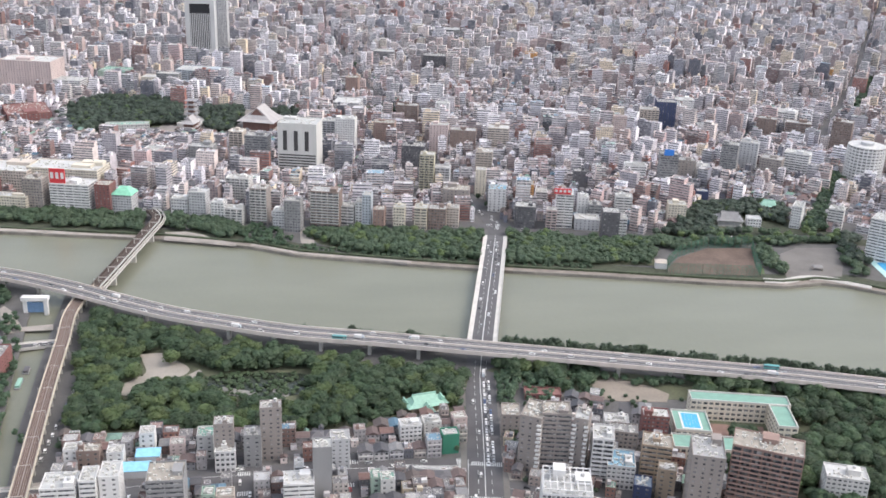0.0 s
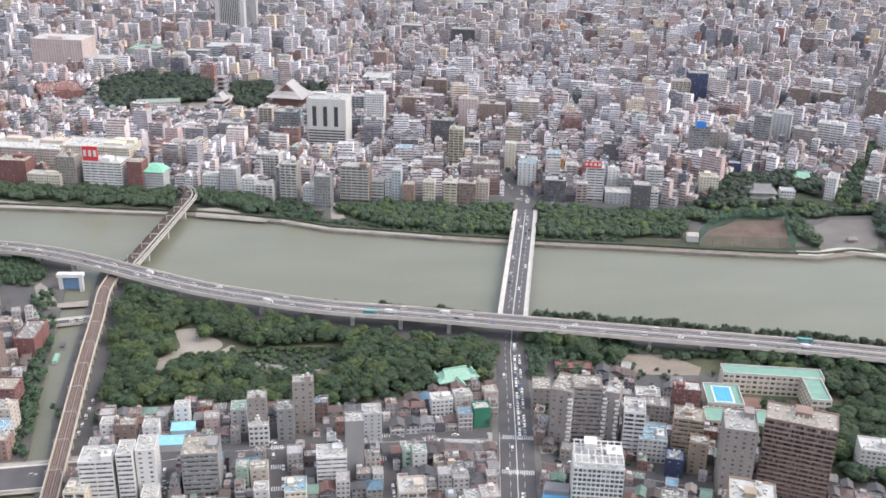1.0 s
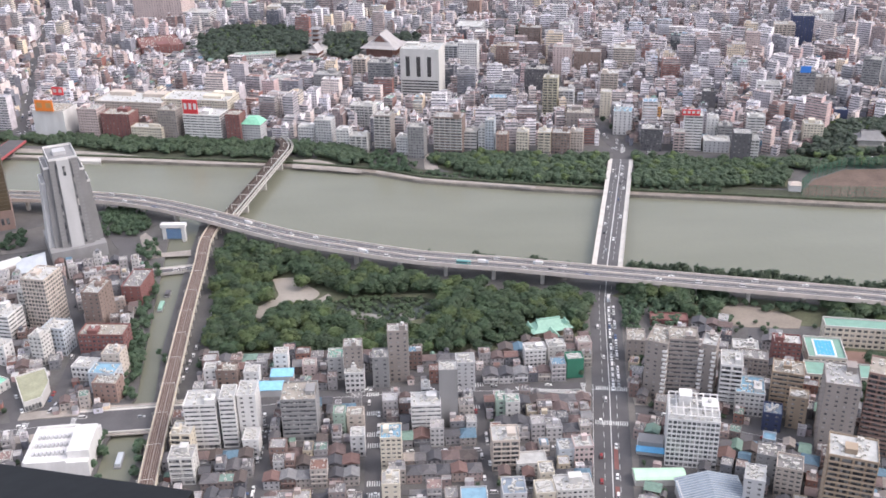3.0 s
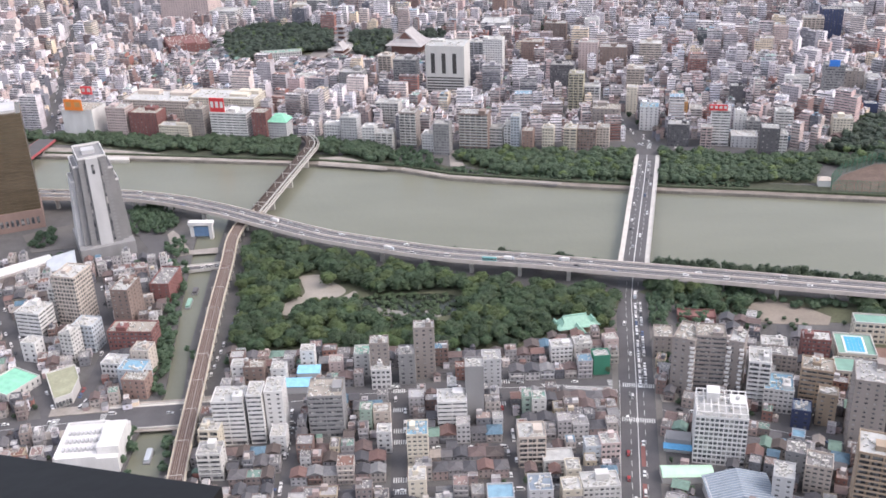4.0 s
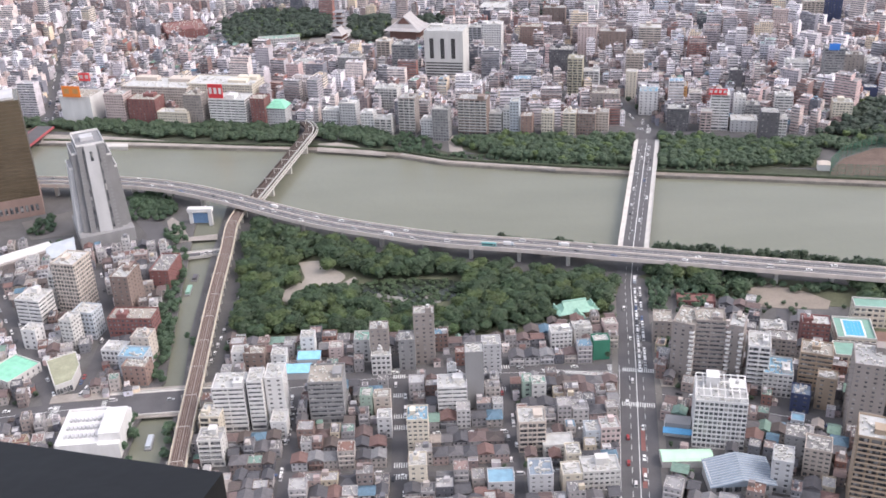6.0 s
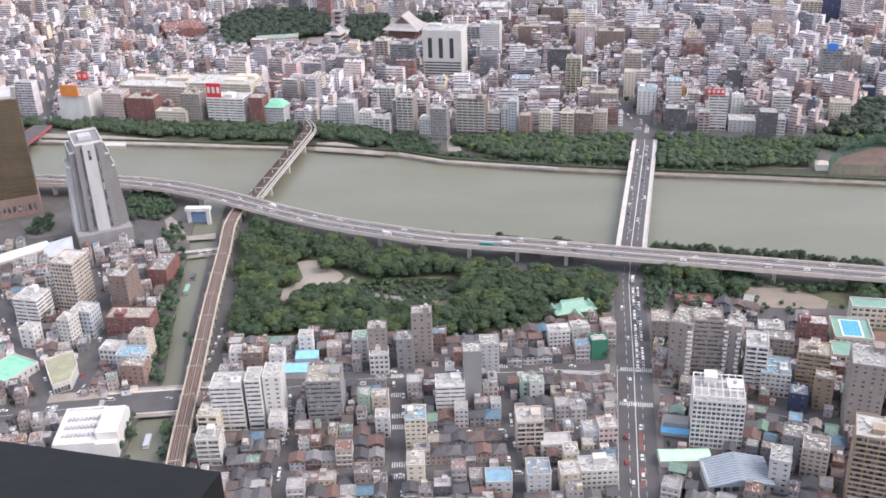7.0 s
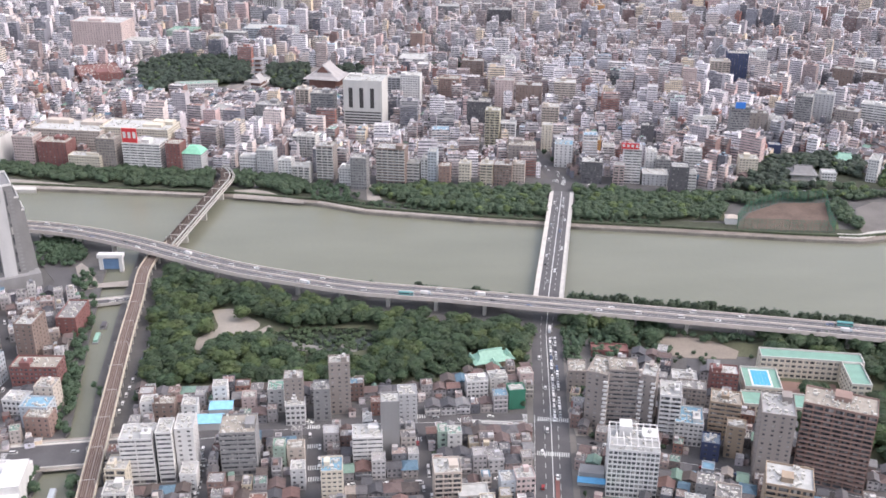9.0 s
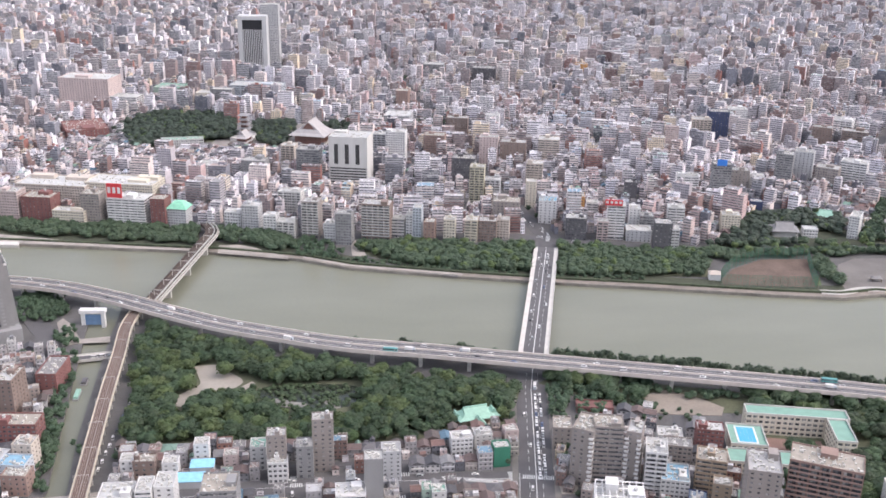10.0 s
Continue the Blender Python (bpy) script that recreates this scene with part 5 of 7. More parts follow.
for x in (9, 22, 35):
    m = Mesh()
    m.box(x - 2.4, x + 2.4, -0.25, 0.1, 34, 58)
    part("window_strip", m, DARKGLASS, slab)
for k in range(8):
    m = Mesh()
    m.box(1.5, 45.5, -0.22, 0.1, 4 + k * 3.4, 5.6 + k * 3.4)
    part("window_band", m, DARKGLASS, slab)

# hotel tower with a dark window front between white fins
hx, hy, hw, hd_, hh = -186.0, 1868.0, 52.0, 26.0, 120.0
claim(hx - 14, hy - 14, 90, 60, 0, 2)
hotel = thing("hotel_tower", pose(hx, hy, 0, 0, 0, -4), "tall white hotel tower with a dark striped window front", "hotel")
m = Mesh()
m.box(0, 8, 0, hd_, 0, hh)
m.box(hw - 8, hw, 0, hd_, 0, hh)
m.box(8, hw - 8, 2.5, hd_, 0, hh)
m.box(8, hw - 8, 0, 2.5, hh - 7, hh)
m.box(8, hw - 8, 0, 2.5, 0, 32)
part("wall", m, WALLM["pale"], hotel)
m = Mesh()
m.box(8, hw - 8, 1.6, 2.4, 32, hh - 7)
part("window_glazing", m, plain("dark_hotel_glass", (0.03, 0.03, 0.035), 0.2, 0, 0.2, 0.3), hotel)
fin = Mesh()
fin.box(-0.75, 0.75, 0.3, 1.6, 32, hh - 24)
fin_data = fin.data("fin", WALLM["pale"])
for k in range(11):
    o = part("fin", fin_data, None, hotel)
    o.location = (8 + (k + 0.5) * (hw - 16) / 11, 0, 0)
m = Mesh()
m.box(-12, hw + 14, -12, 20, 0, 17)
part("podium", m, WALLM["cream"], hotel)
building(-150, 1935, 34, 30, 132, -4, "pale", "grid", "pale", 1, name="apartment_block")

# ward office: tapering tower on a podium
ward = thing("office_tower", pose(-284.8, 760, 0, 0, 0, 25), "tapering grey office tower with a pale central strip", "office tower")
claim(-318, 730, 62, 66, 0.43, 1)
WARDGREY = plain("ward_office_tiles", (0.22, 0.215, 0.22), 0.7, 0, 0.12, 0.1)
m = Mesh()
m.box(-22, 22, -14, 40, 0, 11)
part("podium", m, WALLM["grey"], ward)
for name, x0, x1, y0, y1, top, mat in (("core", -9, 10, -8, 28, 86, WARDGREY), ("wing", -13, -9, -5, 24, 79, WARDGREY), ("wing", 10, 13.5, -5, 25, 74, WARDGREY), ("outer_wing", -16, -13, -2, 20, 66, WALLM["pale"]), ("outer_wing", 13.5, 16, -2, 20, 62, WARDGREY)):
    m = Mesh()
    x0, x1 = x0 * 1.15, x1 * 1.15
    m.hexa([(x0 * 1.18, y0, 11), (x1 * 1.18, y0, 11), (x1 * 1.18, y1, 11), (x0 * 1.18, y1, 11), (x0, y0, top), (x1, y0, top), (x1, y1, top), (x0, y1, top)])
    wing = part(name, m, mat, ward)
    m = Mesh()
    for q in ((x0, x1, y0 - .2, y0 + .4), (x0, x1, y1 - .4, y1 + .2), (x0 - .1, x0 + .4, y0, y1), (x1 - .4, x1 + .1, y0, y1)):
        m.box(*q, top, top + 1.6)
    part("parapet", m, WALLM["white"], wing)
m = Mesh()
m.hexa([(-5, -9.4, 11), (5, -9.4, 11), (5, -8, 11), (-5, -8, 11), (-4.6, -9.4, 86), (4.6, -9.4, 86), (4.6, -8, 86), (-4.6, -8, 86)])
part("front_strip", m, WALLM["pale"], ward)
slot = Mesh()
slot.box(-1.1, 1.1, -9.7, -9.3, 73, 81)
part("slot_window", slot, GLASS, ward)
for x0 in (-6.3, 5.5):
    m = Mesh()
    m.hexa([(x0 * 1.15 - .5, -8.25, 13), (x0 * 1.15 + 1.3, -8.25, 13), (x0 * 1.15 + 1.3, -7.9, 13), (x0 * 1.15 - .5, -7.9, 13), (x0, -8.25, 84), (x0 + .9, -8.25, 84), (x0 + .9, -7.9, 84), (x0, -7.9, 84)])
    part("window_strip", m, GLASS, ward)
for k in range(23):
    for x0, x1 in ((-8.8, -7.0), (7.0, 8.8)):
        m = Mesh()
        f = 1 + 0.18 * (1 - k / 26)
        m.box(x0 * 1.12 * f, x1 * 1.12 * f, -8.2, -7.95, 14 + k * 3.1, 15.2 + k * 3.1)
        part("window", m, WALLM["grey"], ward)
m = Mesh()
m.box(-5, 5, 4, 14, 86, 89)
part("roof_house", m, WALLM["pale"], ward)

# brown glass tower
GOLD = plain("bronze_glass", (0.16, 0.125, 0.085), 0.18, 0.35, 0.3, 0.12)
golden = thing("glass_tower", pose(-410, 797, 0, 0, 0, 22), "bronze glass office tower with a stone base", "office tower")
claim(-414, 782, 66, 58, 0.38, 2)
m = Mesh()
m.box(0, 56, 0, 38, 18, 106)
part("glass_wall", m, GOLD, golden)
m = Mesh()
for k in range(26):
    m.box(-0.15, 56.15, -0.15, 38.15, 20 + k * 3.4, 20.5 + k * 3.4)
tagged(part("floor_bands", m, plain("bronze_mullions", (0.11, 0.085, 0.06), 0.4, 0.3, 0.2, 0.3), golden), kind="stuff")
m = Mesh()
m.box(-0.6, 56.6, -0.6, 38.6, 0, 18)
part("stone_base", m, WALLM["rust"], golden)
for k in range(12):
    o = Mesh()
    o.box(3 + k * 4.3, 5.5 + k * 4.3, -0.8, -0.5, 5, 11)
    part("base_window", o, GLASS, golden)
m = Mesh()
m.box(4, 52, 4, 34, 106, 108)
part("roof_screen", m, WALLM["pale"], golden)

# school with green roofs, a court and a rooftop pool
SCHOOLWALL = WALLM["cream"]
claim(240, 525, 40, 62, -0.22, 2)
claim(262, 560, 78, 32, -0.22, 2)


def school_block(x, y, w, d, h, rot, label):
    claim(x, y, w, d, radians(rot))
    b = thing("school_building", pose(x, y, 0, 0, 0, rot), label, "school")
    s = Shell()
    s.walls(w, d, h, storeys(h, 3.6, 0, 0.3, 0.2), lambda ln, k: columns(ln, 4.0, 0.7), 0.4)
    part("wall", s, SCHOOLWALL, b)
    m = Mesh()
    m.box(0.3, w - 0.3, 0.3, d - 0.3, 0, h - 0.2)
    part("window_glazing", m, GLASS, b)
    m = Mesh()
    m.box(0.4, w - 0.4, 0.4, d - 0.4, h - 0.2, h + 0.05)
    part("roof", m, MINT, b)
    m = Mesh()
    for q in ((0, w, 0, .5), (0, w, d - .5, d), (0, .5, .5, d - .5), (w - .5, w, .5, d - .5)):
        m.box(*q, h, h + 1.2)
    part("parapet", m, PALECON, b)
    return b


school_block(270, 573, 68, 13, 15, -12.5, "long cream school building with a mint-green roof")
school_block(315, 533, 13, 29, 15, -12.5, "cream school wing with a mint-green roof")
hall_low = school_block(241, 526, 44, 17, 8, -12.5, "low school hall with a pale green roof")
pool_house = school_block(249, 545, 24, 27, 9, -12.5, "school block carrying a rooftop swimming pool")
m = Mesh()
m.box(5, 18.5, 3, 24.5, 9.05, 9.35)
deck_ob = part("pool_deck", m, WALLM["white"], pool_house)
m = Mesh()
m.box(6.2, 17.3, 4.2, 23.3, 9.3, 9.42)
part("pool_water", m, POOLBLUE, deck_ob)
for k in range(1, 5):
    m = Mesh()
    m.box(6.2 + k * 2.2, 6.27 + k * 2.2, 4.3, 23.2, 9.42, 9.44)
    part("lane_line", m, PAINT, deck_ob)
building(161, 609, 26.0, 11, 4.2, -9, "red", "sparse", "red", 0, name="low_hall")
sheet("school_yard", [(210, 610), (218, 631), (235, 637), (258, 621), (269, 608), (263, 597), (230, 601), (211, 606)], 0.26, plain("worn_yard_earth", (0.24, 0.205, 0.175), 0.95, 0, 0.2, 0.06), "bare brownish school yard", "ground")
sheet("school_court", [(272, 568), (318, 558), (312, 540), (268, 548)], 0.26, plain("court_surface", (0.22, 0.14, 0.12), 0.9, 0, 0.2, 0.1), "reddish brown school court", "ground")

# sports hall with a ribbed blue-grey roof, and the long mint roof beside it
claim(130, 405, 38, 28, 0, 1)
gym = thing("sports_hall", pose(132, 407, 0), "sports hall with a ribbed blue-grey pitched roof", "hall")
m = Mesh()
m.box(1.5, 33.5, 1.5, 20.5, 0, 8.2)
part("wall", m, WALLM["pale"], gym)
m = Mesh()
m.v += [(0, -1, 7.8), (35, -1, 7.8), (36, 23, 7.8), (1, 23, 7.8), (17, -1, 12), (19, 23, 12)]
m.f += [(0, 4, 5, 3), (4, 1, 2, 5), (0, 1, 4), (2, 3, 5), (3, 2, 1, 0)]
m.m += [0] * 5
gym_roof = part("roof", m, ROOFM["sheet"], gym)
for side in (0, 1):
    for k in range(12):
        f = (k + 0.5) / 12
        y = -1 + 24 * f
        r = Mesh()
        r.beam((17 + 2 * f, y, 12.12), ((0 + f, y, 7.95) if side == 0 else (35 + f, y, 7.95)), 0.3, 0.25)
        part("roof_rib", r, WALLM["blue"], gym_roof)
for k in range(6):
    r = Mesh()
    r.box(4 + k * 4.8, 7.4 + k * 4.8, 1.3, 1.6, 3.0, 6.2)
    part("window", r, GLASS, gym)
claim(112, 431, 34, 15, 0, 1)
shed = thing("long_shed", pose(113, 433, 0, 0, 0, -2), "long low shed with a pale mint-green roof", "shed")
m = Mesh()
m.box(0.4, 27.6, 0.4, 10.6, 0, 4.6)
part("wall", m, WALLM["offwhite"], shed)
m = Mesh()
arch(m, 28, [(5.5 - 6.6 * math.cos(math.pi * (0.2 + 0.1 * k)), 1.2 + 5.5 * math.sin(math.pi * (0.2 + 0.1 * k))) for k in range(7)])
part("roof", m, plain("pale_mint_sheet", (0.45, 0.66, 0.50), 0.6, 0, 0.1, 0.2), shed)
blue_shop = thing("shop", pose(120, 462, 0, 0, 0, -14), "low corner shop with a bright blue awning roof", "shop")
claim(118, 456, 18, 16, -0.24, 1)
m = Mesh()
m.box(0, 15, 0, 10, 0, 5)
part("wall", m, WALLM["offwhite"], blue_shop)
m = Mesh()
m.hexa([(-.5, -3, 4.2), (15.5, -3, 4.2), (15.5, 1, 5.4), (-.5, 1, 5.4), (-.5, -3, 4.5), (15.5, -3, 4.5), (15.5, 1, 5.7), (-.5, 1, 5.7)])
part("awning", m, TARP, blue_shop)
m = Mesh()
m.box(0.4, 14.6, 1.2, 9.6, 5, 8.4)
part("upper_storey", m, WALLM["grey"], blue_shop)

for x, y, w, d, h in ((-106, 534, 17, 10, 5), (-99, 545, 15, 9, 8)):
    claim(x, y, w, d, 0, 0.3)
    hut_ = thing("shed", pose(x, y, 0), "low shed roofed with bright blue sheeting", "shed")
    m = Mesh()
    m.box(0.3, w - 0.3, 0.3, d - 0.3, 0, h)
    part("wall", m, WALLM["pale"], hut_)
    m = Mesh()
    m.hexa([(0, 0, h), (w, 0, h), (w, d, h + 0.8), (0, d, h + 0.8), (0, 0, h + 0.25), (w, 0, h + 0.25), (w, d, h + 1.05), (0, d, h + 1.05)])
    part("roof", m, PALEBLUE, hut_)
sheet("forecourt", [(130, 540), (129.5, 511), (140, 510), (143, 530), (138.6, 554)], 0.25, SAND, "pale paved forecourt of an apartment house", "pavement", 0.2)

# low wedge-shaped hall between two roads
WEDGE = [(-249, 526), (-240, 532), (-241, 550), (-249, 567), (-265, 557)]
mark(-249, 546, 13, 20, 0.3)
corner_hall = thing("corner_hall", pose(0, 0, 0), "low wedge-shaped hall with a mossy tan flat roof", "hall")
m = Mesh()
m.prism(WEDGE, 0, 7.0)
part("wall", m, WALLM["offwhite"], corner_hall)
m = Mesh()
m.prism([(x * 0.97 - 249 * 0.03, y * 0.97 + 546 * 0.03) for x, y in WEDGE], 7.0, 7.1)
part("roof", m, plain("mossy_roof", (0.27, 0.27, 0.19), 0.9, 0, 0.35, 0.08), corner_hall)
for (ax, ay), (bx, by) in zip(WEDGE, WEDGE[1:] + WEDGE[:1]):
    m = Mesh()
    m.beam((ax, ay, 7.4), (bx, by, 7.4), 0.5, 0.9)
    part("parapet", m, WALLM["offwhite"], corner_hall)
for k in range(5):
    m = Mesh()
    m.box(-248.2 + k * 1.7, -247.0 + k * 1.7, 525.6 + k * 1.13, 526.6 + k * 1.13, 1.5, 4.5)
    part("window", m, GLASS, corner_hall)

# white low hall by the canal
low = thing("depot_building", pose(-226, 458, 0, 0, 0, 4), "low white building with white roof plant", "building")
claim(-230, 455, 42, 45, 0.05, 1)
m = Mesh()
m.box(0, 36, 0, 36, 0, 10)
part("wall", m, WALLM["white"], low)
m = Mesh()
m.box(24, 36.3, 4, 30, 10, 15)
part("upper_storey", m, WALLM["white"], low)
m = Mesh()
for q in ((0, 24, 35, 36), (0, 1, 0, 35), (0, 24, 0, .8)):
    m.box(*q, 10, 11.6)
part("parapet", m, WALLM["white"], low)
for r in range(3):
    for k in range(9):
        u = Mesh()
        u.box(3 + k * 2.3, 4.4 + k * 2.3, 8 + r * 8, 11 + r * 8, 10, 11.5)
        part("cooling_unit", u, WALLM["pale"], low)

vault = thing("market_hall", pose(-352, 700, 0, 0, 0, 38), "long hall with a pale barrel-vaulted roof", "hall")
claim(-352, 700, 46, 22, radians(38), 1)
m = Mesh()
m.box(0, 44, 0, 18, 0, 7)
part("wall", m, WALLM["taupe"], vault)
m = Mesh()
arch(m, 44, [(9 - 5.5 * math.cos(math.pi * k / 8), 7 + 4 * math.sin(math.pi * k / 8)) for k in range(9)])
part("vault", m, WALLM["white"], vault)
wedge = thing("annex_hall", pose(-318, 712, 0, 0, 0, 20), "low annex hall with a sloping pale blue roof", "hall")
claim(-318, 712, 26, 24, 0.35, 0)
m = Mesh()
m.hexa([(0, 0, 0), (22, 0, 0), (22, 20, 0), (0, 20, 0), (0, 0, 6), (22, 0, 6), (22, 20, 12), (0, 20, 9)])
part("wall", m, WALLM["grey"], wedge)
m = Mesh()
m.hexa([(-.4, -.4, 6), (22.4, -.4, 6), (22.4, 20.4, 12.05), (-.4, 20.4, 9.05), (-.4, -.4, 6.4), (22.4, -.4, 6.4), (22.4, 20.4, 12.4), (-.4, 20.4, 9.4)])
part("roof", m, WALLM["blue"], wedge)
sheet("office_plaza", [(-372, 800), (-318, 830), (-296, 800), (-315, 770), (-350, 762)], 0.3, PLAZA, "pale paved plaza between office towers", "pavement")

# flood gate at the canal mouth
fg = thing("flood_gate", pose(-220, 786, 0, 0, 0, -4), "white concrete flood gate with a blue steel leaf", "flood gate")
for x in (0, 16.5):
    m = Mesh()
    m.box(x, x + 3, -2, 2, -6, 11)
    part("gate_pier", m, WALLM["white"], fg)
m = Mesh()
m.box(-1, 20.5, -3, 3, 11, 14)
part("gate_house", m, WALLM["white"], fg)
m = Mesh()
m.box(3, 16.5, -0.5, 0.5, 0, 9)
part("gate_leaf", m, plain("blue_gate_steel", (0.16, 0.26, 0.42), 0.6, 0.1, 0.15, 0.3), fg)


# ---------------------------------------------------------------- small bridges, ramp, red bridge
def small_bridge(line, half, label, z=0.6):
    b = Mesh()
    pts = [(x, y, z) for x, y in line]
    sweep(b, pts, -half, half, -1.4, -0.1)
    o = structure("canal_bridge", b, CONCRETE, label, "bridge")
    for name, lo, hi, z0, z1, mat in (("road_surface", -half + 1.8, half - 1.8, -.2, 0.02, ASPHALT), ("pavement", -half, -half + 1.8, -.2, 0.2, PALECON), ("pavement", half - 1.8, half, -.2, .2, PALECON), ("railing", -half - .3, -half, -1.4, 1.0, PALECON), ("railing", half, half + .3, -1.4, 1.0, PALECON)):
        m = Mesh()
        sweep(m, pts, lo, hi, z0, z1)
        part(name, m, mat, o)


small_bridge([(-214, 512), (-150, 516)], 13, "wide pale concrete road bridge over the canal")
small_bridge([(-226, 717), (-172, 727)], 5, "narrow concrete road bridge over the canal")
strip("ramp", smooth([(-310, 850), (-284, 826), (-257, 785), (-236, 745), (-228, 705), (-232, 660)], 5), -7, 7, 0.2, LANE, "grey curving approach road", "road")
red = [(-444, 960, 6), (-436, 1048, 6)]
m = Mesh()
sweep(m, [(-455, 870, 6), *red], -10, 10, -2.5, -0.1)
redb = structure("red_bridge", m, plain("red_bridge_paint", (0.36, 0.09, 0.10), 0.6, 0, 0.15, 0.1), "red painted road bridge", "bridge")
m = Mesh()
sweep(m, [(-455, 870, 6), *red], -9, 9, -0.15, 0.02)
part("road_surface", m, ASPHALT, redb)

# ---------------------------------------------------------------- sports ground on the far bank
sheet("infield", [(352, 836), (358, 850), (378, 875), (417, 899), (464, 897), (447, 850), (440, 824)], 0.3, CLAY, "brown clay baseball field", "ground")
sheet("outfield_grass", [(349, 832), (352, 840), (440, 826), (450, 850), (455, 850), (443, 818)], 0.26, GRASS, "mown grass edge of the ball field", "ground")
sheet("plaza", [(463, 812), (470, 840), (488, 880), (513, 896), (556, 894), (540, 850), (521, 818)], 0.3, PLAZA, "bare paved plaza by the river", "ground")
sheet("pool_terrace", [(562, 802), (566, 830), (574, 876), (590, 881), (625, 872), (610, 796)], 0.3, plain("turquoise_deck", (0.40, 0.58, 0.57), 0.7, 0, 0.15, 0.1), "pale turquoise poolside deck", "ground")
sheet("outdoor_pool", [(570, 810), (576, 850), (602, 852), (598, 806)], 0.42, POOLBLUE, "light blue outdoor swimming pool", "pool")
fence = thing("ball_fence", pose(0, 0, 0), "tall green netting fence on posts round a ball field", "fence")
FLINE = [(440, 823), (447, 850), (465, 899), (417, 901), (377, 877), (356, 850), (351, 834), (440, 821)]
n, s = length(FLINE), 0.0
post = Mesh()
post.box(-.14, .14, -.14, .14, 0, 12)
post_data = post.data("post", RUST)
while s < n:
    p, d = along(FLINE, s)
    o = part("post", post_data, None, fence)
    o.location = (p.x, p.y, 0)
    s += 7.0
net = Mesh()
for a, b in zip(FLINE, FLINE[1:]):
    ln = (Vector(b) - Vector(a)).length
    for k in range(16):
        net.beam((*a, 0.5 + k * 0.75), (*b, 0.5 + k * 0.75), 0.05, 0.14)
    for k in range(int(ln / 1.2)):
        q = Vector(a) + (Vector(b) - Vector(a)) * (k * 1.2 / ln)
        net.beam((q.x, q.y, 0), (q.x, q.y, 12), 0.1, 0.1)
tagged(part("netting", net, NETTING, fence), kind="stuff")
hut = thing("club_house", pose(344, 848, 0, 0, 0, -13), "small white club house with a tan tiled roof", "house")
m = Mesh()
m.box(0, 11, 0, 9, 0, 6.5)
part("wall", m, WALLM["white"], hut)
m = Mesh()
m.v += [(-.6, -.6, 6.4), (11.6, -.6, 6.4), (11.6, 9.6, 6.4), (-.6, 9.6, 6.4), (3, 4.5, 9), (8, 4.5, 9)]
m.f += [(0, 1, 5, 4), (1, 2, 5), (2, 3, 4, 5), (3, 0, 4), (3, 2, 1, 0)]
m.m += [0] * 5
part("roof", m, WALLM["beige"], hut)


pavilion = thing("pavilion", pose(504.9, 836.3, 0.3, 0, 0, -13), "small open pavilion with a dark roof on a plaza", "pavilion")
m = Mesh()
m.v += [(-5, -3.5, 3.2), (5, -3.5, 3.2), (5, 3.5, 3.2), (-5, 3.5, 3.2), (-2.5, 0, 5), (2.5, 0, 5)]
m.f += [(0, 1, 5, 4), (1, 2, 5), (2, 3, 4, 5), (3, 0, 4), (3, 2, 1, 0)]
m.m += [0] * 5
part("roof", m, ROOFM["dark"], pavilion)
for sx in (-4.2, 4.2):
    for sy in (-2.8, 2.8):
        m = Mesh()
        m.box(sx - .2, sx + .2, sy - .2, sy + .2, 0, 3.3)
        part("post", m, RUST, pavilion)


# ---------------------------------------------------------------- rooftop signs
def sign(x, y, z, rot, w, h, ground, mark_col, label, bars=3):
    """A sign box on legs with plain bars for its lettering."""
    o = thing("roof_sign", pose(x, y, z, 0, 0, rot), label, "sign")
    m = Mesh()
    m.box(0, w, 0, 1.2, 0.6, h)
    part("board", m, ground, o)
    m = Mesh()
    m.box(0.5, 0.9, 0.3, 0.9, 0, 0.6)
    m.box(w - .9, w - .5, 0.3, 0.9, 0, 0.6)
    tagged(part("legs", m, STEEL, o), kind="stuff")
    for k in range(bars):
        m = Mesh()
        u = w * (k + 0.5) / bars
        m.box(u - w / bars * .3, u + w / bars * .3, -0.08, 0.02, 0.6 + h * .3, 0.6 + h * .72)
        part("sign_bar", m, mark_col, o)


SIGNRED = plain("sign_red", (0.62, 0.05, 0.06), 0.5, 0, 0.05, 0.5)
SIGNBLUE = plain("sign_blue", (0.04, 0.20, 0.62), 0.5, 0, 0.05, 0.5)
SIGNORANGE = plain("sign_orange", (0.75, 0.22, 0.04), 0.5, 0, 0.05, 0.5)
sign(-251.0, 1044.1, 31.3, -13, 16.5, 16.2, SIGNRED, WALLM["white"], "red rooftop sign with pale lettering bars", 3)
sign(271.6, 969.0, 37.5, -13, 18.0, 6.5, SIGNRED, WALLM["white"], "red rooftop sign band with white bars", 4)
sign(435.0, 1086.5, 45.6, -13, 11.2, 7.8, SIGNBLUE, SIGNBLUE, "bright blue rooftop sign", 1)
sign(-419.7, 1074.1, 30, -13, 21.5, 13.0, SIGNORANGE, WALLM["orange"], "bright orange rooftop sign box", 2)
sign(-413.1, 1114.7, 36, -13, 13.5, 9.8, SIGNRED, WALLM["pink"], "small red rooftop sign box", 2)


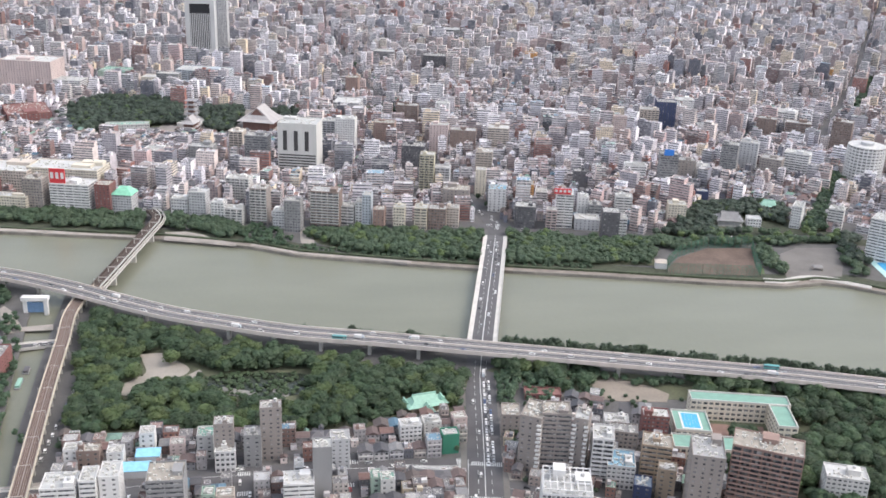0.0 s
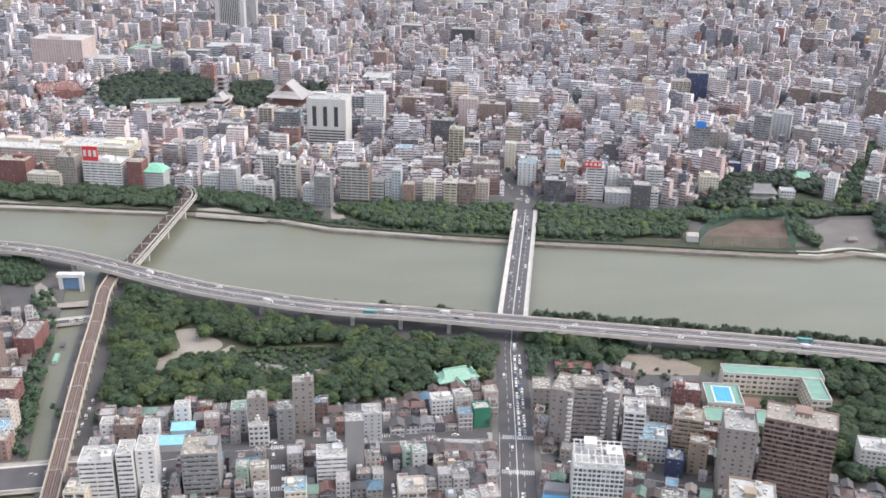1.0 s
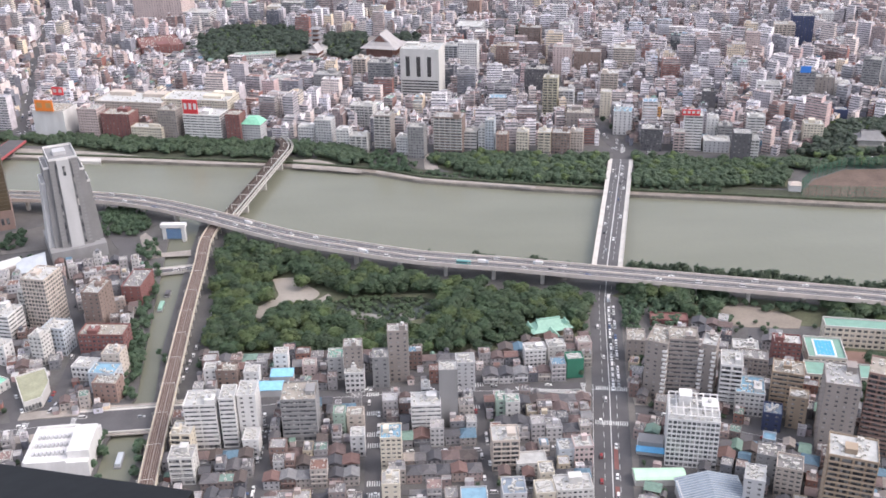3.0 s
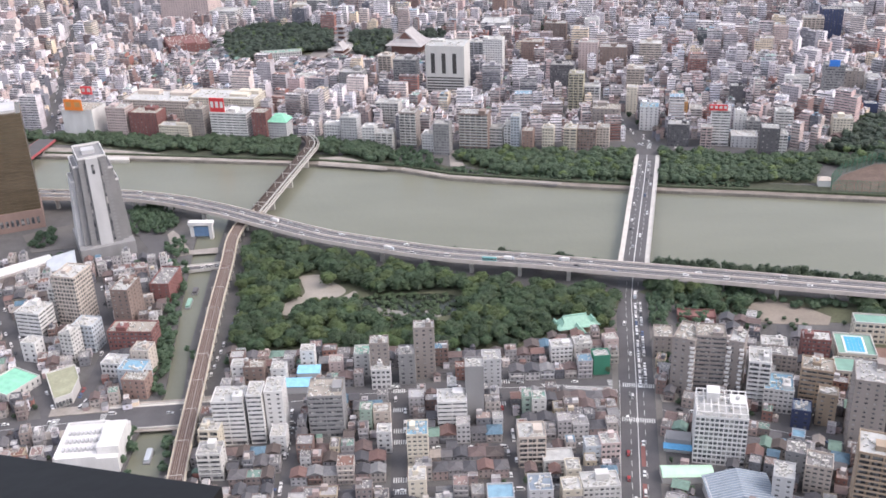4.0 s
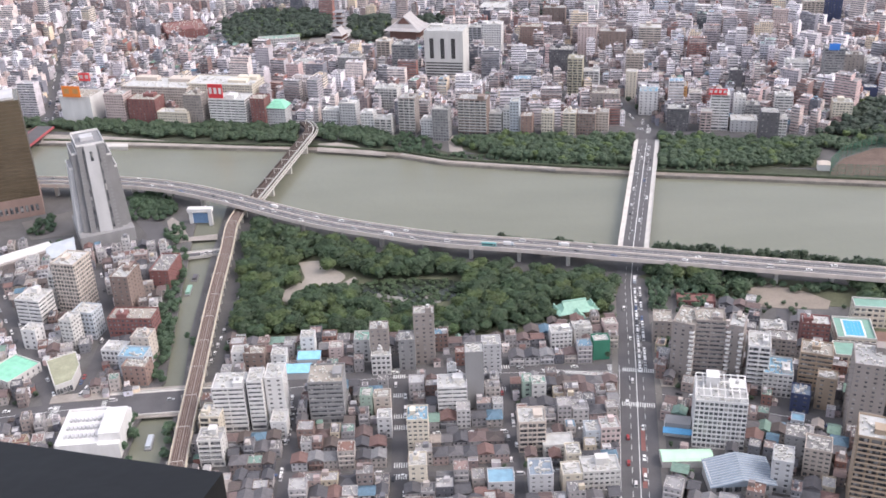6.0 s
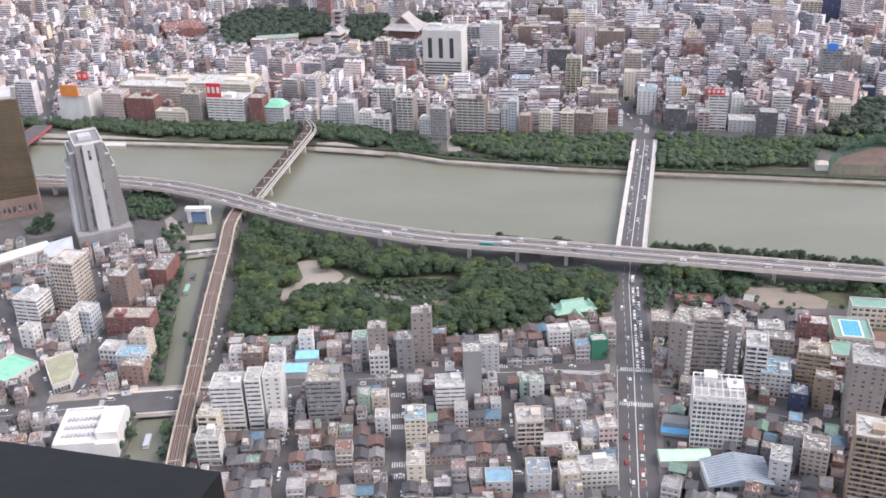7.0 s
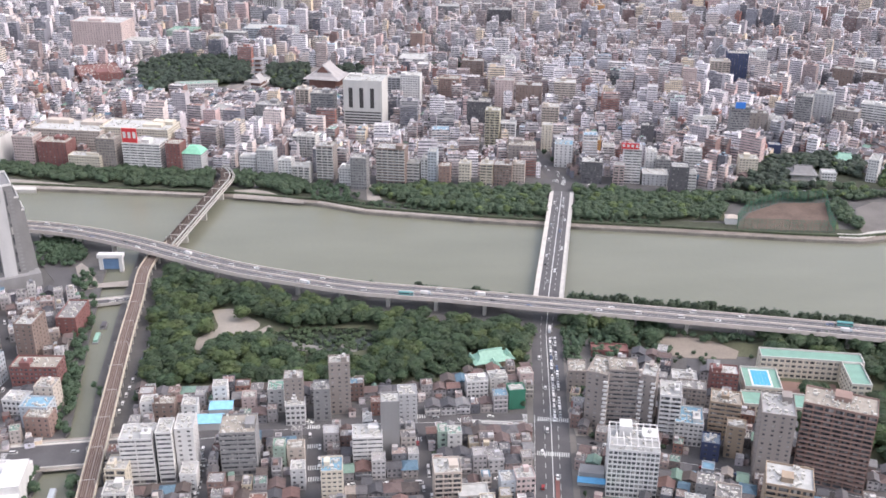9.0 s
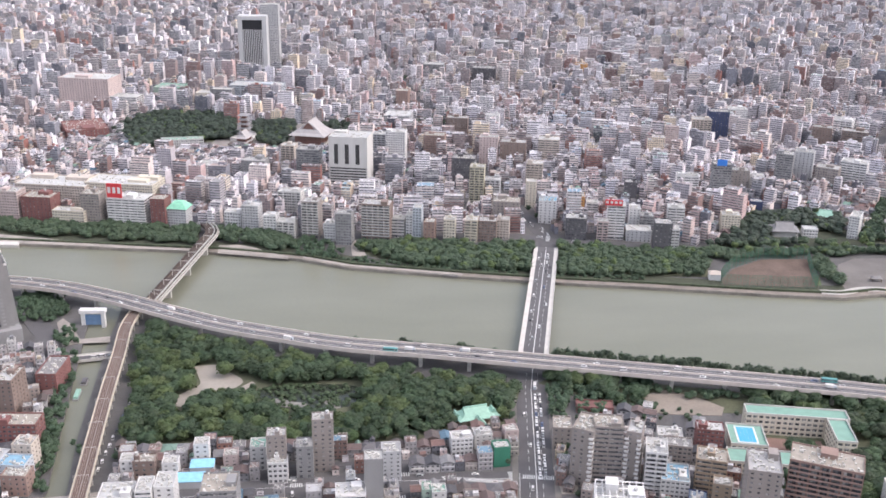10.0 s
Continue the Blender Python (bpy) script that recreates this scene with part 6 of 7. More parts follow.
# ---------------------------------------------------------------- small houses
def house_variant(rng, k):
    """One small house: walls with windows, and a pitched or flat roof. Origin at the middle of its foot."""
    w, d = rng.uniform(5.4, 9.6), rng.uniform(7.2, 9.5)
    flat = k % 5 in (0, 3)
    h = rng.choice((6.2, 6.4, 9.2, 9.4)) if k % 10 else rng.choice((9.5, 12.4, 12.6))
    if not flat:
        h = rng.uniform(5.8, 6.6)
    body = Shell()
    share = rng.uniform(0.28, 0.55)
    body.walls(w, d, h, storeys(h, 3.0, 0, 0.33, 0.25), lambda ln, k: columns(ln, 3.0 if k % 2 == 0 else 4.0, share if k % 2 == 0 else 0.3), 0.2, -w / 2, -d / 2)
    if flat:
        for (ax, ay), (bx, by), (nx, ny) in (((-w / 2, -d / 2), (w / 2, -d / 2), (0, .2)), ((w / 2, -d / 2), (w / 2, d / 2), (-.2, 0)), ((w / 2, d / 2), (-w / 2, d / 2), (0, -.2)), ((-w / 2, d / 2), (-w / 2, -d / 2), (.2, 0))):
            body.quad((ax, ay, h), (bx, by, h), (bx, by, h + .8), (ax, ay, h + .8))
            body.quad((ax, ay, h + .8), (bx, by, h + .8), (bx + nx, by + ny, h + .8), (ax + nx, ay + ny, h + .8))
            body.quad((bx + nx, by + ny, h), (ax + nx, ay + ny, h), (ax + nx, ay + ny, h + .8), (bx + nx, by + ny, h + .8))
    if k % 3 != 1:
        for f in range(1, int(h / 3)):
            body.box(-w / 2 + .4, w / 2 - .4, -d / 2 - .8, -d / 2 - .02, f * 3.0, f * 3.0 + 1.0)
    if not flat:
        for q in range(3):
            sx, z, v = rng.choice((-1, 1)), rng.uniform(0.2, h - 1.5), rng.uniform(-d / 2 + 0.6, d / 2 - 1.4)
            u = sx * (w / 2 - 0.05)
            body.box(min(u, u + sx * 0.4), max(u, u + sx * 0.4), v, v + 0.85, z, z + 0.7)
        u = rng.uniform(-w / 2, w / 2 - 2.4)
        body.box(u, u + rng.uniform(1.2, 2.4), -d / 2 - 0.75, -d / 2 + 0.05, 2.5, 2.62 + 0.5 * rng.random())
    e, r = 0.5, rng.uniform(1.6, 2.4)
    hip = rng.choice((0.0, (d / 2 + e) * 0.75))
    kind = ("town_house" if h > 8 else "shop_house") if flat else "hip_roofed_house" if hip else "gabled_house"
    root = part(kind, body, HOUSE_WALL)
    rf = Mesh()
    if flat:
        rf.box(-w / 2 + .2, w / 2 - .2, -d / 2 + .2, d / 2 - .2, h, h + 0.05)
        if rng.random() < 0.6:
            uw, ud = rng.uniform(2, 3.5), rng.uniform(2, 3.5)
            ux, uy = rng.uniform(-w / 2 + .3, w / 2 - uw - .3), rng.uniform(-d / 2 + .3, d / 2 - ud - .3)
            s = Mesh()
            s.box(ux, ux + uw, uy, uy + ud, h + 0.05, h + 2.6)
            part("stair_head", s, HOUSE_WALL, root)
        for q in range(8):
            ax, ay = rng.uniform(-w / 2 + .5, w / 2 - 1.3), rng.uniform(-d / 2 + .5, d / 2 - 1.2)
            rf.box(ax, ax + rng.uniform(.4, .9), ay, ay + rng.uniform(.4, .9), h + 0.05, h + rng.uniform(0.4, 1.3), 1)
        part("roof", rf, (HOUSE_FLAT, STEEL), root)
    else:
        X, Y = w / 2 + e, d / 2 + e
        if rng.random() < 0.5:
            p = [(-X, -Y, h), (X, -Y, h), (X, Y, h), (-X, Y, h)]
            a, b = (0, -Y + hip, h + r), (0, Y - hip, h + r)
            rf.v += p + [a, b]
            rf.f += [(0, 1, 4), (1, 2, 5, 4), (2, 3, 5), (3, 0, 4, 5), (3, 2, 1, 0)]
        else:
            p = [(-X, -Y, h), (X, -Y, h), (X, Y, h), (-X, Y, h)]
            a, b = (-X + hip, 0, h + r), (X - hip, 0, h + r)
            rf.v += p + [a, b]
            rf.f += [(0, 1, 5, 4), (1, 2, 5), (2, 3, 4, 5), (3, 0, 4), (3, 2, 1, 0)]
        rf.m += [0] * 5
        part("roof", rf, HOUSE_TILE, root)
    win = Mesh()
    win.box(-w / 2 + .15, w / 2 - .15, -d / 2 + .15, d / 2 - .15, 0.05, h - 0.1)
    part("window_glazing", win, GLASS, root)
    tagged(root, ("small flat-roofed town house with rendered walls" if flat else "small town house with a hipped tiled roof" if hip else "small town house with a gabled tiled roof") + " in a tight row", "house", ("flat-roofed town houses" if h > 8 else "flat-roofed shop houses") if flat else "hip-roofed houses" if hip else "gabled houses of the old quarter")
    return root, w, d


rng = random.Random(5)
VARIANTS = [house_variant(rng, k) for k in range(36)]


def fill_houses(x0, x1, y0, y1, rot, limit):
    """Rows of small houses back to back, wherever the plan leaves room."""
    a, made = radians(rot), 0
    y, row = y0, 0
    while y < y1:
        x = x0 + rng.uniform(0, 3)
        while x < x1:
            root, w, d = rng.choice(VARIANTS)
            px, py = turn(x + w / 2 - (x0 + x1) / 2, y - y0 + rng.uniform(-0.3, 0.3), a)
            px, py = px + (x0 + x1) / 2, py + y0
            r = min(w, d) / 2
            if made < limit and buildable(px, py, r * 0.9) and all(buildable(px + sx * w * 0.42, py + sy * d * 0.42, 0.1) for sx in (-1, 1) for sy in (-1, 1)):
                copy_thing(root, pose(px, py, 0, 0, 0, rot + rng.choice((0, 180)) + rng.uniform(-1.5, 1.5)))
                mark(px, py, w / 2, d / 2, a)
                made += 1
            x += w + rng.uniform(0.25, 0.7)
        row += 1
        y += 9.3 if row % 2 else 12.0
    return made


def dart_houses(x0, x1, y0, y1, rot, limit):
    """Small houses squeezed into the gaps that the rows left."""
    small = [v for v in VARIANTS if v[1] < 7.4]
    made = 0
    for _ in range(9000):
        x, y = rng.uniform(x0, x1), rng.uniform(y0, y1)
        root, w, d = rng.choice(small)
        a = radians(rot)
        if made >= limit or not is_free(x, y, min(w, d) * 0.47):
            continue
        spots = [turn(sx * w * 0.45, sy * d * 0.45, a) for sx in (-1, 0, 1) for sy in (-1, 0, 1)]
        if all(buildable(x + p, y + q, 0.05) for p, q in spots):
            copy_thing(root, pose(x, y, 0, 0, 0, rot + rng.choice((0, 180))))
            mark(x, y, w / 2, d / 2, a)
            made += 1


fill_houses(-152, 110, 395, 600, 0.6, 480)
fill_houses(90, 360, 360, 640, -22, 190)
fill_houses(-400, -205, 545, 725, 12, 240)
fill_houses(-300, -228, 430, 500, 4, 40)
dart_houses(-152, 110, 395, 590, 0.6, 170)
dart_houses(110, 300, 380, 560, -22, 90)
dart_houses(-400, -195, 420, 740, 12, 90)
for root, w, d in VARIANTS:
    for o in (*root.children_recursive, root):
        bpy.data.objects.remove(o)


def outbuildings():
    """Sheds, garages and annexes in the gaps of the old quarter."""
    out = []
    for x0, x1, y0, y1, rot, tries in ((-152, 110, 395, 590, 0.6, 6000), (112, 300, 380, 560, -22, 3500), (-400, -195, 430, 740, 12, 4500)):
        a = radians(rot)
        for _ in range(tries):
            x, y, w, d = rng.uniform(x0, x1), rng.uniform(y0, y1), rng.uniform(3.0, 5.5), rng.uniform(3.0, 6.0)
            if not is_free(x, y, min(w, d) * 0.5):
                continue
            if all(buildable(x + p, y + q, 0.05) for p, q in (turn(sx * w / 2, sy * d / 2, a) for sx in (-1, 1) for sy in (-1, 1))):
                h = rng.uniform(2.6, 6.5)
                out.append((x, y, w / 2, d / 2, a, 0, h, rng.random(), 3 if h > 4 else 0))
                if rng.random() < 0.5:
                    GABLES.append((x, y, w / 2 + .2, d / 2 + .2, a, h, rng.uniform(0.8, 1.5)))
                mark(x, y, w / 2 - 0.2, d / 2 - 0.2, a)
    return out


# ---------------------------------------------------------------- the town beyond the river
def town(name, lots, label):
    """One joined mesh of many blocks: each lot is x, y, half width, half depth, turn, z from, z to, house number, kind of front.
    Blocks with a kind above 0 have a parapet round a sunken roof. Walls carry metres in their map."""
    L = np.array(lots)
    out_v, out_f, out_uv, out_h, base = [], [], [], [], 0
    for rim in (False, True):
        S = L[(L[:, 8] > 0.5) == rim]
        n = len(S)
        if not n:
            continue
        cx, cy, hw, hd, a, z0, z1, hid, kind = S.T
        c, s = np.cos(a), np.sin(a)
        rings = [(0.0, z0), (0.0, z1)] + ([(0.35, z1), (0.35, z1 - 0.9)] if rim else [])
        V = np.zeros((n, 4 * len(rings), 3))
        for r, (inset, z) in enumerate(rings):
            for k, (sx, sy) in enumerate(((-1, -1), (1, -1), (1, 1), (-1, 1))):
                X, Y = sx * (hw - inset), sy * (hd - inset)
                V[:, 4 * r + k, 0], V[:, 4 * r + k, 1], V[:, 4 * r + k, 2] = cx + c * X - s * Y, cy + s * X + c * Y, z
        top = 4 * (len(rings) - 1)
        quads = [(top, top + 1, top + 2, top + 3), (0, 1, 5, 4), (1, 2, 6, 5), (2, 3, 7, 6), (3, 0, 4, 7)]
        if rim:
            for r in (1, 2):
                quads += [(4 * r + k, 4 * r + (k + 1) % 4, 4 * r + 4 + (k + 1) % 4, 4 * r + 4 + k) for k in range(4)]
        q = len(quads)
        uv, hs = np.zeros((n, q, 4, 2)), np.zeros((n, q, 4, 2))
        H = z1 - z0
        for j, wd in ((1, 2 * hw), (2, 2 * hd), (3, 2 * hw), (4, 2 * hd)):
            uv[:, j, 1, 0] = uv[:, j, 2, 0] = np.maximum(1, np.round(wd / 2.7)) * 2.7
            uv[:, j, 2, 1] = uv[:, j, 3, 1] = np.where(H < 2.4, 0.0, np.maximum(1, np.round(H / 3.0)) * 3.0)
        hs[:, :, :, 0] = hid[:, None, None]
        for j in (1, 3):
            hs[:, j, :, 1] = kind[:, None]
        side = np.where(kind > 0.5, np.where((hid * 7.3) % 1 < 0.35, 4, np.where((hid * 7.3) % 1 < 0.6, kind, 3)), 4)
        for j in (2, 4):
            hs[:, j, :, 1] = side[:, None]
        hs[:, 5:, :, 1] = 5
        out_v.append(V.reshape(-1, 3))
        out_f.append((np.array(quads)[None] + base + V.shape[1] * np.arange(n)[:, None, None]).reshape(-1, 4))
        out_uv.append(uv.reshape(-1, 2))
        out_h.append(hs.reshape(-1, 2))
        base += n * V.shape[1]
    V, Fi = np.concatenate(out_v), np.concatenate(out_f)
    me = bpy.data.meshes.new(name)
    me.vertices.add(len(V))
    me.vertices.foreach_set("co", V.ravel())
    me.loops.add(4 * len(Fi))
    me.loops.foreach_set("vertex_index", Fi.ravel().astype(np.int32))
    me.polygons.add(len(Fi))
    me.polygons.foreach_set("loop_start", np.arange(0, 4 * len(Fi), 4, dtype=np.int32))
    me.update(calc_edges=True)
    for layer, data in (("metres", out_uv), ("house", out_h)):
        me.uv_layers.new(name=layer).data.foreach_set("uv", np.concatenate(data).ravel())
    me.materials.append(CITY)
    me.validate()
    me.shade_flat()
    return tagged(new(name, me), label, "buildings", "", "stuff")


GREEN = []
GABLES = []


def warp(x, y):
    """The old quarters' streets bend: a slow drift of the grid, and the turn that goes with it."""
    def drift(p, q):
        return 34 * noise.noise(Vector((p * 0.0022, q * 0.0022, 7.0))), 34 * noise.noise(Vector((p * 0.0022, q * 0.0022, 19.0)))
    dx, dy = drift(x, y)
    ex, ey = drift(x + 8, y)
    return x + dx, y + dy, math.atan2(ey - dy, 8 + ex - dx)


def lots_for(x0, x1, y0, y1, rot, keep):
    """Houses and blocks along a street grid: low houses, stepped mid-rise blocks, slabs with balconies, roof huts and plant."""
    a0, out = radians(rot), []
    r = random.Random(int(x0 + y0 * 3))
    v, row = y0, 0
    while v < y1:
        u = x0
        depth = r.uniform(9, 15)
        while u < x1:
            gx, gy = turn(u, v, a0)
            q = r.random() - 0.28 * noise.noise(Vector((gx * 0.004, gy * 0.004, 3))) + max(0, min(0.13, (gy - 1500) / 6000))
            if q < 0.44:
                h, w = r.uniform(5.5, 9.5), r.uniform(4.6, 9)
            elif q < 0.80:
                h, w = r.uniform(9, 17), r.uniform(5, 11)
            elif q < 0.965:
                h, w = r.uniform(15, 28), r.uniform(7.5, 16)
            else:
                h, w = r.uniform(24, 41), r.uniform(12, 24)
            if gy > 1700 and h > 10:
                h *= r.uniform(1.0, 1.3)
            px, py = turn(u + w / 2, v, a0)
            px, py, bend = warp(px, py)
            a = a0 + bend + r.gauss(0, 0.035)
            u += w + (r.uniform(3, 6) if r.random() < 0.11 else 0)
            if not (keep(px, py) and py < 3450 and abs(px - 0.10 * py) < 0.60 * py + 60):
                continue
            if low_rise(px, py):
                h = min(h, r.uniform(5.5, 8.5))
            if not buildable(px, py, w * 0.46):
                continue
            dd = depth * r.uniform(0.66, 1.0) * (1.25 if h > 24 else 1.0)
            back = r.uniform(-0.5, 0.5) * (depth - dd)
            px, py = px - math.sin(a) * back, py + math.cos(a) * back
            hw, hd, hid = w / 2 - r.uniform(0.15, 0.8), dd / 2, r.random()
            if h < 9.5 and r.random() < 0.55:
                out.append((px, py, hw, hd, a, 0, h, hid, 3))
                GABLES.append((px, py, hw + 0.3, hd + 0.3, a, h, r.uniform(1.4, 2.5)))
                continue
            kind = r.choice((1, 1, 1, 2, 2, 3, 6)) if h < 15 else r.choice((1, 2, 2, 2, 6, 6))

            def add(cx, cy, sw, sd, z0, z1, number=hid, face=0):
                ox, oy = turn(cx, cy, a)
                out.append((px + ox, py + oy, sw, sd, a, z0, z1, number, face))
            top = h
            if h > 10 and r.random() < 0.45:
                cut_ = r.uniform(2.9, 6.2)
                step = r.uniform(0.18, 0.42)
                add(0, 0, hw, hd, 0, h - cut_, hid, kind)
                if r.random() < 0.6:
                    add(0, hd * step, hw - 0.02, hd * (1 - step), h - cut_ - 0.9, h, hid, kind)
                    roof_x, roof_y, room_x, room_y = 0, hd * step, hw, hd * (1 - step)
                else:
                    sx = r.choice((-1, 1))
                    add(sx * hw * step, 0, hw * (1 - step), hd - 0.02, h - cut_ - 0.9, h, hid, kind)
                    roof_x, roof_y, room_x, room_y = sx * hw * step, 0, hw * (1 - step), hd
            else:
                add(0, 0, hw, hd, 0, h, hid, kind)
                roof_x, roof_y, room_x, room_y = 0, 0, hw, hd
            if h > 11 and py < 2900 and r.random() < 0.7:
                sw, sd = r.uniform(1.1, max(1.2, room_x * 0.5)), r.uniform(1.1, max(1.2, room_y * 0.45))
                kx, ky = roof_x + r.uniform(-1, 1) * max(0, room_x - sw - .5), roof_y + r.uniform(-1, 1) * max(0, room_y - sd - .5)
                hut = r.uniform(1.6, 3.4)
                add(kx, ky, sw, sd, h - 0.9, h + hut, hid)
                if r.random() < 0.12 and py < 2000:
                    add(kx, ky, sw * 0.55, sd * 0.55, h + hut, h + hut + r.uniform(0.9, 2.0), 0.2)
            for _ in range(r.randint(3, 7) if py < 1350 else r.randint(2, 4) if py < 1800 else r.randint(0, 2) if py < 2500 else 0):
                sw, sd = r.uniform(0.3, 1.1), r.uniform(0.3, 1.1)
                add(roof_x + r.uniform(-1, 1) * max(0, room_x - sw - .5), roof_y + r.uniform(-1, 1) * max(0, room_y - sd - .5), sw, sd, h - 0.9, h + r.uniform(0.0, 1.1), r.choice((0.2, 0.2, 0.75, 0.3, 0.6)))
            if kind == 2 and py < 1500:
                for k in range(1, int(h / 3.0) - 1):
                    add(0, -hd - 0.5, hw - 0.5, 0.5, k * 3.0 - 0.1, k * 3.0 + 1.05, hid)
        row += 1
        v += depth + (4.5 if row % 2 == 0 else 0.3) + (8 if row % 14 == 0 else 0)
    return out


def left_zone(x, y):
    return x < 300 + 0.45 * (y - 950)


town("outbuildings", outbuildings(), "small sheds, garages and annexes squeezed between the houses")
town("old_town", lots_for(-2200, 2600, 700, 3500, -13, lambda x, y: left_zone(x, y) and beyond(x, y)), "dense grey and beige town blocks with flat roofs")
town("old_town", lots_for(-1500, 4200, 500, 3600, -36, lambda x, y: not left_zone(x, y) and beyond(x, y)), "dense grey and beige town blocks with flat roofs")
town("old_town", lots_for(-1300, 1300, 250, 900, 8, lambda x, y: y > 330 and (x < -430 or x > 0.8 * y + 60)), "dense grey and beige town blocks with flat roofs")


def gable_roofs():
    """Pitched roofs of the low houses, joined."""
    V, F = [], []
    for k, (x, y, hw, hd, a, z, r) in enumerate(GABLES):
        c, s = math.cos(a), math.sin(a)
        pts = [(-hw, -hd, 0), (hw, -hd, 0), (hw, hd, 0), (-hw, hd, 0)] + ([(-hw, 0, r), (hw, 0, r)] if k % 2 else [(0, -hd, r), (0, hd, r)])
        n = len(V)
        V += [(x + c * p - s * q, y + s * p + c * q, z + t) for p, q, t in pts]
        F += [tuple(n + i for i in f) for f in (((0, 1, 5, 4), (1, 2, 5), (2, 3, 4, 5), (3, 0, 4)) if k % 2 else ((0, 1, 4), (1, 2, 5, 4), (2, 3, 5), (3, 0, 4, 5)))]
    me = bpy.data.meshes.new("pitched_roofs")
    me.from_pydata(V, [], F)
    me.materials.append(varied("far_pitched_roofs", TILE_STOPS, 0.75, 0.3, True))
    return tagged(new("pitched_roofs", me), "grey, brown and slate-blue pitched roofs of low houses", "roofs", "", "stuff")


gable_roofs()

# ---------------------------------------------------------------- trees
def lump(V, F, x, y, z, r, rz, rng, n=7):
    """The dense inside of a crown's lobe: an uneven rounded lump."""
    k = len(V)
    V.append((x, y, z - rz))
    for i, (cz, cr) in enumerate(((-0.5, 0.85), (0.15, 1.0), (0.72, 0.68))):
        for j in range(n):
            a = 2 * math.pi * (j + i * 0.5) / n
            q = r * cr * rng.uniform(0.88, 1.08)
            V.append((x + q * math.cos(a), y + q * math.sin(a), z + rz * cz))
    V.append((x, y, z + rz))
    for j in range(n):
        b = (j + 1) % n
        F.append((k, k + 1 + b, k + 1 + j))
        for i in range(2):
            F.append((k + 1 + i * n + j, k + 1 + i * n + b, k + 1 + (i + 1) * n + b, k + 1 + (i + 1) * n + j))
        F.append((k + 1 + 2 * n + j, k + 1 + 2 * n + b, k + 1 + 3 * n))


def crown(V, F, x, y, z, R, rz, rng, lobes, leaves, size, n=8):
    """A full rounded crown: a low dome, boughs swelling out of it and loose leaf clumps over all, uneven and with gaps."""
    core = (x, y, z - rz * 0.12, R * 0.80, rz * 0.80)
    lump(V, F, *core, rng, n)
    heads = [core, core]
    for _ in range(lobes):
        d = Vector((rng.gauss(0, 1), rng.gauss(0, 1), rng.gauss(0.35, 0.5))).normalized()
        q = R * rng.uniform(0.28, 0.52)
        heads.append((x + d.x * R * 0.56, y + d.y * R * 0.56, z + d.z * rz * 0.54, q, q * rng.uniform(0.6, 0.9)))
        lump(V, F, *heads[-1], rng, 5)
    for _ in range(leaves):
        lx, ly, lz, lr, lh = rng.choice(heads)
        d = Vector((rng.gauss(0, 1), rng.gauss(0, 1), rng.gauss(0.5, 0.9))).normalized()
        out = rng.uniform(0.85, 1.28)
        p = Vector((lx + d.x * lr * out, ly + d.y * lr * out, lz + d.z * lh * out))
        m = (d * 0.6 + Vector((rng.gauss(0, .35), rng.gauss(0, .35), 0.5 + rng.gauss(0, .35)))).normalized()
        t = m.orthogonal().normalized() * size * rng.uniform(0.5, 1.4)
        b = m.cross(t) * rng.uniform(0.5, 0.95)
        k = len(V)
        V += [tuple(p + t), tuple(p + b), tuple(p - t), tuple(p - b)]
        F.append((k, k + 1, k + 2, k + 3))


def crown_mesh(name, rng, rad, height, base, leaves, mat, size):
    V, F = [], []
    crown(V, F, 0, 0, base + height * 0.52, rad, height * 0.5, rng, 12, leaves, size, 10)
    me = bpy.data.meshes.new(name)
    me.from_pydata(V, [], F)
    me.materials.append(mat)
    return me


def tree_variant(rng, rad, height, mat, leaves=640):
    root = new("tree")
    t = Mesh()
    t.tube(0, 0, 0, height * 0.55, 0.32, 0.18, 7)
    for k in range(4):
        a = k * 1.6 + rng.uniform(0, .6)
        t.beam((0, 0, height * 0.35), (math.cos(a) * rad * .55, math.sin(a) * rad * .55, height * 0.65), 0.16, 0.16)
    part("trunk", t, BARK, root)
    part("crown", crown_mesh("crown", rng, rad, height * 0.75, height * 0.2, leaves, mat, 0.5), mat, root)
    tagged(root, "broad leafy park tree with an uneven crown" if mat is not LEAF_BRIGHT else "light green leafy park tree", "tree", "park trees")
    return root


rng = random.Random(11)
TREES = [tree_variant(rng, rng.uniform(5.4, 9.0), rng.uniform(9, 14.5), LEAF, 900) for _ in range(10)]
BRIGHT = [tree_variant(rng, rng.uniform(6.4, 7.6), rng.uniform(9.5, 11.5), LEAF_BRIGHT, 800) for _ in range(3)]
SPOTS = []


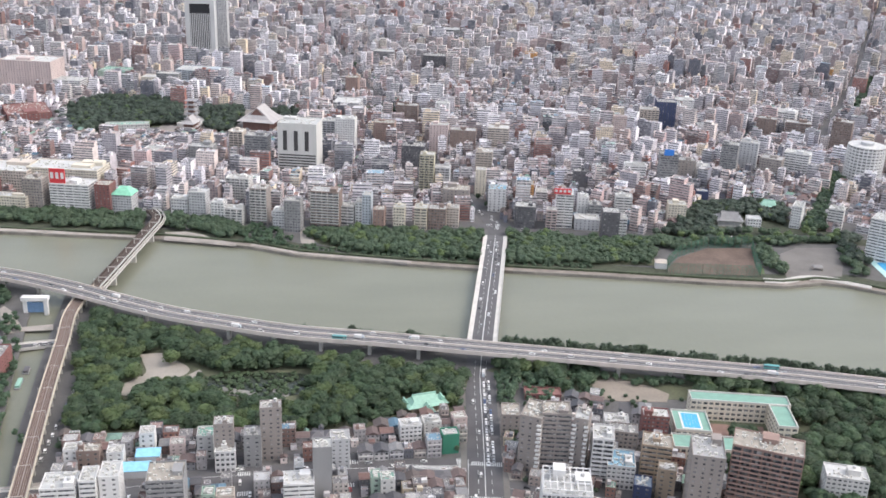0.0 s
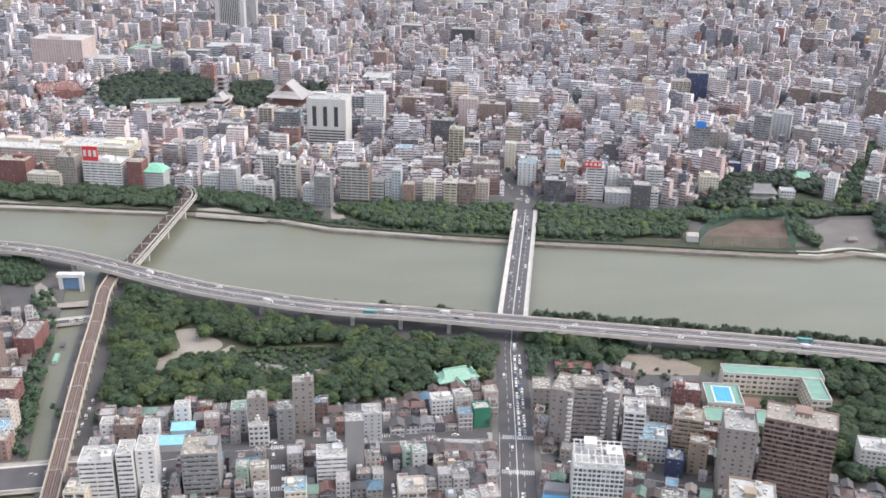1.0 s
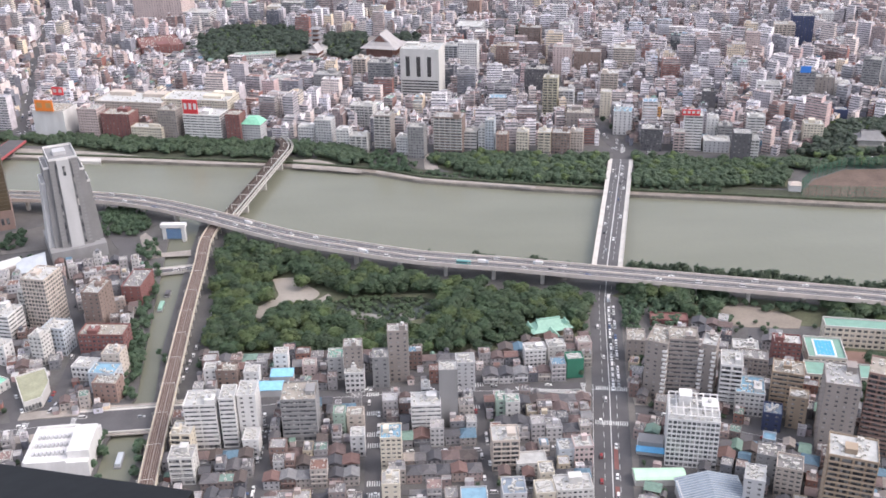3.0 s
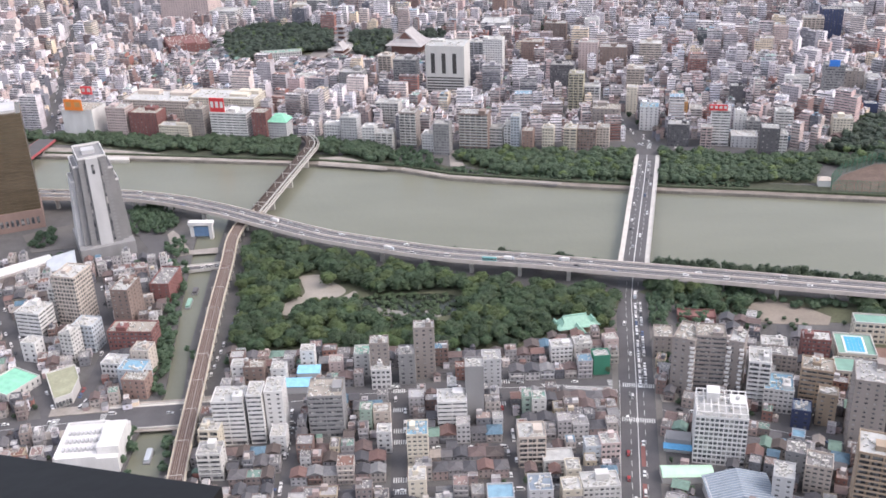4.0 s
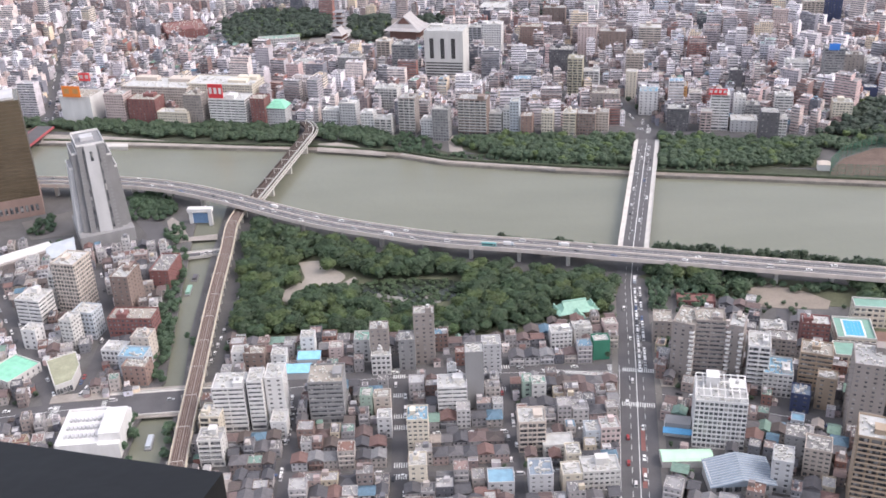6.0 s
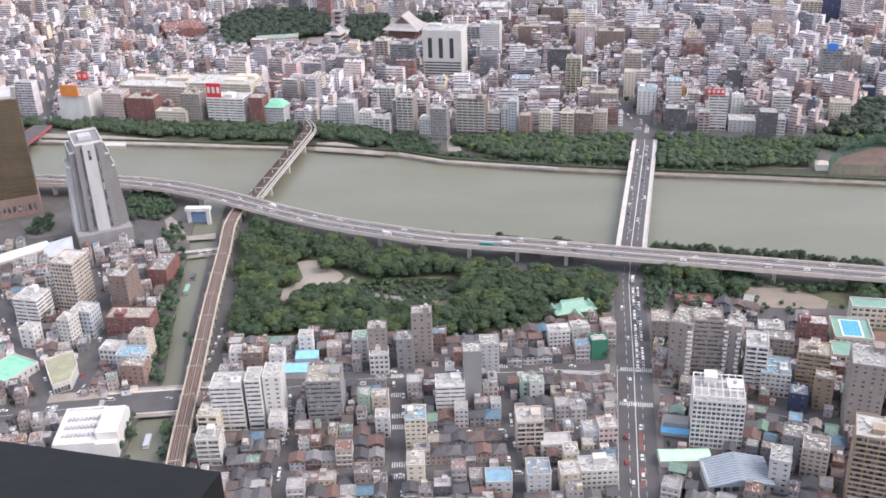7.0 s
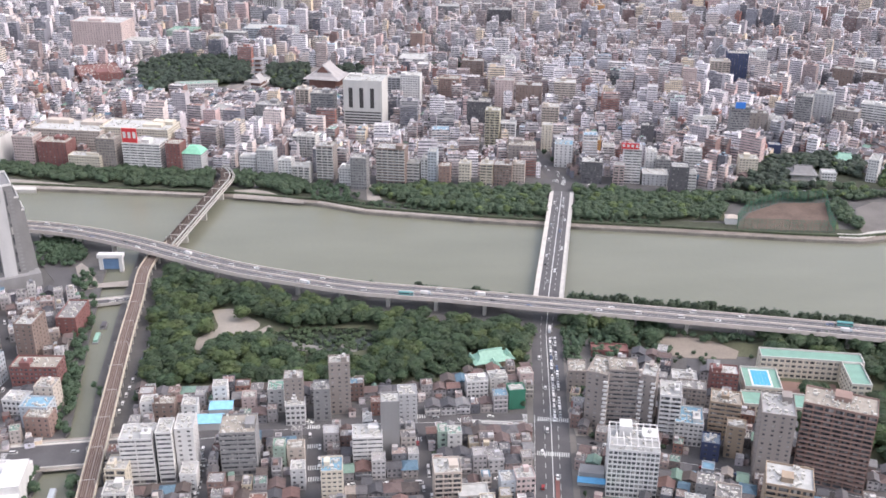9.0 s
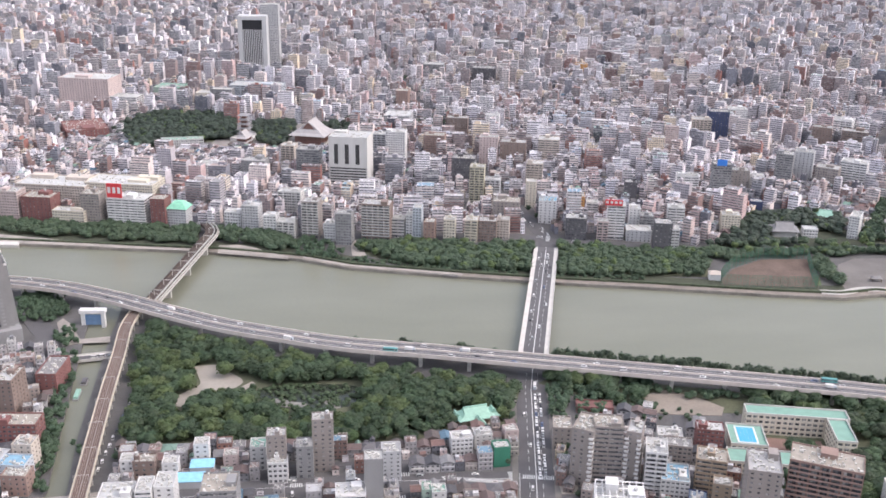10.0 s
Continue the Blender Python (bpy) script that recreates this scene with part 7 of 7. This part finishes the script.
def plant(poly, step, skip=(), bright=0.06, keep=0.93):
    xs, ys = [p[0] for p in poly], [p[1] for p in poly]
    y = min(ys)
    while y < max(ys):
        x = min(xs)
        while x < max(xs):
            px, py = x + rng.uniform(-.35, .35) * step, y + rng.uniform(-.35, .35) * step
            if inside(px, py, poly) and not any(inside(px + ox, py + oy, s) for s in skip for ox, oy in ((0, 0), (2.5, 0), (-2.5, 0), (0, 2.5), (0, -3))) and rng.random() < keep and is_free(px, py, 1.0) and all((px - bx) ** 2 + (py - by) ** 2 > 30 for bx, by in ((-92, 683), (-120, 693), (-133, 681), (-116, 661))):
                low = any(inside(px, py + o, c) for o in (4, 9, 14, 18) for c in (CLEARING, PATH, MARSH))
                near_sand = -150 < px < -95 and 640 < py < 715
                SPOTS.append((py, px, rng.random() < (0.45 if near_sand else bright), rng.uniform(0.30, 0.45) if low else rng.uniform(0.65, 1.12), rng.uniform(0, 360)))
            x += step
        y += step


CLEAR = [CLEARING, PATH, MARSH, [(72, 592), (102, 590), (103, 608), (74, 610)]]
plant(PARK, 8.0, CLEAR, 0.20, 0.95)
plant(PARK2, 8.2, [[(215, 645), (212, 612), (285, 600), (290, 632)]], 0.16, 0.84)
plant(PARK3, 9.0)
SPOTS += [(683, -92, True, 1.0, 0), (693, -120, True, 0.95, 70), (681, -133, True, 1.0, 140), (661, -116, True, 1.05, 210), (671, -53, True, 0.9, 30), (690, -59, True, 0.9, 95), (624, 30, True, 0.9, 10), (627, 36, True, 0.8, 50), (597, -122, True, 1.1, 0), (604, -117, True, 1.0, 80), (652, -78, False, 0.5, 0)]
SPOTS.sort()
for py, px, light, s, turned in SPOTS[:300]:
    copy_thing(rng.choice(BRIGHT if light else TREES), pose(px, py, 0, 0, 0, turned) @ Matrix.Scale(s, 4))
REST = [(px, py, 7.4 * s, 12.5 * s, light) for py, px, light, s, turned in SPOTS[300:]]
for t in TREES + BRIGHT:
    for o in (*t.children_recursive, t):
        bpy.data.objects.remove(o)


def grove(name, polys, step, rad, height, label, leaves=110, spots=(), mat=None, anywhere=False, keep=1.0, lobes_each=6, size=1.0, wobble=9):
    """Far trees joined in one: every tree a lobed crown of leaf clumps."""
    r = random.Random(len(polys) * 7 + int(step * 10))
    V, F, found = [], [], [p[:4] for p in spots]
    for poly in polys:
        xs, ys = [p[0] for p in poly], [p[1] for p in poly]
        y = min(ys)
        while y < max(ys):
            x = min(xs)
            while x < max(xs):
                px, py = x + r.uniform(-.45, .45) * step, y + r.uniform(-.45, .45) * step
                wob = 0.0 if anywhere else wobble * noise.noise(Vector((px * 0.05, py * 0.05, 0)))
                if inside(px + wob, py + wob, poly) and (anywhere or is_free(px, py, 0.5)) and r.random() < keep:
                    found.append((px, py, rad * r.uniform(0.7, 1.25), height * r.uniform(0.7, 1.2)))
                x += step
            y += step
    for px, py, R, Hh in found:
        crown(V, F, px, py, Hh * 0.56, R, Hh * 0.42, r, lobes_each, leaves, size * 0.9)
    me = bpy.data.meshes.new(name)
    me.from_pydata(V, [], F)
    me.materials.append(mat or LEAF_FAR)
    return tagged(new(name, me), label, "trees", "", "stuff")


FIELD_SIDE = [(462, 822), (452, 850), (470, 898), (486, 893), (470, 850), (468, 822)]
FIELD_BACK = [(366, 925), (375, 885), (415, 906), (500, 903), (560, 905), (590, 930), (420, 945)]
POOL_SIDE = [(548, 812), (556, 850), (562, 885), (552, 880), (542, 850), (536, 818)]
BRIDGE_SIDE = [(-146, 1018), (-128, 986), (-108, 975), (-109, 1011), (-129, 1022)]
RIVER_GAP = [(-58, 980), (-47, 938), (-8, 922), (2, 948), (-35, 990)]
GAP_TREES = [(-99, 1013), (-88, 965), (-57, 947), (-58, 984), (-79, 1001)]
grove("bank_trees", [BELT_A, BELT_B, BELT_C, BELT_D, FIELD_SIDE, FIELD_BACK, POOL_SIDE, BRIDGE_SIDE, GAP_TREES], 6.0, 5.0, 9.0, "dense belt of dark green trees along the riverbank", 60, size=1.0)
VERGE = [(x + 3, y + 27) for x, y in WB if -60 < x < 330] + [(x + 1, y + 13) for x, y in reversed(WB) if -60 < x < 330]
grove("bank_shrubs", [VERGE], 4.6, 2.6, 4.0, "low dark shrubs on the river bank below the trees", 26, (), None, True, 0.72, lobes_each=4, size=0.8)
grove("marsh_plants", [MARSH], 3.4, 2.0, 2.6, "low reeds and shrubs round the park pond", 26, (), LEAF, True, 0.62, lobes_each=4, size=0.6)
TEMPLE_SIDE = [(-118, 1385), (-82, 1385), (-70, 1520), (-135, 1520)]
STREET_SIDE = [(360, 925), (420, 975), (448, 968), (445, 945), (560, 912)]
TEMPLE_BACK = [(-10, 1440), (30, 1430), (60, 1500), (20, 1540), (-30, 1500)]
MARKET = [(110, 1480), (150, 1470), (165, 1520), (115, 1530)]
grove("temple_grove", [FOREST, SHRINEWOOD, BANKPARK, TEMPLE_SIDE, TEMPLE_BACK, MARKET, STREET_SIDE], 7.6, 6.6, 12.0, "dark green grove of trees round a temple, paled for haze", 50, (), LEAF_HAZY, False, 0.80, size=1.2, wobble=14)
grove("light_bank_trees", [FOREST, BELT_C, BELT_D, BANKPARK, TEMPLE_SIDE, SHRINEWOOD, GREENWAY, FIELD_BACK, FIELD_SIDE], 8.0, 4.8, 10.5, "lighter green trees scattered through the riverside woods", 60, (), LEAF_BRIGHT, True, 0.20, size=1.2, wobble=20)
AVTREES = [(906, 1490), (964, 1575), (1079, 1745), (1130, 1797), (1078, 1695), (957, 1524), (901, 1459)]
grove("avenue_trees", [GREENWAY, AVTREES], 7.0, 5.0, 10.0, "long green strip of trees along an avenue", 36, size=1.25)
EASTSIDE = [(162, 695), (235, 675), (317, 654), (430, 618), (560, 580), (560, 572), (430, 608), (317, 644), (235, 666), (162, 686)]
EASTLEFT = [(-20, 733), (60, 712), (120, 694), (118, 690), (60, 707), (-20, 727)]
grove("riverside_trees", [EASTSIDE, EASTLEFT], 4.4, 3.8, 12.0, "row of dark green trees between the expressway and the water", 100)
grove("park_trees", [], 8.0, 5, 11, "dense leafy trees filling the park", 260, [p for p in REST if not p[4]], LEAF, lobes_each=8)
grove("light_park_trees", [], 8.0, 5, 11, "light green leafy trees in the park", 260, [p for p in REST if p[4]], LEAF_BRIGHT, lobes_each=8)
town_green = []
r_green = random.Random(77)
for _ in range(170):
    y = r_green.uniform(1020, 2600)
    x = r_green.uniform(-0.42, 0.6) * y
    if beyond(x, y, 60):
        w_, d_ = r_green.uniform(5, 16), r_green.uniform(4, 10)
        town_green.append([(x, y), (x + w_, y - 3), (x + w_, y + d_), (x, y + d_ + 3)])
grove("town_trees", town_green, 5.5, 3.6, 8.0, "scattered small trees between the town houses", 14, lobes_each=5, size=1.3)


# ---------------------------------------------------------------- vehicles
def car_mesh(name, ln, wd, ht, paint, cab, label, category):
    """A small vehicle: shaped body, glass house, four wheels. Runs along its x."""
    root = new(name)
    m = Mesh()
    L, W = ln / 2, wd / 2
    z0, z1 = 0.35, ht * 0.58
    m.hexa([(-L, -W, z0), (L, -W, z0), (L, W, z0), (-L, W, z0), (-L * .98, -W * .95, z1), (L * .95, -W * .95, z1 * .92), (L * .95, W * .95, z1 * .92), (-L * .98, W * .95, z1)])
    a, b = cab
    m.hexa([(a * L + .25, -W * .8, ht - .06), (b * L - .5, -W * .8, ht - .06), (b * L - .5, W * .8, ht - .06), (a * L + .25, W * .8, ht - .06), (a * L + .3, -W * .76, ht), (b * L - .55, -W * .76, ht), (b * L - .55, W * .76, ht), (a * L + .3, W * .76, ht)])
    part("body", m, paint, root)
    m = Mesh()
    m.hexa([(a * L, -W * .9, z1 - .03), (b * L, -W * .9, z1 - .06), (b * L, W * .9, z1 - .06), (a * L, W * .9, z1 - .03), (a * L + .25, -W * .8, ht - .06), (b * L - .5, -W * .8, ht - .06), (b * L - .5, W * .8, ht - .06), (a * L + .25, W * .8, ht - .06)])
    part("glass_house", m, GLASS, root)
    for sx in (-.6, .62):
        for sy in (-1, 1):
            w_ = Mesh()
            w_.tube(0, 0, -.1, .1, .33, .33, 10)
            o = part("wheel", w_, TYRE, root)
            o.matrix_local = Matrix.Translation((sx * L, sy * W * .92, .33)) @ Matrix.Rotation(math.pi / 2, 4, "X")
    return tagged(root, label, category, "vehicles on the roads")


CARS = [car_mesh("car", 4.4, 1.75, 1.45, CARPAINT, (-.75, .45), "small passenger car on the road", "car"), car_mesh("car", 4.7, 1.8, 1.5, CARPAINT, (-.9, .35), "passenger car on the road", "car"),
        car_mesh("van", 4.9, 1.8, 2.0, WALLM["white"], (-.98, .8), "white delivery van on the road", "van")]
truck = new("truck")
m = Mesh()
m.box(-4, 2, -1.1, 1.1, 0.9, 3.2)
part("cargo_box", m, WALLM["white"], truck)
m = Mesh()
m.hexa([(2.1, -1.05, .5), (4, -1.05, .5), (4, 1.05, .5), (2.1, 1.05, .5), (2.1, -1.0, 2.6), (3.6, -1.0, 2.6), (3.6, 1.0, 2.6), (2.1, 1.0, 2.6)])
part("cab", m, WALLM["blue"], truck)
for sx in (-2.8, 3.0):
    for sy in (-1, 1):
        w_ = Mesh()
        w_.tube(0, 0, -.15, .15, .5, .5, 10)
        o = part("wheel", w_, TYRE, truck)
        o.matrix_local = Matrix.Translation((sx, sy * .95, .5)) @ Matrix.Rotation(math.pi / 2, 4, "X")
tagged(truck, "box truck with a white cargo body on the road", "truck", "vehicles on the roads")
TEAL = plain("teal_bus_paint", (0.10, 0.30, 0.30), 0.35, 0, 0.1, 0.5)
bus = new("bus")
m = Mesh()
m.box(-5.5, 5.5, -1.25, 1.25, 0.4, 1.6)
m.box(-5.5, 5.5, -1.25, 1.25, 2.5, 3.2)
part("body", m, TEAL, bus)
m = Mesh()
m.box(-5.45, 5.45, -1.2, 1.2, 1.6, 2.5)
part("window_band", m, GLASS, bus)
for sx in (-3.4, 3.5):
    for sy in (-1, 1):
        w_ = Mesh()
        w_.tube(0, 0, -.15, .15, .5, .5, 10)
        o = part("wheel", w_, TYRE, bus)
        o.matrix_local = Matrix.Translation((sx, sy * 1.1, .5)) @ Matrix.Rotation(math.pi / 2, 4, "X")
tagged(bus, "long teal coach on the road", "bus", "vehicles on the roads")
rng = random.Random(23)


def bare(kind):
    """The same vehicle for far roads, where wheels do not show."""
    o = copy_thing(kind, pose(0, 0, 0))
    for c in list(o.children):
        if c.name.startswith("wheel"):
            bpy.data.objects.remove(c)
        else:
            c.location.z -= 0.38
    return o



def drive(kind, line, s, off, z=0.0, back=False):
    p, d = along([Vector(q) for q in line], s)
    r = Vector((d.y, -d.x, 0)).normalized()
    zz = p.z if len(p) > 2 else 0.12
    a = math.degrees(math.atan2(d.y, d.x)) + (180 if back else 0)
    copy_thing(kind, pose(p.x + r.x * off, p.y + r.y * off, zz + z, 0, 0, a))


MAIN3 = [(x, y, 0.1) for x, y in MAIN]
for k in range(17):
    drive(rng.choice(CARS), MAIN3, 232 + k * 6.6, 2.4 + 0.15 * rng.random(), 0.02, True)
    if k % 6 != 4:
        drive(rng.choice(CARS), MAIN3, 236 + k * 6.8, 6.0 + 0.15 * rng.random(), 0.02, True)
drive(truck, MAIN3, 352, 2.5, 0.02, True)
for s in (120, 138, 161, 196, 219, 270, 310):
    drive(rng.choice(CARS), MAIN3, s, rng.choice((-6, -2.6)), 0.02)
for s in (126, 143, 171):
    drive(rng.choice(CARS), MAIN3, s, rng.choice((2.6, 6)), 0.02, True)
for s in (40, 75, 93, 128, 165, 205, 222):
    drive(rng.choice(CARS), BZ, s, rng.choice((-6, -2.4)))
for s in (62, 110, 150, 178, 190, 201, 214, 226, 233):
    drive(rng.choice(CARS), BZ, s, rng.choice((2.4, 6)), 0, True)
EXP = EXPRESS
FARCARS = [bare(c) for c in CARS]
for s in range(300, 1500, 26):
    u = s + rng.uniform(-10, 10)
    if rng.random() < 0.8:
        drive(truck if rng.random() < 0.18 else rng.choice(FARCARS), EXP, u, rng.choice((0.2, 3.8)), 0.02)
    if rng.random() < 0.65:
        drive(truck if rng.random() < 0.15 else rng.choice(FARCARS), EXP, u + 9, rng.choice((-5.7, -9.5)), 0.02, True)
drive(bus, EXP, 985, 3.8, 0.02)
drive(bus, EXP, 1310, -9.5, 0.02, True)
CROSS3 = [(x, y, 0.12) for x, y in CROSS]
for s in (120, 150, 178, 214, 250, 300, 345, 390, 430, 470, 505):
    drive(rng.choice(CARS), CROSS3, s, rng.choice((-5, -2)) if s % 4 else 3, 0.02)
SIDE3 = [(x, y, 0.12) for x, y in SIDE]
for s in (14, 22, 31, 62, 80, 97, 118):
    drive(rng.choice(CARS), SIDE3, s, rng.choice((-3, 2.5)), 0.02)
for x, y, a in ((-196, 736, 15), (-190, 738, 15), (-184, 739, 15), (-177, 740, 15)):
    copy_thing(rng.choice(CARS), pose(x, y - 16, 0.66, 0, 0, a))
for k in range(11):
    copy_thing(rng.choice(CARS), pose(-158 + k * .35, 560 + k * 9.5, 0.02, 0, 0, 95))
for k in range(14):
    copy_thing(rng.choice(CARS), pose(-103 + (k % 2) * 5.5, 470 + (k // 2) * 5.2, 0.12, 0, 0, 5))
BANK3 = [(x, y, 0.13) for x, y in BANKROAD]
for s in range(380, 1500, 37):
    drive(rng.choice(FARCARS), BANK3, s, rng.choice((-4, 4)), 0.02)
FAR3 = [(x, y, 0.13) for x, y in MAIN_FAR]
for s in (55, 64, 72, 80, 92, 101, 110, 130, 140):
    drive(rng.choice(FARCARS), FAR3, s, rng.choice((-5, -2, 2, 5)), 0.02)
for line, half in STREETS[7:]:
    s = 4.0
    while s < length(line) - 4:
        if rng.random() < 0.42:
            drive(rng.choice(FARCARS), [(x, y, 0.16) for x, y in line], s, rng.choice((-1, 1)) * (half - 1.1), 0.0, rng.random() < 0.5)
        s += 6.5
for t in CARS + FARCARS + [truck, bus]:
    for o in (*t.children_recursive, t):
        bpy.data.objects.remove(o)

# canal boats
for x, y, a, ln, mat, label in ((-195.5, 664, 92, 16, COPPER, "flat green work barge on the canal"), (-195, 684, 92, 10, WALLM["dark"], "small dark motor boat on the canal"), (-178, 476, 94, 15, WALLM["blue"], "long boat with a pale blue canopy on the canal")):
    boat = thing("boat", pose(x, y, -2, 0, 0, a), label, "boat", "boats on the canal")
    m = Mesh()
    m.prism([(-ln / 2, -2), (ln * .38, -2), (ln / 2, 0), (ln * .38, 2), (-ln / 2, 2)], -0.4, 1.0)
    part("hull", m, WALLM["grey"], boat)
    m = Mesh()
    m.box(-ln * .42, ln * .34, -1.6, 1.6, 1.0, 2.6)
    part("canopy", m, mat, boat)

# ---------------------------------------------------------------- road paint
def crossing(x, y, rot, w, length_=4.4):
    """Zebra stripes across a road, w wide."""
    o = structure("zebra_crossing", Mesh().data("zebra_crossing", PAINT), None, "white zebra crossing", "road marking")
    o.matrix_world = pose(x, y, 0.2, 0, 0, rot)
    st = Mesh()
    st.box(-length_ / 2, length_ / 2, -0.32, 0.32, -0.02, 0.012)
    data = st.data("stripe", PAINT)
    n = int(w / 1.3)
    for k in range(n):
        s = part("stripe", data, None, o)
        s.location = (0, -w / 2 + (k + .5) * w / n, 0)


for x, y, rot, w in ((118.5, 530, 80, 20), (111.6, 493, 80, 20), (-33, 533, 90, 8), (-32.4, 512, 90, 8), (-31.4, 490, 90, 8), (-30.8, 479, 90, 8), (-30, 444, 90, 8), (-30, 434, 90, 8), (-35, 540, 0, 6), (102, 531, 0, 14), (31, 515, 90, 6), (35, 540, 90, 6), (-226, 524, 100, 9), (-245, 508, 0, 14), (-215, 512, 10, 14), (-146, 520, 5, 14), (-150, 530, 90, 8), (214, 975, -15, 18), (232, 470, -22, 12)):
    crossing(x, y, rot, w)
m = Mesh()
for off in (-10.4, 0.0):
    sweep(m, [(x, y, 0.17) for x, y in MAIN[:3]] if off else [(x, y, 0.17) for x, y in MAIN], off - .13 - (.1 if off == 0 else 0), off + .13 + (.1 if off == 0 else 0), 0, .012)
for a in range(28):
    p, d = along(MAIN, 100 + a * 10)
    q, _ = along(MAIN, 105 + a * 10)
    for off in (-4.2, 4.2):
        sweep(m, [(p.x, p.y, .17), (q.x, q.y, .17)], off - .12, off + .12, 0, .012)
structure("lane_paint", m, PAINT, "white lane lines on the avenue", "road marking")
m = Mesh()
for s0, s1 in ((150, 172), (118, 135)):
    p, d = along(MAIN, s0)
    q, _ = along(MAIN, s1)
    sweep(m, [(p.x, p.y, .165), (q.x, q.y, .165)], 1.2, 3.6, 0, .008)
structure("turn_lane_paint", m, RED_PAINT, "faded red painted turning lane", "road marking")
m = Mesh()
for k in range(26):
    x = 52 + k * 1.5
    m.beam((x + 6, 536 - k * .27, .2), (x + 8, 531.5 - k * .27, .2), .6, .02)
structure("hatched_paint", m, PAINT, "white hatched road island paint", "road marking")
m = Mesh()
sweep(m, [(x, y, .18) for x, y in CROSS], -.15, .15, 0, .012)
sweep(m, [(x, y, .18) for x, y in SIDE], -.12, .12, 0, .012)
structure("centre_paint", m, PAINT, "white centre lines of the cross streets", "road marking")
for poly in ([(-212, 735), (-200, 665), (-188, 560), (-198, 560), (-213, 665), (-222, 735)], [(-190, 500), (-184, 455), (-190, 455), (-197, 500)], [(137, 545), (152, 640), (157, 640), (142, 545)], [(98, 545), (118, 640), (121, 640), (102, 545)],
             [(-285, 850), (-262, 800), (-232, 800), (-250, 850)], [(-360, 770), (-362, 800), (-345, 812), (-335, 780), (-345, 765)], [(-262, 712), (-250, 735), (-240, 728), (-250, 705)], [(-330, 735), (-335, 750), (-318, 755), (-314, 740)], [(-215, 745), (-225, 780), (-240, 770), (-228, 742)], [(114, 404), (118, 430), (128, 428), (124, 404)]):
    GREEN.append(poly)
GREEN += [[(162, 651), (194, 646), (190, 624), (158, 625)], [(193, 612), (207, 618), (222, 612), (216, 595), (190, 597)], [(250, 633), (287, 624), (284, 615), (246, 623)], [(213, 643), (247, 632), (245, 626), (211, 636)], [(-279, 792), (-288, 838), (-274, 850), (-242, 823), (-238, 796), (-257, 790)], [(168, 651), (159, 600), (174, 602), (193, 620), (227, 633), (231, 648)], [(146, 652), (141, 599), (151, 599), (167, 651)], [(195, 610), (198, 586), (210, 594), (222, 618)], RIVER_GAP, [(-204, 620), (-199, 574), (-194, 531), (-183, 529), (-188, 567), (-195, 619)], [(-182, 598), (-176, 566), (-171, 566), (-177, 598)], [(-190, 484), (-188, 458), (-184, 456), (-185, 483)], [(-170, 490), (-167, 455), (-161, 452), (-165, 482)], [(-155, 586), (-149, 567), (-138, 569), (-141, 584)]]
shrubs = []
r_yard = random.Random(31)
for _ in range(4000):
    x, y = r_yard.uniform(-330, 300), r_yard.uniform(395, 700)
    if len(shrubs) < 120 and buildable(x, y, 1.6) and is_free(x, y, 1.6):
        shrubs.append((x, y, r_yard.uniform(1.3, 2.4), r_yard.uniform(2.5, 5.5)))
grove("garden_shrubs", [], 6.0, 2.0, 4.0, "small green garden trees and shrubs between the houses", 30, shrubs, LEAF_FAR, lobes_each=5, size=0.6)
grove("street_trees", GREEN, 6.0, 2.9, 6.5, "green shrubs and street trees along roads and the canal", 60, (), None, True)
